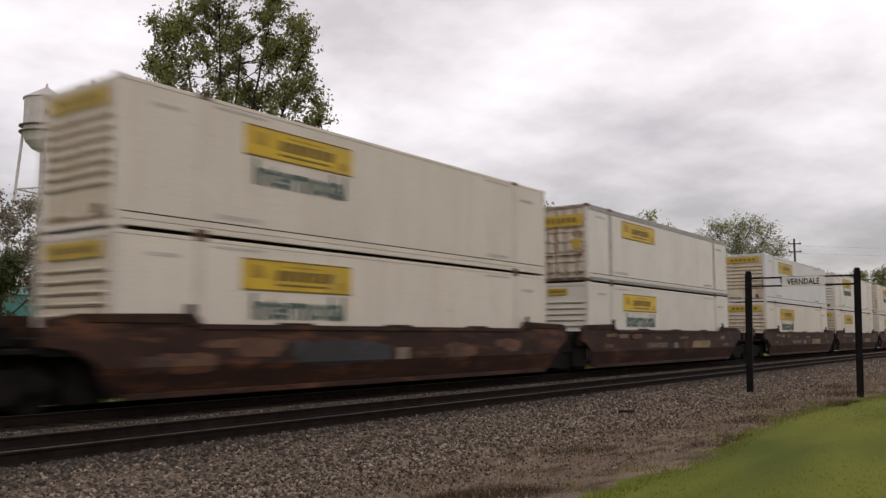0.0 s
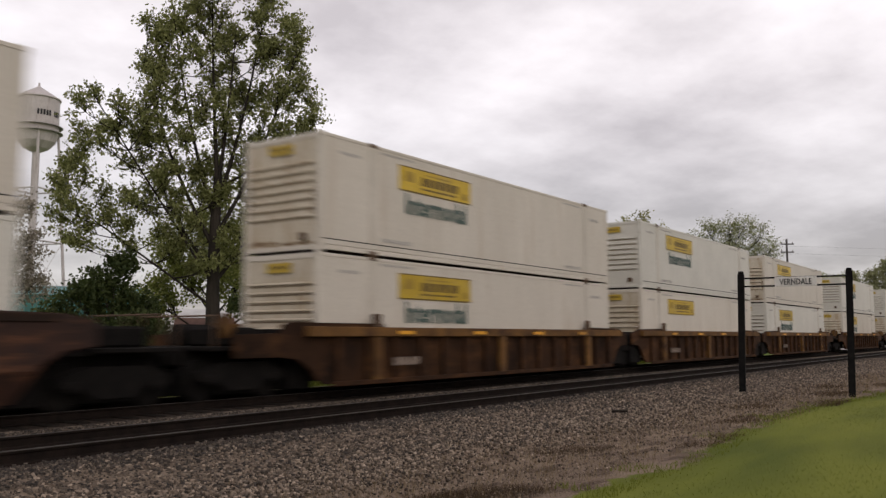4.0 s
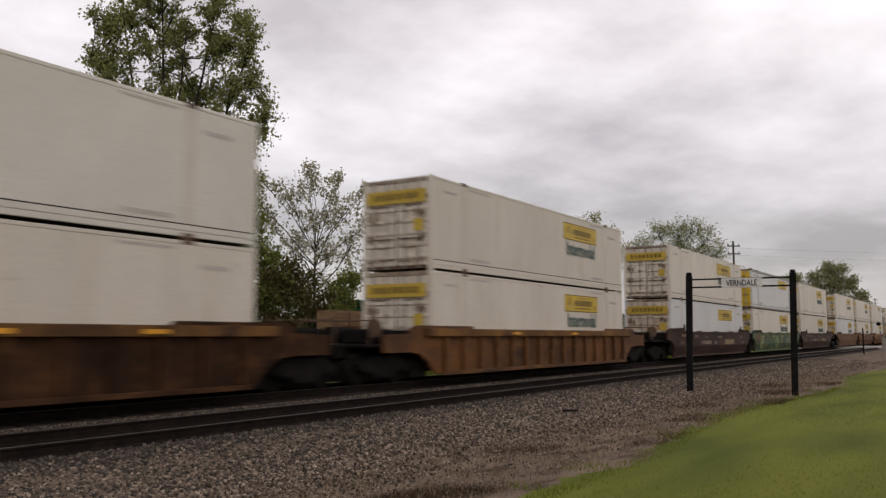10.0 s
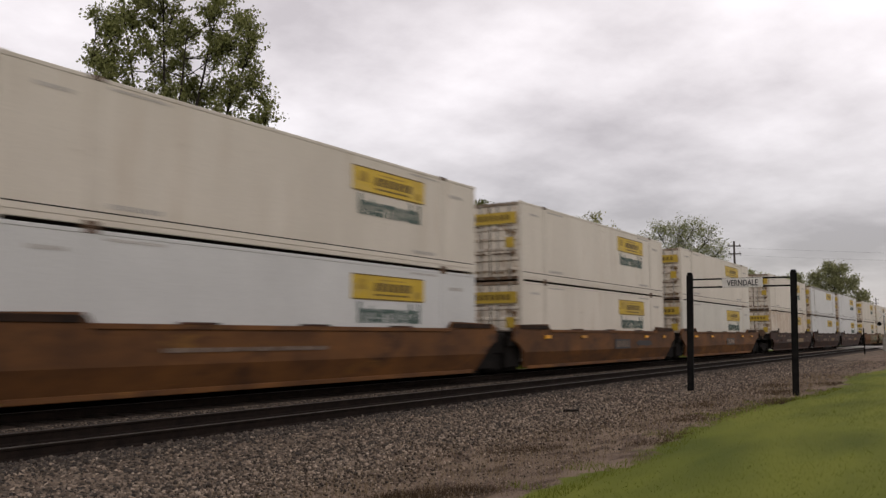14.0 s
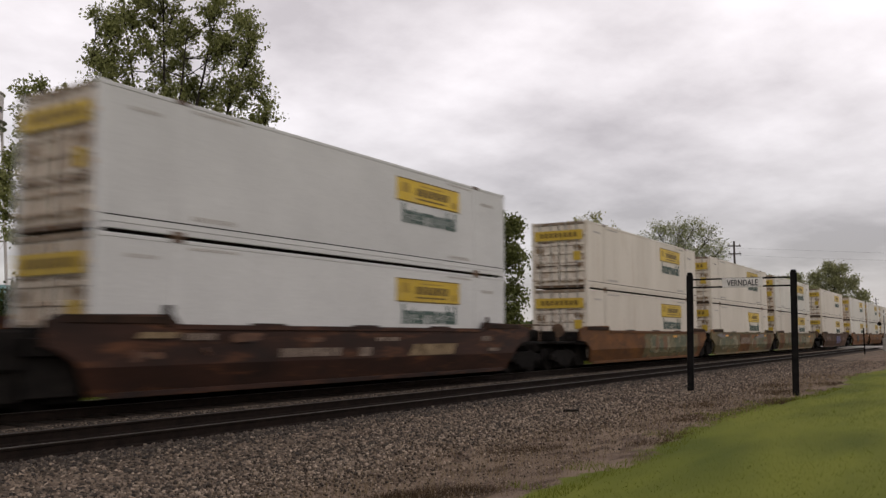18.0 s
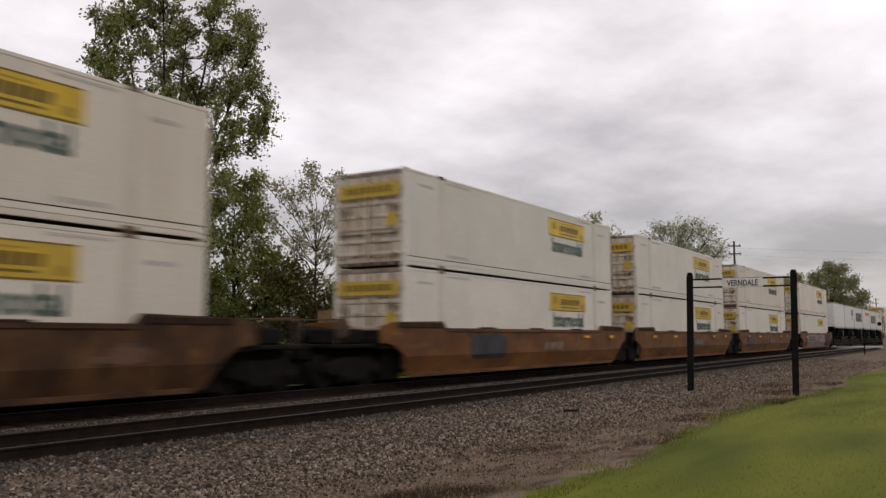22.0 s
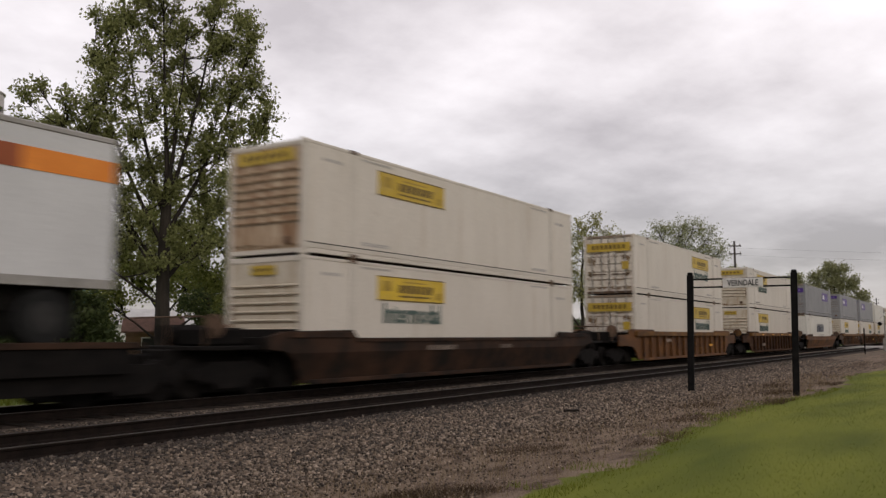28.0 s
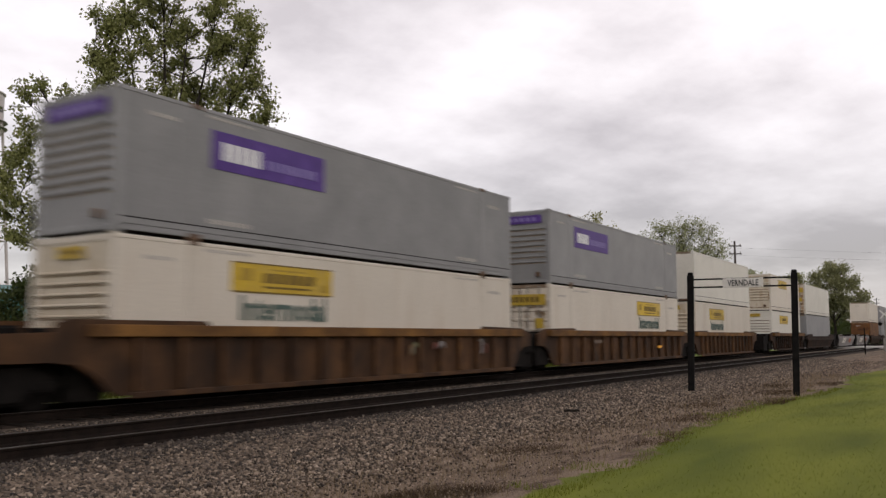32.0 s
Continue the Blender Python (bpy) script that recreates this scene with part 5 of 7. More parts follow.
def door_end(root, style, paint, sign=None):
    """The door end: two leaves with ribs, locking bars, hinges, a yellow sign across the top."""
    leaf_paint = YELLOW if style == "Y" else paint
    for k, y0 in enumerate((0.11, W / 2 + 0.01)):
        y1 = y0 + W / 2 - 0.12
        leaf = part("door", ("door_leaf", k), lambda bm, y0=y0, y1=y1: box(bm, 0.04, 0.09, y0, y1, 0.16, 2.72, 0.01), leaf_paint, root)
        for i in range(6):
            part("door_rib", ("door_rib", k), lambda bm, y0=y0, y1=y1: box(bm, 0.015, 0.041, y0 + 0.04, y1 - 0.04, -0.05, 0.05, 0.012), leaf_paint, leaf, at=(0, 0, 0.42 + 0.37 * i))
        if style != "Y":
            part("panel_joints", ("door_grooves", k), lambda bm, y0=y0, y1=y1: [box(bm, 0.034, 0.043, y0 + 0.06, y1 - 0.06, z - 0.074, z - 0.052) for z in (0.42 + 0.37 * i for i in range(6))], GROOVE, leaf)
        for f in (0.3, 0.72):
            y = y0 + (y1 - y0) * f
            bar = part("locking_bar", "locking_bar", lambda bm: tube(bm, (0, 0, 0.06), (0, 0, 2.82), 0.028, 0.028, 7), RAIL_GREY, leaf, at=(-0.005, y, 0))
            tagged(bar, "vertical steel locking bar")
            part("bar_handle", "bar_handle", lambda bm: box(bm, -0.02, 0.01, -0.02, 0.42, -0.025, 0.025), RUST_DARK, leaf, at=(-0.01, y - 0.2, 0.98))
        yh = y0 - 0.03 if k == 0 else y1 + 0.03
        for z in (0.4, 1.3, 2.3):
            part("hinge", "door_hinge", lambda bm: box(bm, 0.0, 0.05, -0.05, 0.05, -0.05, 0.05, 0.01), leaf_paint, leaf, at=(0, yh, z))
    part("door_gasket", "door_gasket", lambda bm: box(bm, 0.025, 0.085, W / 2 - 0.02, W / 2 + 0.02, 0.16, 2.72), DARK, root)
    part("sign_panel", "door_sign", lambda bm: box(bm, -0.034, -0.026, 0.18, W - 0.18, 2.08, 2.5), sign or (YELLOW if style == "Y" else YELLOW_OLD), root, "coloured panel across both door leaves")
    part("lettering", "door_sign_bars", lambda bm: [box(bm, -0.04, -0.034, 0.45 + 0.22 * i, 0.6 + 0.22 * i, 2.2, 2.4) for i in range(8)], LILAC if sign else INK, root)
    if style != "Y" and paint in (DOOR_PAINT, RUSTY_CREAM, CREAM, COOL):
        def stains(bm):
            rnd = random.Random(3)
            runs = [(b - w_, b + w_, z - h_, z + 0.06) for b in (0.46, 0.96, 1.66, 2.15) for z in (0.42, 0.79, 1.16, 1.53, 1.9) if rnd.random() < 0.35 for w_, h_ in ((rnd.uniform(0.04, 0.09), rnd.uniform(0.08, 0.2)),)]
            for y0, y1, z0, z1 in runs + list(((0.2, 0.62, 1.55, 1.9), (0.24, 0.5, 0.75, 1.15), (W - 0.62, W - 0.2, 1.35, 1.85), (W - 0.5, W - 0.24, 0.8, 1.2), (0.2, 0.6, 0.2, 0.42), (0.7, 1.2, 0.2, 0.36), (1.4, 1.9, 0.2, 0.4), (2.0, W - 0.2, 0.2, 0.34), (0.35, 1.1, 0.68, 0.74), (1.5, 2.2, 0.68, 0.74), (0.3, 1.0, 1.96, 2.05), (1.5, 2.3, 1.96, 2.05))):
                drips(bm, 0.011, y0, y1, z0, z1, rnd)

        tagged(part("rust_stain", "door_stains", stains, DOOR_STAIN, root), kind="stuff")
    if style != "Y" and not sign:
        part("placard", "door_placard", lambda bm: box(bm, -0.032, -0.025, 0.28, 0.62, 1.2, 1.58), YELLOW_OLD, root, "small yellow placard")


def drips(bm, x, y0, y1, z0, z1, rnd):
    """One rust stain: a ragged top edge and runs of uneven length below it."""
    n = max(4, int((y1 - y0) / 0.045))
    ys = [y0 + (y1 - y0) * i / n for i in range(n + 1)]
    top = [(y, z1 - (z1 - z0) * rnd.uniform(0.0, 0.35) * (1 if 0 < i < n else 1.3)) for i, y in enumerate(ys)]
    low = [(y, z0 + (z1 - z0) * (rnd.uniform(0.0, 0.6) if 0 < i < n else 0.5)) for i, y in enumerate(ys)]
    for i in range(n):
        bm.faces.new([bm.verts.new((x, *p)) for p in (top[i], top[i + 1], low[i + 1], low[i])])


def letter_blocks(bm, x0, x1, z0, z1, n, slant=0.0, gap=0.28, y=-0.004, seed=1):
    """A word's worth of plain block shapes."""
    step = (x1 - x0) / n
    for i in range(n):
        a, b = x0 + i * step, x0 + (i + 1 - gap) * step
        plate(bm, [(a, z0), (b, z0), (b + slant, z1), (a + slant, z1)], y - 0.003, y + 0.003)


def side_decals(root, code, front):
    """Panels and words on the side towards the camera; they sit near the closed end of the box."""
    x0 = 3.05 if front else L - 6.45
    if "L" in code:
        part("logo_panel", "logo_panel", lambda bm: box(bm, 0, 3.4, -0.004, 0.01, 1.87, 2.55), YELLOW, root, "bright yellow logo panel", (x0, 0, 0))

        def marks(bm):
            for z in (1.876, 2.523):
                box(bm, 0.02, 3.38, -0.009, -0.005, z - 0.004, z + 0.03)
            letter_blocks(bm, 0.95, 2.75, 2.11, 2.34, 7, 0.05, 0.18, -0.007)
            box(bm, 0.98, 2.62, -0.009, -0.005, 1.99, 2.04)

        def faint(bm):
            plate(bm, [(0.22, 2.14), (0.66, 2.14), (0.6, 2.42), (0.28, 2.42)], -0.009, -0.005)
            plate(bm, [(2.92, 1.97), (3.24, 1.97), (3.2, 2.16), (2.98, 2.16)], -0.009, -0.005)
            box(bm, 1.2, 2.4, -0.009, -0.005, 2.4, 2.44)

        part("emblem", "logo_emblem", faint, INK_PALE, root, "faded brown plain shapes", (x0, 0, 0))
        part("logo", "logo_marks", marks, INK, root, "dark plain shapes of a logo", (x0, 0, 0))
    if "G" in code:
        t = new("lettering", lettering("Intermodal", 0.76, GREEN_INK, "intermodal", 0.03))
        t.parent = root
        t.location, t.scale = (x0 + 1.73, -0.002, 1.53), (2.9 / t.dimensions.x, 1, 0.57 / t.dimensions.z)
        tagged(t, "dark grey-green bold letters")
    if "P" in code:
        xp = 2.4 if front else L - 6.1
        part("logo_panel", "purple_panel", lambda bm: box(bm, 0, 3.7, -0.004, 0.01, 1.6, 2.45), PURPLE, root, "purple logo panel", (xp, 0, 0))
        part("logo", "purple_marks_a", lambda bm: letter_blocks(bm, 0.3, 1.5, 1.82, 2.22, 5, 0, 0.2, -0.008), WHITE_INK, root, "white plain shapes of a logo", (xp, 0, 0))
        part("logo", "purple_marks_b", lambda bm: letter_blocks(bm, 1.65, 3.4, 1.84, 2.06, 9, 0, 0.25, -0.008), LILAC, root, "lilac plain shapes of a logo", (xp, 0, 0))
    if "S" in code:
        def italics(bm):
            for x0, x1, z0, z1 in ((0.0, 0.82, 1.3, 1.95), (0.95, 2.1, 1.3, 1.95), (2.2, 2.5, 1.3, 1.95), (2.65, 3.2, 1.3, 1.95), (3.45, 4.2, 1.3, 1.95)):
                lean = 0.46 * (z1 - z0)
                x0, x1 = x0 + 0.46 * (z0 - 1.3), x1 + 0.46 * (z0 - 1.3)
                plate(bm, [(x0, z0), (x1, z0), (x1 + lean, z1), (x0 + lean, z1)], -0.009, -0.003)
            letter_blocks(bm, 0.4, 4.6, 2.0, 2.07, 1, 0.03, 0.1, -0.006)

        part("logo", "italic_blocks", italics, NAVY, root, "large slanted navy block shapes of a logo", (5.7, 0, 0))
        part("stencil", "italic_small", lambda bm: letter_blocks(bm, 1.6, 4.4, 0.92, 1.04, 12, 0, 0.3, -0.006), STENCIL, root, "", (5.7, 0, 0))


def container(u, z, end, code, paint, label, ln=L):
    """A dry-freight box: shell, rails, corner and lifting fittings, one detailed end and its lettering."""
    root = tagged(new("shipping_container"), label, "shipping container", "containers on the train")
    nose = end in "nN"
    part("shell", ("shell", ln), lambda bm: box(bm, 0.07, ln - 0.05, 0.012, W - 0.012, 0.16, 2.84, 0.015), paint, root)
    part("floor_frame", ("floor_frame", ln), lambda bm: box(bm, 0.1, ln - 0.1, 0.1, W - 0.1, 0.05, 0.16), W_DARK, root)
    for k, y in enumerate((0.0, W - 0.07)):
        part("bottom_rail", ("bottom_rail", ln), lambda bm: box(bm, 0.05, ln - 0.05, 0.0, 0.07, 0.055, 0.17, 0.008), RAIL_GREY if "R" in code else paint, root, at=(0, y, 0))
        part("top_rail", ("top_rail", ln, "R" in code), lambda bm: box(bm, 0.05, ln - 0.05, 0.0, 0.07, 2.66 if "R" in code else 2.79, 2.87, 0.008), RAIL_GREY if "R" in code else paint, root, at=(0, y, 0))
    part("rub_strip", ("rub_strip", ln), lambda bm: box(bm, 0.15, ln - 0.15, -0.003, 0.013, 0.185, 0.3), paint, root)
    part("seam", ("seam", ln), lambda bm: box(bm, 0.15, ln - 0.15, -0.001, 0.013, 0.302, 0.326), DARK, root)
    for k, (x, y) in enumerate(((0.03, 0.0), (0.03, W - 0.15), (ln - 0.17, 0.0), (ln - 0.17, W - 0.15))):
        part("corner_post", "corner_post", lambda bm: box(bm, 0, 0.14, 0, 0.15, 0.12, 2.78, 0.012), paint, root, at=(x, y, 0))
        for zz in (0.0, 2.776):
            part("corner_casting", "corner_casting", lambda bm: box(bm, -0.01, 0.16, -0.004, 0.154, 0, 0.12, 0.012), RUST_DARK if "R" in code else paint, root, at=(x, y, zz))
    part("header", "end_header", lambda bm: box(bm, 0.03, 0.1, 0.15, W - 0.15, 2.74, 2.87, 0.008), paint if nose else GROOVE, root)
    part("sill", "end_sill", lambda bm: box(bm, 0.03, 0.1, 0.15, W - 0.15, 0.05, 0.16, 0.008), paint if nose else RUST_DARK, root)
    if ln == L:
        for x in (1.98, ln - 1.98):
            part("lifting_post", ("lifting_post", "R" in code), lambda bm: box(bm, -0.12, 0.12, 0.004, 0.03, 0.3, 2.66 if "R" in code else 2.8), RAIL_GREY if "R" in code else SCUFFED_POST if paint in (CREAM, COOL, RUSTY_CREAM) else paint, root, at=(x, 0, 0))
            part("lifting_fitting", "lifting_low", lambda bm: box(bm, -0.16, 0.16, -0.006, 0.12, 0.0, 0.14, 0.012), RUST_DARK, root, at=(x, 0, 0))
            part("lifting_fitting", "lifting_high", lambda bm: box(bm, -0.16, 0.16, -0.006, 0.12, 2.79, 2.896, 0.012), RUST_DARK, root, at=(x, 0, 0))
        def marks(bm):
            letter_blocks(bm, 2.35, 3.6, 0.4, 0.5, 9, 0, 0.3, 0.006)
            letter_blocks(bm, 0.75, 1.5, 2.42, 2.5, 6, 0, 0.3, 0.006)
            letter_blocks(bm, 2.3, 3.7, 2.68, 2.74, 10, 0, 0.3, 0.006)
            letter_blocks(bm, L - 3.6, L - 2.4, 0.4, 0.5, 9, 0, 0.3, 0.006)
            letter_blocks(bm, L - 3.7, L - 2.3, 2.68, 2.74, 10, 0, 0.3, 0.006)
            letter_blocks(bm, L - 1.6, L - 0.8, 2.3, 2.4, 6, 0, 0.3, 0.006)
        part("stencil", "side_stencils", marks, STENCIL, root, "small grey stencilled bars")
    if nose:
        nose_end(root, end == "N" or "P" in code, NOSE_RUST if "X" in code else NOSE_DIRTY if paint is CREAM or "D" in code else paint, ln, PURPLE if "P" in code else None)
    elif end in "dY":
        door_end(root, end, DOOR_PAINT if paint in (CREAM, RUSTY_CREAM) else RUSTY_CREAM if paint in (COOL, BLUISH) else paint, PURPLE if "P" in code else None)
    else:
        part("end_panel", "plain_end", lambda bm: box(bm, 0.03, 0.08, 0.14, W - 0.14, 0.15, 2.75), paint, root)
        part("stencil", "plain_end_bars", lambda bm: [box(bm, 0.022, 0.03, W - 0.8 - 0.12 * i, W - 0.72 - 0.12 * i, 2.3, 2.42) for i in range(5)], STENCIL, root)
    # the other end, plain leaves
    for y0 in (0.11, W / 2 + 0.01):
        part("end_leaf", "far_leaf", lambda bm: box(bm, -0.05, 0.0, 0, W / 2 - 0.12, 0.16, 2.72, 0.01), paint, root, at=(ln + 0.0, y0, 0))
    side_decals(root, code, nose or end == "p" or "f" in code)
    for ob in root.children:
        if ob.name.split(".")[0] in ("stencil", "lettering", "panel_joints"):
            tagged(ob, kind="stuff")
    moving(root, u, SIDE, z)
    return root


def wheel_fill(bm):
    prof = [(0.10, -0.085), (0.36, -0.07), (0.42, -0.07), (0.42, 0.04), (0.45, 0.05), (0.45, 0.075), (0.35, 0.075), (0.33, 0.03), (0.12, 0.05)]
    rows = [[bm.verts.new((r * math.cos(a), y, r * math.sin(a))) for a in (i * math.tau / 20 for i in range(20))] for r, y in prof]
    for a, b in zip(rows, rows[1:]):
        for i in range(20):
            bm.faces.new((a[i], a[(i + 1) % 20], b[(i + 1) % 20], b[i]))
    bm.faces.new(rows[0])
    bm.faces.new(rows[-1][::-1])


def truck(root, x):
    """A four-wheel truck centred at x of its car, whose origin is at rail height on the near side of the load."""
    c = W / 2
    # besides the bolster, two plain blocks added to keep the truck's openings dark
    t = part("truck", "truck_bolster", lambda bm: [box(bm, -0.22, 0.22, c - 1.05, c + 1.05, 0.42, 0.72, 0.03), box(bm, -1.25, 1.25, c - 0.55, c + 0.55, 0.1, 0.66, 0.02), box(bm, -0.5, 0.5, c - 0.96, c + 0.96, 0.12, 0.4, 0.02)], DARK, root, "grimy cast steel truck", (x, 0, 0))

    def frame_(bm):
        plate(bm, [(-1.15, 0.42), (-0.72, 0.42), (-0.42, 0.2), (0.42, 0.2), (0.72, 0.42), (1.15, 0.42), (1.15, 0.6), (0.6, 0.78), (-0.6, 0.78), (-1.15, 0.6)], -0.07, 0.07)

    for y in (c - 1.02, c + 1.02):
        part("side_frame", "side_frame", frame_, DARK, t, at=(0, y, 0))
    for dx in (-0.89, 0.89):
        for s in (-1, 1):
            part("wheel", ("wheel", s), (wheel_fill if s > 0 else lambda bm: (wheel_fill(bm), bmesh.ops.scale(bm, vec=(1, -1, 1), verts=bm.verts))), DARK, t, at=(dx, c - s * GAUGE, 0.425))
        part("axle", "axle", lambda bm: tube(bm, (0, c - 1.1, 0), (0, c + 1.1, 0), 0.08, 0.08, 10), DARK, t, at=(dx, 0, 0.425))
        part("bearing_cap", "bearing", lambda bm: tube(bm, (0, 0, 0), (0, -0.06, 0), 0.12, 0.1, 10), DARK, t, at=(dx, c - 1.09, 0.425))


FOLD = {"smooth": 0.76, "low": 0.93}


def fold_in(bm, at, sign=1):
    """Crease a side at that height and lean what is below it inwards."""
    bmesh.ops.bisect_plane(bm, geom=list(bm.verts) + list(bm.edges) + list(bm.faces), plane_co=(0, 0, at), plane_no=(0, 0, 1))
    for v in bm.verts:
        if v.co.z < at - 1e-4:
            v.co.y += sign * 0.36 * (at - v.co.z)


def well_car(u, kind, paint, label, first=True, last=True, ln=L, patches=()):
    """One well unit: two deep sides, a floor, end platforms over the trucks. kind: smooth, ribbed or chord."""
    root = tagged(new("well_car"), label, "well car", "well cars of the train")
    o = -0.206
    wy = (o, W - o)
    single_a, single_b = first, last
    def end_profile(outer):
        """Outline of one end of a side, from its bottom corner up and back: (beyond the load, height)."""
        if kind in ("smooth", "low"):
            return [(-0.05, 0.22), (0.1, 0.45), (0.35, 0.85), (0.75, 1.08), (1.35 if outer else 1.0, 1.16), (1.35 if outer else 1.0, 1.6), (0.75, 1.72), (-1.75, 1.77), (-1.95, 1.57)]
        if outer:
            return [(-0.15, 0.22), (0.05, 0.33), (0.27, 0.56), (0.7, 0.81), (1.2, 0.87), (2.5, 0.87), (2.5, 1.36), (1.2, 1.40), (1.15, 1.57), (0.9, 1.64), (-2.3, 1.64), (-2.4, 1.55)]
        return [(-0.15, 0.22), (0.15, 0.4), (0.4, 0.78), (0.75, 0.95), (1.3, 0.98), (1.3, 1.40), (0.6, 1.6), (-2.1, 1.64), (-2.2, 1.55)]

    pts = [(ln + x, z) for x, z in end_profile(last)] + [(-x, z) for x, z in reversed(end_profile(first))]
    if kind == "low":
        pts = [(x, z - 0.28 if z > 1.2 else z * 0.9) for x, z in pts]
    web = W_WEB if kind == "chord" else paint
    deep = 0.1 if kind in ("ribbed", "chord") else 0.0
    for k, (ya, yb) in enumerate(((o + deep, o + deep + 0.09), (W - o - deep - 0.09, W - o - deep))):
        side = part("side_sill", (kind, "side", ln, k, first, last), lambda bm, ya=ya, yb=yb, k=k: (plate(bm, pts, ya, yb), fold_in(bm, FOLD[kind], 1 - 2 * k) if kind in FOLD else None), web, root)
        s = -1 if k == 0 else 1
        yo = ya - deep if k == 0 else yb + deep
        lo, hi = (yo - 0.05, yo) if k == 0 else (yo, yo + 0.05)
        if kind in ("ribbed", "chord"):
            ri, ro = (lo, hi + deep) if k == 0 else (lo - deep, hi)
            part("top_chord", ("chord", ln, k), lambda bm, lo=ri, hi=ro: box(bm, -0.5, ln + 0.5, lo - 0.02, hi + 0.02, 1.32, 1.55, 0.012), W_CHORD, side)
            n = 15
            for i in range(n):
                x = 0.55 + (ln - 1.1) * i / (n - 1)
                part("rib", ("well_rib", k), lambda bm, lo=ri, hi=ro: box(bm, -0.06, 0.06, lo + 0.02, hi - 0.02, 0.3, 1.32, 0.01), web, side, at=(x, 0, 0))
            if kind == "chord" and k == 0 and not (first and last):
                for x in (1.94, 7.86, 13.82):
                    part("side_post", ("side_post", x == 7.86), lambda bm, lo=ri, hi=ro, x=x: box(bm, -0.14, 0.14, lo - 0.012, hi - 0.02, 0.26, 1.33 if x == 7.86 else 1.31, 0.01), W_CHORD, side, "ochre upright post", (x, 0, 0))
                for x in (1.94, 13.82):
                    part("guide_post", "guide_post", lambda bm, lo=ri, hi=ro: box(bm, -0.15, 0.15, lo + 0.02, lo + 0.1, 1.55, 1.88, 0.02), RUST_DARK, side, "rusted container guide", (x, 0, 0))
        else:
            drop = 0.28 if kind == "low" else 0.0
            part("top_flange", ("flange", ln, k, kind), lambda bm, lo=lo, hi=hi: box(bm, 1.9, ln - 1.9, lo + 0.01, hi - 0.01, 1.46 - drop, 1.57 - drop, 0.01), paint, side)
            for x0 in (-0.6, ln - 1.75):
                post_x = (0.02, 0.2) if x0 > 0 else (2.1, 2.33)
                part("end_cap", ("end_cap", k, kind, x0 > 0, paint is W_BROWN), lambda bm, lo=lo, hi=hi, post_x=post_x: [box(bm, 0, 2.35, lo + 0.015, hi - 0.015, 1.57 - drop, 1.715 - drop, 0.01)] + ([box(bm, *post_x, lo + 0.01, hi + 0.02, 1.5, 1.95, 0.03)] if paint is W_BROWN and kind == "smooth" else []), W_DARK, side, at=(x0, 0, 0))
            for i in range(3 if k == 0 and kind == "smooth" else 0):
                part("hand_rail", "hand_rail", lambda bm, lo=lo: box(bm, -0.55, 0.55, lo, lo + 0.02, 1.57, 1.615), W_BROWN, side, at=(4.4 + 3.6 * i, 0, 0))
        sh = 0.36 * (FOLD[kind] - 0.23) * s if kind in FOLD else 0.0
        part("bottom_flange", ("low_flange", ln, k, sh), lambda bm, lo=lo - sh, hi=hi - sh: box(bm, 0.3, ln - 0.3, lo, hi, 0.165, 0.28, 0.01), web, side)
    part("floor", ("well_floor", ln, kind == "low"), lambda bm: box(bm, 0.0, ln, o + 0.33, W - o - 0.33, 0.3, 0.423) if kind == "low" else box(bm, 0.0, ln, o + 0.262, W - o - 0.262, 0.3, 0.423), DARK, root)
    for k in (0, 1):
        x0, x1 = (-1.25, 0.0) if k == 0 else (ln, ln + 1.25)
        # the last block is added filler that darkens the space below the platform
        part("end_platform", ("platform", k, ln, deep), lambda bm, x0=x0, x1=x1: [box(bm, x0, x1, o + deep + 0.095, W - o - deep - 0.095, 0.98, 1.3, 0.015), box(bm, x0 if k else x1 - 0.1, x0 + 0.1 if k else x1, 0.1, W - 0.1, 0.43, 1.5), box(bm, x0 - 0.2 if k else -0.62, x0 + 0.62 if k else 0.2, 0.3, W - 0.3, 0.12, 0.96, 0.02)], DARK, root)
        outer = (first if k == 0 else last)
        if outer:
            xs = (-3.35, -1.2) if k == 0 else (ln + 1.2, ln + 3.35)
            part("draft_sill", ("draft_sill", k, ln), lambda bm, xs=xs: [box(bm, xs[0], xs[1], W / 2 - 0.45, W / 2 + 0.45, 0.72, 1.05, 0.03), box(bm, xs[0] + 0.3, xs[1], o + 0.25, W - o - 0.25, 1.02, 1.12, 0.02)], DARK, root)
            cx = -3.35 if k == 0 else ln + 3.35
            part("coupler", ("coupler", k), lambda bm, k=k: [box(bm, -0.38 if k == 0 else 0.0, 0.0 if k == 0 else 0.38, W / 2 - 0.13, W / 2 + 0.13, 0.66, 0.96, 0.04)], DARK, root, at=(cx, 0, 0))
            bx = -2.75 if k == 0 else ln + 1.45
            part("brake_cylinder", "brake_cylinder", lambda bm: [box(bm, 0, 1.3, 0.35, 1.2, 1.12, 1.52, 0.05), tube(bm, (0.1, 1.75, 1.36), (1.2, 1.75, 1.36), 0.24, 0.24, 12)], DARK, root, "grimy brake gear on the end platform", (bx, 0, 0))
            rx = -2.9 if k == 0 else ln + 2.9
            part("grab_rail", "grab_rail", lambda bm: [tube(bm, (0, y, 1.1), (0, y, 1.75), 0.02, 0.02, 6) for y in (o + 0.3, W / 2, W - o - 0.3)] + [tube(bm, (0, o + 0.3, 1.75), (0, W - o - 0.3, 1.75), 0.02, 0.02, 6)], RUST_DARK, root, at=(rx, 0, 0))
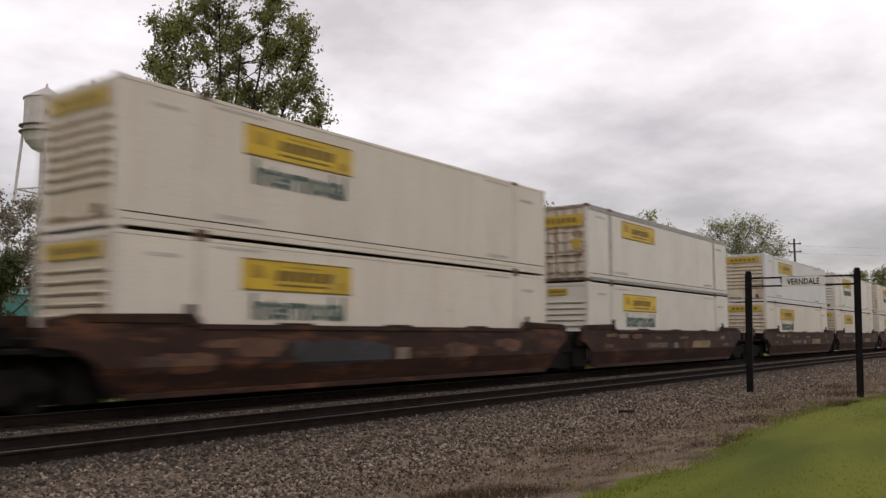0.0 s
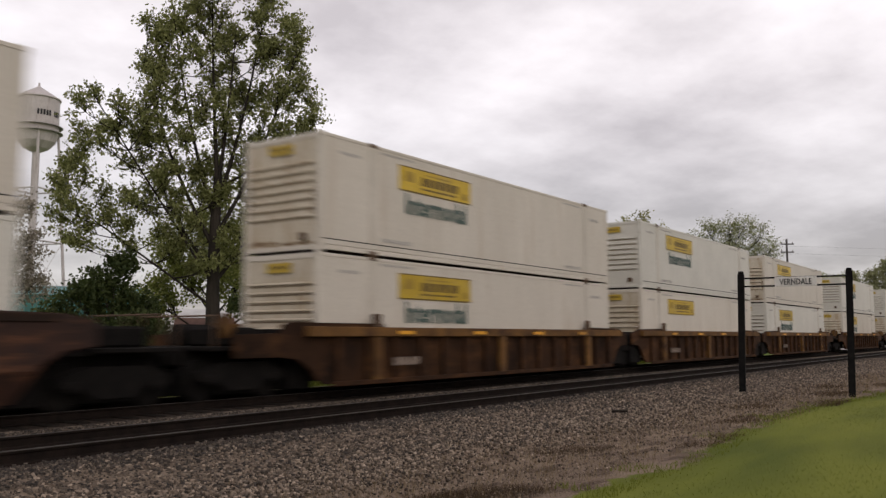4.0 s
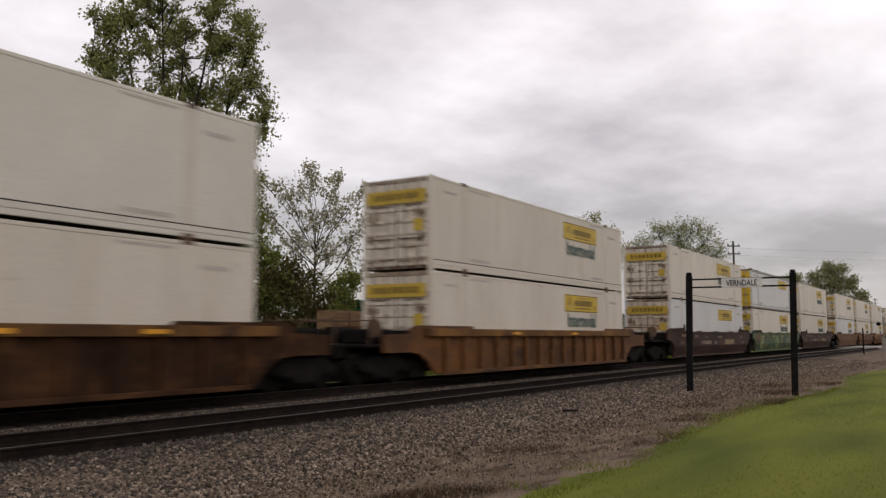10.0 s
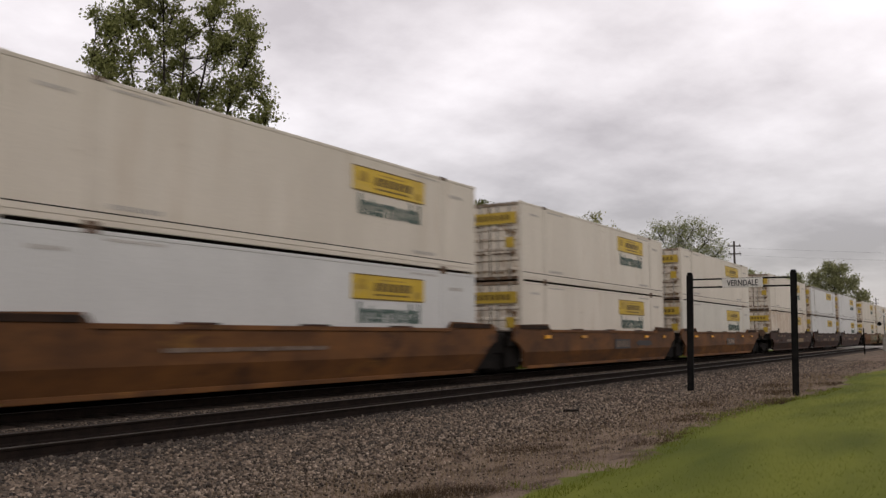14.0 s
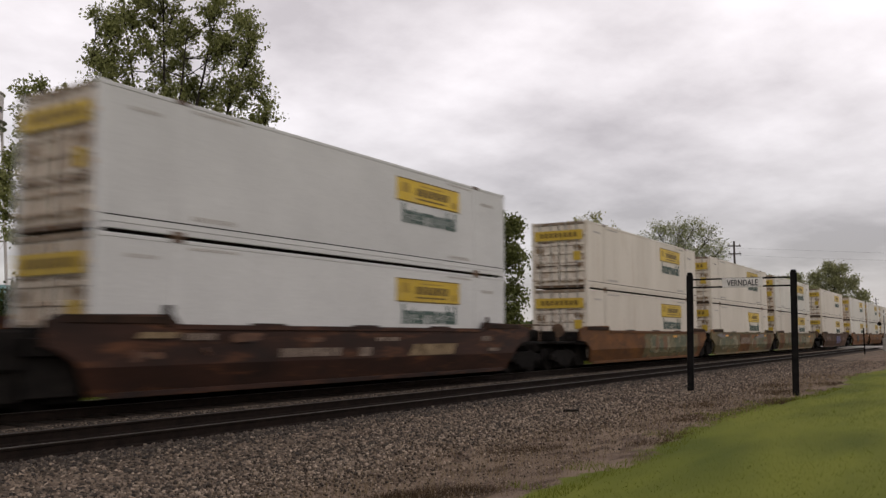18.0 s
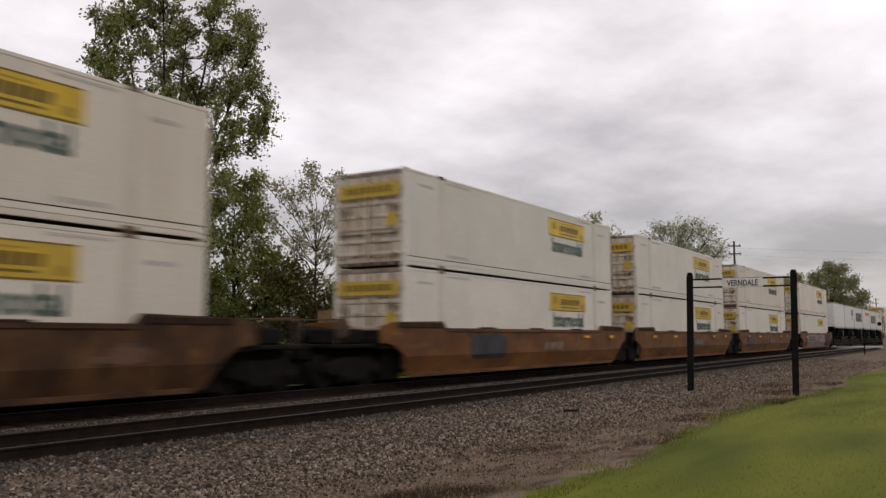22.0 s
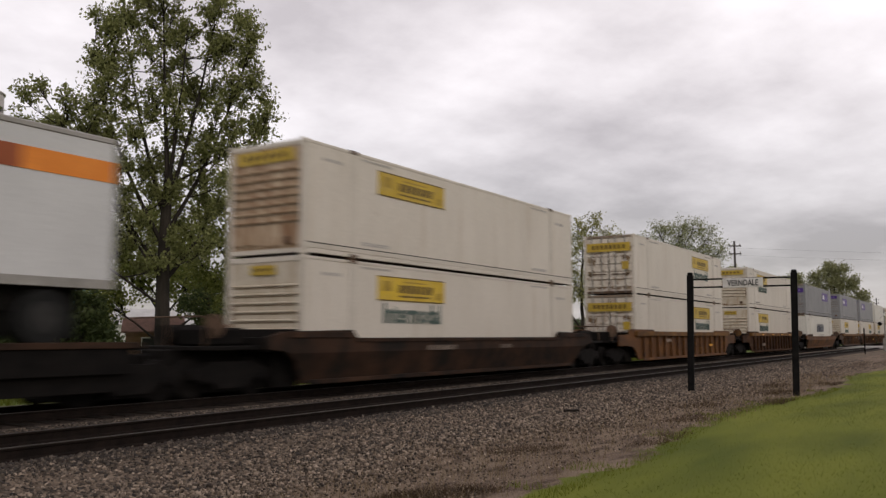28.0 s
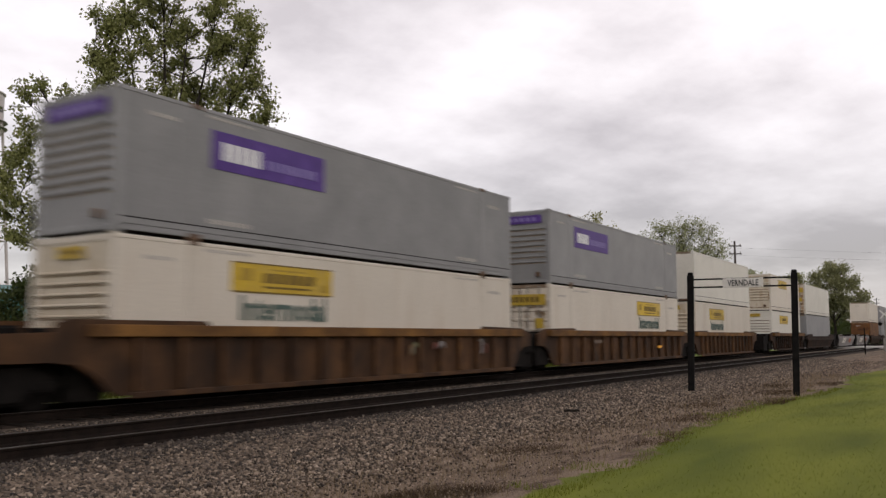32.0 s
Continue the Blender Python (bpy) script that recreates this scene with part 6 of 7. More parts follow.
            if k == 0:
                part("brake_wheel", "brake_wheel", lambda bm: [tube(bm, (-0.03, 0, 0), (0.03, 0, 0), 0.27, 0.27, 14), tube(bm, (0.0, 0, 0), (0.4, 0, 0), 0.04, 0.04, 6)], W_CHORD if kind == "chord" else RUST_DARK, root, at=(-2.5, 0.25, 1.55))
            truck(root, -2.0 if k == 0 else ln + 2.0)
        elif k == 0:
            truck(root, -1.63)
            # the two longer blocks are added filler that blackens the gap between units
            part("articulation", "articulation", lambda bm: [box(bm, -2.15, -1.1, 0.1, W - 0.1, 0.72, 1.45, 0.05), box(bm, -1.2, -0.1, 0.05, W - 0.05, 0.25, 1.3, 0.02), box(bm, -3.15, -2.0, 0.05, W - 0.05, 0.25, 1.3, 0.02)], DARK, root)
    # faded markings and patches of spray paint on the near side: across, height, width, tall, material
    for i, (px, pz, pw, ph, pm) in enumerate(patches):
        def fill(bm, pw=pw, ph=ph, pm=pm, px=px):
            rnd = random.Random(int(px * 100 + pw * 10))
            if pm in PANELS:
                z0, z1 = -ph / 2, ph / 2
                left = [(-pw / 2 + rnd.uniform(-0.12, 0.12), z0 + (z1 - z0) * k / 6) for k in range(7)]
                right = [(pw / 2 + rnd.uniform(-0.12, 0.12), z0 + (z1 - z0) * k / 6) for k in range(7)]
                plate(bm, right + left[::-1], -0.001, 0.003)
            elif pm in SPRAYS and pw < 0.9:
                # curved strokes of a spray can
                for k in range(3):
                    a0, sweep, r, w = rnd.uniform(-0.6, 3.6), rnd.choice((-1, 1)) * rnd.uniform(1.2, 2.6), ph * rnd.uniform(0.28, 0.48), rnd.uniform(0.035, 0.075)
                    cx = rnd.uniform(-0.3, 0.3) * pw
                    arc = [(a0 + sweep * j / 8, w * math.sin(0.3 + 2.5 * j / 8)) for j in range(9)]
                    ring = [(cx + (r + d) * math.cos(f) * 0.7, (r + d) * math.sin(f)) for f, d in arc] + [(cx + (r - d) * math.cos(f) * 0.7, (r - d) * math.sin(f)) for f, d in reversed(arc)]
                    plate(bm, ring, -0.032 - 0.0004 * k, 0.003)
            elif pm in SPRAYS:
                n = max(4, min(60, int(pw * ph * 8)))
                for k in range(n):
                    rw, rh = rnd.uniform(0.1, 0.3) * min(pw, 2.2), rnd.uniform(0.14, 0.5) * ph
                    cx, cz = rnd.uniform(-1, 1) * (pw / 2 - rw * 0.8), rnd.uniform(-1, 1) * (ph / 2 - rh)
                    if k == 0 and pm is not S_RUST:
                        cx, cz, rw, rh = 0, 0, pw * 0.46, ph * 0.48
                    ring = []
                    for a in range(11):
                        f = math.tau * a / 11
                        r = (abs(math.cos(f)) ** 4 + abs(math.sin(f)) ** 4) ** -0.25 * rnd.uniform(0.72, 1.0)
                        ring.append((cx + math.cos(f) * r * rw, max(-ph / 2, min(ph / 2, cz + math.sin(f) * r * rh))))
                    plate(bm, ring, -0.004 - 0.0004 * k, 0.003)
            elif pm is BLACK:
                plate(bm, [(-pw / 2, -ph / 2), (pw / 2, -ph / 2), (pw / 2, ph / 2), (-pw / 2, ph / 2)], -0.012, 0.004)
            elif pm is REFLECT or pw < 0.6:
                plate(bm, [(-pw / 2, -ph / 2), (pw / 2, -ph / 2), (pw / 2, ph / 2), (-pw / 2, ph / 2)], -0.024, 0.004)
            else:
                letter_blocks(bm, -pw / 2, pw / 2, -ph / 2, ph / 2, max(4, int(pw / max(ph, 0.12) / 0.9)), (0.7 if pm is GOLD_FADED else 0.12) * ph, 0.1 if pm is GOLD_FADED else 0.24, -0.021)
            if kind in FOLD and pz - ph / 2 < FOLD[kind]:
                fold_in(bm, FOLD[kind] - pz)
        pp = part("painted_patch", ("patch", px, pz, pw, ph, kind), fill, pm, root, at=(px, o - (0.054 if pz > 1.28 and kind == "smooth" else 0.005) - (0.075 if kind in ("ribbed", "chord") else 0), pz))
        tagged(pp, kind="stuff")
    moving(root, u, SIDE, 0.0)
    return root


PANELS = (G_GREEN, G_OLIVE, G_GREY, W_ORANGE, W_BROWN, W_DARK)
SPRAYS = (S_LIME, S_GREEN, S_OLIVE, S_GREY, S_BLUE, S_INK, S_RUST, S_RED)


def letters(x, z, w, h, m=FADED):
    return (x, z, w, h, m)


B_MARKS = (letters(1.3, 1.35, 0.9, 0.12, GOLD_FADED), letters(1.1, 0.95, 0.9, 0.26, S_RUST), letters(2.4, 1.32, 0.8, 0.14), letters(2.6, 1.0, 0.7, 0.14, S_RUST), letters(5.9, 0.95, 2.2, 0.2), letters(6.1, 1.25, 0.9, 0.14, S_RUST), letters(8.0, 0.93, 0.5, 0.22), letters(9.0, 1.25, 1.0, 0.1), letters(11.2, 0.95, 2.4, 0.32, GOLD_FADED), letters(14.4, 1.25, 0.6, 0.16), letters(14.9, 0.9, 0.7, 0.1), letters(3.7, 1.3, 1.6, 0.26, S_RUST))
O_MARKS = (letters(1.6, 1.3, 0.5, 0.12, REFLECT), letters(5.0, 1.3, 0.5, 0.1, REFLECT), letters(9.5, 0.98, 1.9, 0.42, BLACK), letters(9.5, 0.98, 1.6, 0.28), letters(12.6, 1.3, 0.5, 0.1, REFLECT), letters(15.3, 1.3, 0.4, 0.12, REFLECT))
Y_MARKS = (letters(3.0, 1.42, 0.6, 0.09, REFLECT), letters(6.5, 1.42, 0.6, 0.09, REFLECT), letters(10.0, 1.42, 0.6, 0.09, REFLECT), letters(13.2, 1.42, 0.6, 0.09, REFLECT), letters(3.0, 0.7, 1.1, 0.2))
R_MARKS = (letters(4.0, 1.1, 0.8, 0.14), letters(12.0, 0.8, 0.6, 0.12, REFLECT))

# place along the train, top box (end, lettering, paint), bottom box, car kind, car paint, first and last of its car, patches
TAGS = tuple((0.9 + 0.74 * i, 0.9 + 0.12 * math.sin(2.1 * i), 0.62 + 0.12 * (i % 3), 0.7 + 0.16 * (i % 2), (S_OLIVE, S_GREEN, S_LIME)[i % 3]) for i in range(20)) + tuple((x, 1.3, 0.3, 0.1, REFLECT) for x in (1.9, 5.6, 9.0, 12.4))
STACKS = [
    (-14.6, "nLG", CREAM, "nLG", CREAM, "smooth", W_BROWN, 0, 1, B_MARKS),
    (8.87, "NLG", CREAM, "NLG", CREAM, "smooth", W_BROWN, 1, 0, ((3.2, 1.1, 2.4, 0.5, S_RUST), (6.0, 0.95, 3.4, 0.7, S_INK), (8.2, 0.9, 0.5, 0.3, FADED), (10.8, 0.9, 1.8, 0.6, S_RUST), (13.4, 1.05, 1.8, 0.5, S_RUST), (1.4, 0.8, 1.8, 0.5, S_RUST))),
    (28.20, "dLRf", COOL, "nLG", COOL, "smooth", W_BROWN, 0, 1, B_MARKS),
    (51.60, "NLGD", BLUISH, "NLG", CREAM, "smooth", W_BROWN, 1, 0, B_MARKS),
    (71.00, "nLG", COOL, "NL", CREAM, "smooth", W_BROWN, 0, 0, B_MARKS),
    (90.35, "nLG", CREAM, "nLG", COOL, "smooth", W_BROWN, 0, 1, B_MARKS),
    (113.55, "nLG", CREAM, "nLG", CREAM, "chord", W_CHORD, 1, 0, Y_MARKS),
    (132.95, "nLG", COOL, "nL", CREAM, "chord", W_CHORD, 0, 0, Y_MARKS),
    (152.35, "nLG", CREAM, "nLG", COOL, "chord", W_CHORD, 0, 1, Y_MARKS),
    (175.80, "nLG", COOL, "nLG", CREAM, "chord", W_CHORD, 1, 1, Y_MARKS[1:4]),
    (199.10, "nLG", COOL, "nLG", CREAM, "chord", W_CHORD, 1, 1, Y_MARKS[1:4]),
    (222.35, "NL", COOL, "NLG", CREAM, "chord", W_CHORD, 1, 1, Y_MARKS[1:4]),
    (245.72, "NLG", COOL, "NLG", CREAM, "chord", W_CHORD, 1, 1, Y_MARKS[1:4]),
    (269.15, "dLG", CREAM, "dLG", CREAM, "ribbed", W_ORANGE, 1, 1, ((5.0, 1.42, 0.5, 0.09, REFLECT), (10.0, 1.42, 0.5, 0.09, REFLECT))),
    (292.55, "dLG", CREAM, "dL", BLUISH, "smooth", W_BROWN, 1, 0, B_MARKS),
    (311.94, "YLR", BLUISH, "dLG", CREAM, "smooth", G_GREEN, 0, 0, ((0.6, 1.1, 2.0, 0.8, S_RUST), (15.3, 1.1, 1.6, 0.8, S_RUST), (7.8, 0.88, 14.6, 1.05, S_GREEN), *TAGS)),
    (331.34, "dLG", CREAM, "dLG", CREAM, "smooth", W_BROWN, 0, 1, B_MARKS),
    (354.78, "dLG", CREAM, "dLG", BLUISH, "smooth", W_ORANGE, 1, 0, ((6.0, 1.05, 5.0, 0.09, FADED),)),
    (374.20, "dLG", CREAM, "dLG", CREAM, "smooth", W_ORANGE, 0, 0, O_MARKS + ((12.4, 1.0, 2.4, 0.3, S_INK),)),
    (393.66, "dL", CREAM, "dLG", COOL, "smooth", W_ORANGE, 0, 1, O_MARKS),
    (417.10, "dLG", CREAM, "dL", RUSTY_CREAM, "smooth", W_BROWN, 1, 0, B_MARKS),
    (436.48, "dLR", BLUISH, "dL", BLUISH, "smooth", W_BROWN, 0, 0, B_MARKS),
    (455.95, "dLG", BLUISH, "dLG", BLUISH, "smooth", W_BROWN, 0, 1, B_MARKS),
    (479.45, "dLG", CREAM, "dLG", CREAM, "smooth", W_ORANGE, 1, 0, ((10.9, 0.87, 9.0, 1.14, G_OLIVE), (11.0, 0.9, 8.0, 1.0, S_OLIVE), (8.6, 0.95, 1.0, 0.26, FADED), (11.0, 1.3, 0.5, 0.1, REFLECT))),
    (498.85, "dLG", CREAM, "dLG", CREAM, "smooth", G_OLIVE, 0, 0, ((7.5, 0.87, 3.0, 1.14, W_ORANGE), (15.3, 0.87, 1.3, 1.14, W_ORANGE), (7.6, 1.02, 2.5, 0.4, FADED), (11.8, 0.9, 5.2, 0.9, S_OLIVE), (3.0, 0.9, 5.0, 0.9, S_OLIVE), (12.0, 1.32, 3.4, 0.3, S_GREY), (1.6, 1.36, 3.0, 0.26, S_GREY), (2.4, 1.34, 0.6, 0.1, REFLECT), (11.0, 1.36, 0.5, 0.1, REFLECT), (13.6, 1.34, 0.5, 0.1, REFLECT))),
    (518.25, "dLG", COOL, "dLG", CREAM, "smooth", G_OLIVE, 0, 1, ((1.0, 0.87, 1.6, 1.14, W_ORANGE), (8.0, 0.9, 12.0, 0.9, S_OLIVE), (4.0, 1.0, 2.0, 0.3, FADED), (12.5, 0.95, 1.8, 0.26, S_GREY), (13.9, 1.25, 0.5, 0.14, REFLECT))),
    (541.73, "dLG", CREAM, "dLG", CREAM, "smooth", W_TAN, 1, 1, ((2.4, 1.1, 3.0, 0.5, S_RUST), (9.8, 0.9, 3.0, 0.9, S_BLUE), (14.0, 1.0, 1.5, 0.5, S_RUST))),
    (565.20, "dLG", COOL, "dLG", COOL, "smooth", W_ORANGE, 1, 0, ((4.6, 1.0, 2.6, 0.9, S_INK),) + O_MARKS[3:]),
    (584.70, "dLG", COOL, "dLG", COOL, "smooth", W_ORANGE, 0, 0, O_MARKS),
    (604.97, "dLG", CREAM, "dLG", COOL, "smooth", W_ORANGE, 0, 1, ((2.4, 0.95, 2.6, 0.9, S_INK),) + O_MARKS),
    (628.40, "dLG", CREAM, "dL", COOL, "smooth", W_ORANGE, 1, 1, ((7.2, 0.87, 10.2, 1.14, G_GREY), (10.6, 0.85, 3.4, 0.8, S_GREY), (14.2, 0.87, 3.4, 1.14, W_BROWN), (4.4, 1.05, 3.3, 0.42, BLACK), (4.4, 1.05, 2.9, 0.24, FADED), (9.6, 1.1, 2.2, 0.4, S_RED), (7.4, 0.8, 1.0, 0.3, S_RED), (1.9, 1.22, 0.6, 0.1, REFLECT))),
    (709.60, "NLX", CREAM, "nLG", CREAM, "low", W_DARK, 1, 1, ((6.0, 1.0, 1.6, 0.14, FADED), (10.0, 1.0, 0.8, 0.12, FADED))),
    (733.10, "dLG", CREAM, "dLG", CREAM, "ribbed", W_ORANGE, 1, 1, R_MARKS),
    (756.55, "NLG", CREAM, "nLG", CREAM, "chord", W_CHORD, 1, 1, Y_MARKS),
    (780.00, "dP", GREY, "pS", COOL, "low", W_ORANGE, 1, 1, ()),
    (803.42, "nP", GREY, "nLG", CREAM, "ribbed", W_TAN, 1, 0, ((11.0, 0.9, 0.8, 0.6, S_GREY), (9.6, 0.9, 0.6, 0.5, S_OLIVE), (13.6, 0.95, 0.7, 0.6, S_GREY))),
    (822.75, "nP", GREY, "dLG", CREAM, "ribbed", W_TAN, 0, 0, R_MARKS),
]
for u, top, tp, bot, bp_, kind, wp, fi, la, pat in STACKS:
    for spec, paint, z in ((bot, bp_, LOW), (top, tp, HIGH)):
        end, code = spec[0], spec[1:]
        if "P" in code:
            lab = "grey freight container with a purple logo panel"
        elif "S" in code:
            lab = "white freight container with large navy lettering"
        else:
            lab = ("rust-stained" if paint is RUSTY_CREAM else "clean white" if paint in (COOL, BLUISH) else "cream-white") + " freight container, yellow logo panel"
        if end == "Y":
            lab = "white freight container with bright yellow doors"
        lab += ", stacked on top" if z == HIGH else ", in a well car"
        container(u, z, end, code, paint, lab)
    wl_ = {W_BROWN: "dark mineral-brown", W_ORANGE: "rusty orange-brown", W_DARK: "soot-dark brown", W_TAN: "weathered tan", W_CHORD: "ochre-railed dark", G_OLIVE: "olive spray-painted", G_GREEN: "green graffiti-covered"}[wp]
    well_car(u, kind, wp, wl_ + (" smooth-sided" if kind in ("smooth", "low") else " ribbed") + " well car carrying two containers", bool(fi), bool(la), patches=pat)

# shorter boxes and low loads near the tail
L40, L45 = 12.19, 13.72
for u, ln, top, tp, bot, bp_, kind, wp in ((842.2, L45, "p", COOL, "nLG", CREAM, "ribbed", W_TAN), (863.4, L40, "nL", CREAM, "nL", COOL, "ribbed", W_DARK), (878.9, 14.63, "d", COOL, "p", GREY, "low", W_DARK),
                                           (933.0, L40, "p", CREAM, "p", W_ORANGE, "low", W_DARK), (949.5, L40, "p", GREY, "p", GREY, "low", W_DARK), (966.0, L40, "p", COOL, "p", CREAM, "low", W_DARK)):
    shade = {GREY: "grey", W_ORANGE: "orange-brown"}
    container(u, LOW, bot[0], bot[1:], bp_, "short " + shade.get(bp_, "white") + " freight container, in a well car", ln)
    container(u, HIGH, top[0], top[1:], tp, "short " + shade.get(tp, "white") + " freight container, stacked on top", ln)
    well_car(u, kind, wp, "dark short well car carrying two containers", False, False, ln)
for u in (899.5, 916.0):
    well_car(u, "low", S_GREY, "pale grey empty short well car with spray paint", False, False, L40, ((3.5, 0.8, 2.6, 0.6, COOL), (8.5, 0.8, 2.0, 0.5, RED_BOX)))


# ---------------------------------------------------------------- highway trailers on spine cars
def word_shapes(bm, x0, x1, z0, z1):
    """Seven heavy plain blocks and wedges of uneven width, no letters."""
    x = x0
    for w, foot, head in ((0.86, 0, 0), (0.8, 0.06, 0.06), (0.9, 0, 0.28), (0.84, 0, 0.05), (1.1, 0.2, 0), (0.9, 0, 0.28), (0.8, 0.26, 0)):
        plate(bm, [(x + foot, z0), (x + w - foot, z0), (x + w - head, z1), (x + head, z1)], 0.011, 0.017)
        x += w + (x1 - x0 - 6.2) / 6


def trailer(u, code, label):
    root = tagged(new("highway_trailer"), label, "trailer", "trailers on the train")
    ln, z0, z1 = 8.53, 2.2, 5.08

    def shell(bm):
        r = 0.07
        pts = [(r, 0.02), (ln - 0.02, 0.02), (ln - 0.02, W - 0.02), (r, W - 0.02), (0.035, W - 0.035), (0.02, W - r), (0.02, r), (0.035, 0.035)]
        a = [bm.verts.new((x, y, z0 + 0.16)) for x, y in pts]
        b = [bm.verts.new((x, y, z1 - 0.12)) for x, y in pts]
        bm.faces.new(a)
        bm.faces.new(b[::-1])
        for i in range(8):
            j = (i + 1) % 8
            bm.faces.new((a[j], a[i], b[i], b[j]))

    part("shell", "trailer_shell", shell, BLUISH, root)
    part("roof", "trailer_roof", lambda bm: box(bm, 0.06, ln - 0.02, 0.0, W, z1 - 0.13, z1, 0.03), RAIL_GREY, root, "dull grey roof rail and roof")
    for y in (0.0, W - 0.06):
        part("bottom_rail", "trailer_rail", lambda bm: box(bm, 0.25, ln, 0, 0.06, z0, z0 + 0.18, 0.01), RAIL_GREY, root, at=(0, y, 0))
    part("floor_frame", "trailer_floor", lambda bm: box(bm, 0.1, ln - 0.05, 0.07, W - 0.07, z0 + 0.02, z0 + 0.158), DARK, root)
    for y in (0.02, W - 0.14):
        part("rear_post", "trailer_post", lambda bm: box(bm, ln - 0.06, ln + 0.02, 0, 0.12, z0, z1, 0.01), RAIL_GREY, root, at=(0, y, 0))
    for y in (0.45, W - 0.45):
        part("landing_leg", "landing_leg", lambda bm: [box(bm, 2.15, 2.3, -0.07, 0.07, 1.2, z0 + 0.05), box(bm, 2.1, 2.35, -0.12, 0.12, 1.14, 1.2)], DARK, root, at=(0, y, 0))
    part("axle", "trailer_axle", lambda bm: [tube(bm, (7.2, 0.2, 1.66), (7.2, W - 0.2, 1.66), 0.07, 0.07, 8), box(bm, 6.4, 8.0, 0.7, 0.85, 1.75, z0 + 0.03), box(bm, 6.4, 8.0, W - 0.85, W - 0.7, 1.75, z0 + 0.03)], DARK, root)
    for y, s in ((0.06, 1), (W - 0.06, -1)):
        wh = part("wheel", ("trailer_wheel", s), lambda bm, s=s: [tube(bm, (0, 0, 0), (0, s * 0.26, 0), 0.5, 0.5, 20), tube(bm, (0, s * 0.32, 0), (0, s * 0.56, 0), 0.5, 0.5, 20)], TYRE, root, at=(7.2, y, 1.66))
        part("rim", ("trailer_rim", s), lambda bm, s=s: tube(bm, (0, -0.012 * s, 0), (0, s * 0.02, 0), 0.29, 0.26, 16), ALU, wh, "dull aluminium rim")
    part("suspension", "trailer_bogie", lambda bm: [box(bm, 5.9, 8.0, 0.35, W - 0.35, 1.75, z0 + 0.03, 0.03), box(bm, 6.1, 6.7, 0.5, W - 0.5, 1.3, 1.78, 0.03)], DARK, root)
    part("leg_brace", "leg_brace", lambda bm: [tube(bm, (2.2, y, 1.4), (3.4, y, z0 + 0.05), 0.035, 0.035, 6) for y in (0.45, W - 0.45)] + [box(bm, 2.17, 2.27, 0.45, W - 0.45, 1.55, 1.63)], DARK, root)
    for y in (0.35, W - 0.75):
        part("mud_flap", "mud_flap", lambda bm: box(bm, 7.95, 7.97, 0, 0.5, 1.3, z0), BLACK, root, at=(0, y, 0))
    if "F" in code:
        part("sign_panel", "trailer_sign", lambda bm: box(bm, 0.008, 0.02, 0.72, 1.88, 3.72, 4.28), REFLECT, root, "orange-yellow front sign")
        part("lettering", "trailer_sign_bars", lambda bm: [box(bm, 0.003, 0.008, 0.84 + 0.165 * i, 0.95 + 0.165 * i, 3.86, 4.16) for i in range(6)], RED_BOX, root)
        part("hose_box", "hose_box", lambda bm: [box(bm, -0.04, 0.03, 0.7, 1.0, 2.5, 2.75, 0.01), tube(bm, (-0.02, 0.9, 2.6), (-0.02, 0.75, 3.0), 0.03, 0.03, 6)], DARK, root)
        part("marker_lamp", "marker_lamp", lambda bm: box(bm, 0.4, 0.9, 0.005, 0.022, 3.35, 3.41), RED_BOX, root)
    if "B" in code:
        part("logo", "block_word", lambda bm: word_shapes(bm, 1.4, 8.0, 3.2, 4.35), BLACK, root, "seven large black block shapes of a logo")
    if "V" in code:
        part("logo", "blue_word", lambda bm: letter_blocks(bm, 5.9, 7.6, 3.9, 4.6, 3, 0.12, 0.15, 0.014), BLUE, root, "blue block shapes of a logo")
        part("logo", "orange_wedge", lambda bm: plate(bm, [(5.9, 3.55), (7.5, 3.75), (7.3, 3.5), (6.0, 3.25)], 0.01, 0.018), ORANGE, root, "orange wedge of a logo")
    if "O" in code:
        part("stripe", "orange_stripe", lambda bm: box(bm, 3.0, ln - 0.07, 0.008, 0.021, 4.22, 4.62), ORANGE, root, "bright orange stripe")
        part("stripe_panel", "stripe_box", lambda bm: box(bm, 5.3, 6.6, 0.004, 0.008, 4.22, 4.62), RED_BOX, root)
    moving(root, u, SIDE, 0.0)


for i, (code, lab) in enumerate((("F", "white short highway trailer with an orange-yellow front sign"), ("V", "white short highway trailer with a blue and orange logo"), ("B", "white short highway trailer with large black block lettering"),
                                 ("O", "white short highway trailer with an orange stripe"), ("B", "white short highway trailer with large black block lettering"), ("O", "white short highway trailer with an orange stripe"))):
    trailer(649.7 + 9.22 * i, code, lab)


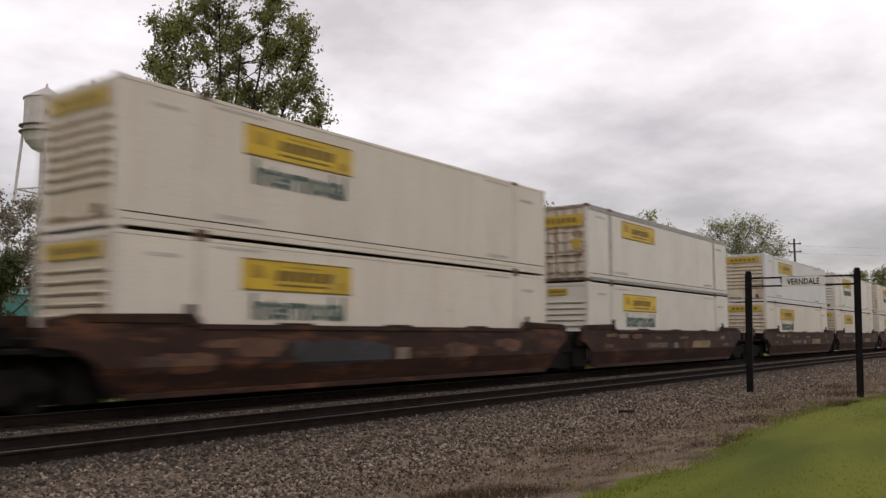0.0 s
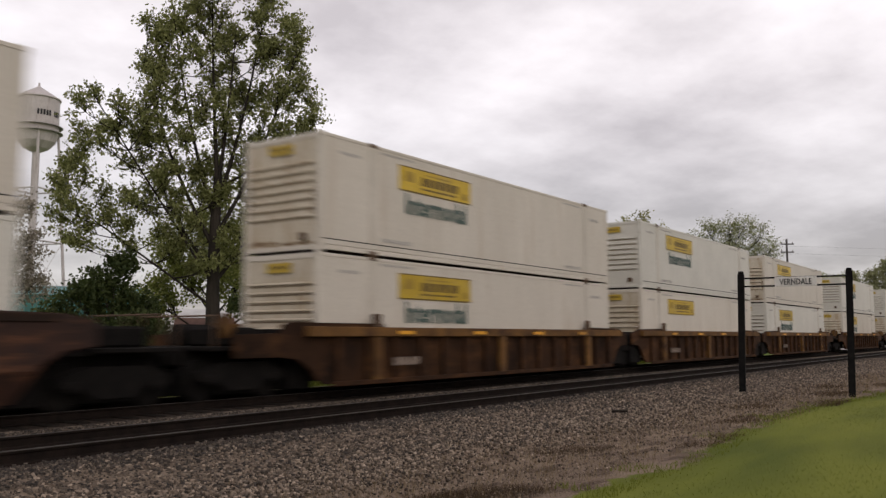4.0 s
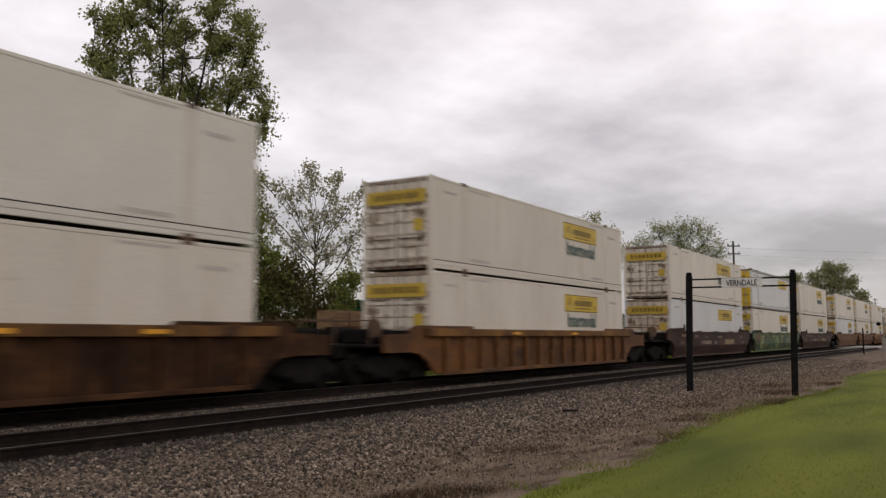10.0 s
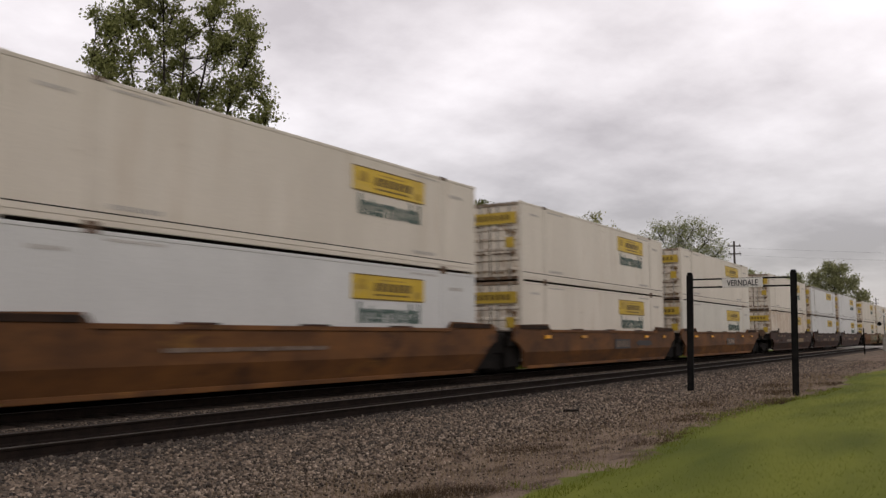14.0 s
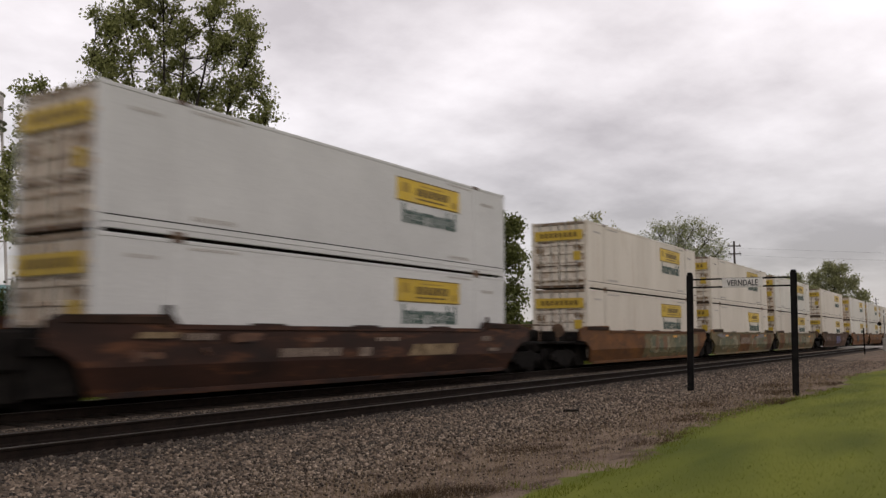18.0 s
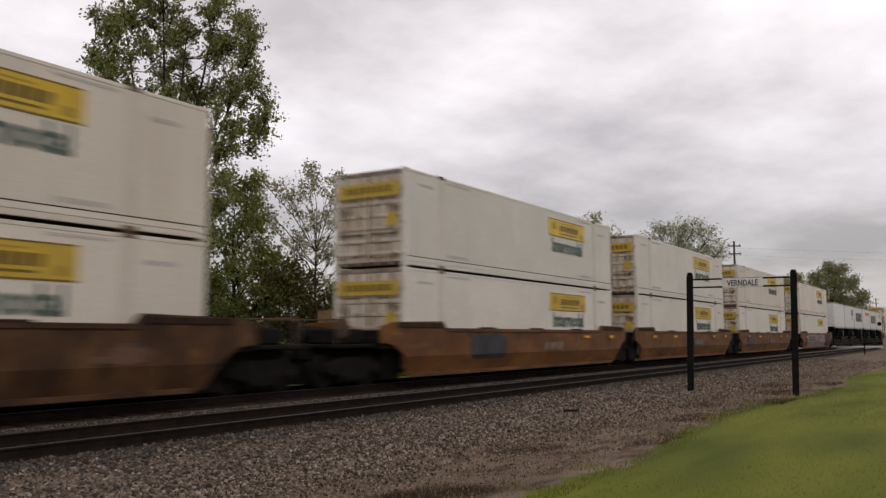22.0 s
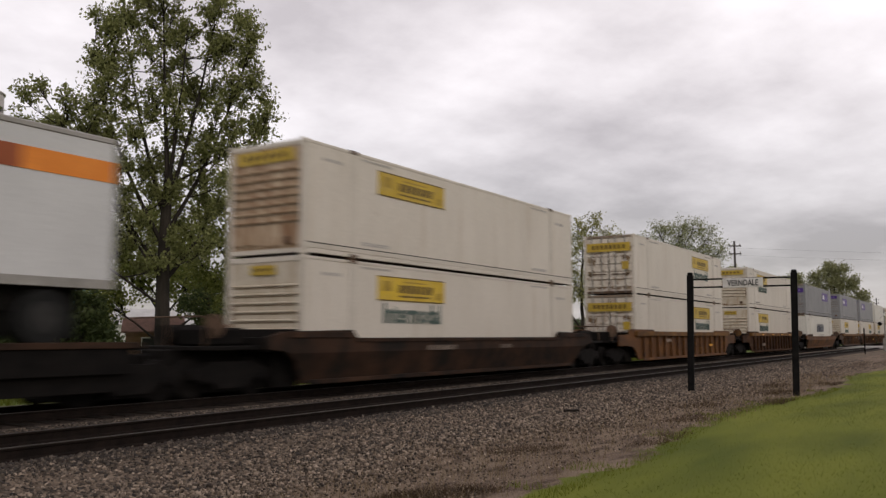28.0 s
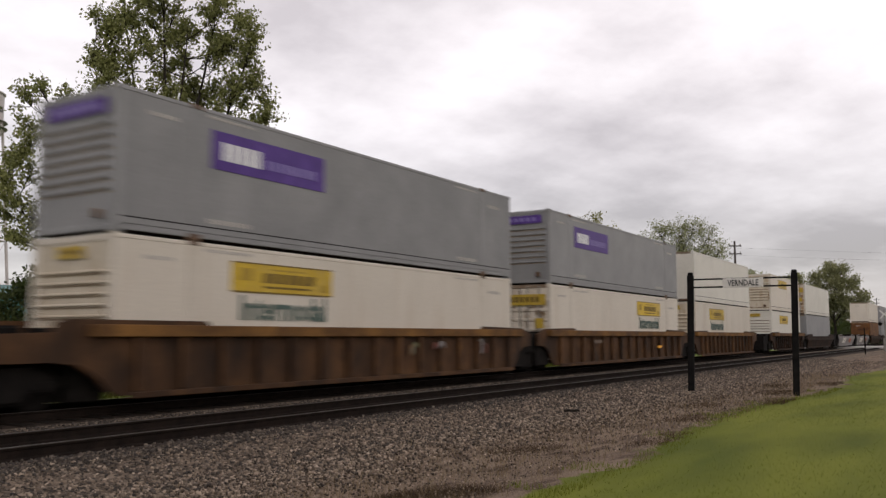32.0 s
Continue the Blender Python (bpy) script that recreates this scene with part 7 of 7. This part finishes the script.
def spine_car(u, ln, first, last):
    root = tagged(new("spine_car"), "black skeleton flat car carrying highway trailers", "flat car", "spine cars of the train")
    c = W / 2
    part("spine", ("spine", ln), lambda bm: box(bm, 0, ln, c - 0.42, c + 0.42, 0.55, 1.12, 0.03), DARK, root)
    for y0 in (0.0, W - 0.75):
        for k in range(2):
            x0 = (ln / 2) * k + ln * 0.5 * 0.62
            part("wheel_deck", ("wheel_deck", ln), lambda bm: box(bm, 0, ln * 0.17, 0, 0.75, 1.08, 1.155, 0.01), DARK, root, at=(x0, y0, 0))
            for x in (0.2, ln * 0.12):
                part("deck_arm", "deck_arm", lambda bm: box(bm, 0, 0.12, 0.0, c, 0.9, 1.08), DARK, root, at=(x0 + x, 0 if y0 == 0 else c, 0))
    for k in range(2):
        part("landing_deck", ("landing_deck", ln), lambda bm: box(bm, 0, 1.0, 0.2, W - 0.2, 1.06, 1.138), DARK, root, at=(ln / 2 * k + 1.55, 0, 0))
        part("hitch", "hitch", lambda bm: [plate(bm, [(-0.5, 1.12), (0.5, 1.12), (0.12, 2.2), (-0.12, 2.2)], c - 0.25, c + 0.25)], DARK, root, at=(ln / 2 * k + 0.9, 0, 0))
    part("side_sill", ("spine_sill", ln), lambda bm: box(bm, 0.9, ln - 0.9, 0.12, 0.2, 0.28, 1.0, 0.01), DARK, root)
    for k in range(2):
        x0 = ln / 2 * k + ln * 0.3
        edge = part("deck_edge", ("spine_edge", ln), lambda bm: box(bm, 0, ln * 0.25, -0.09, 0.02, 1.1, 1.22, 0.01), W_DARK, root, "grimy rust-brown deck edge", (min(x0, ln - 0.4 - ln * 0.25), 0, 0))
        part("deck_web", ("deck_web", ln), lambda bm: box(bm, 0.2, ln * 0.25 - 0.2, -0.04, 0.02, 0.62, 1.1, 0.01), DARK, edge)
    truck(root, -0.35 if not first else 0.2)
    if last:
        truck(root, ln - 0.4)
    moving(root, u, SIDE, 0.0)


spine_car(648.6, 18.6, True, False)
spine_car(667.5, 18.2, False, False)
spine_car(686.0, 19.4, False, True)


def motions():
    """The whole train rolls past at an even speed."""
    for ob, u, y, z in MOVING:
        walk(ob, [(t, pose(u - SPEED * t, y, z)) for t in (-2.0, -1.0, 11.0, 22.0, 33.0, 34.0)])


motions()
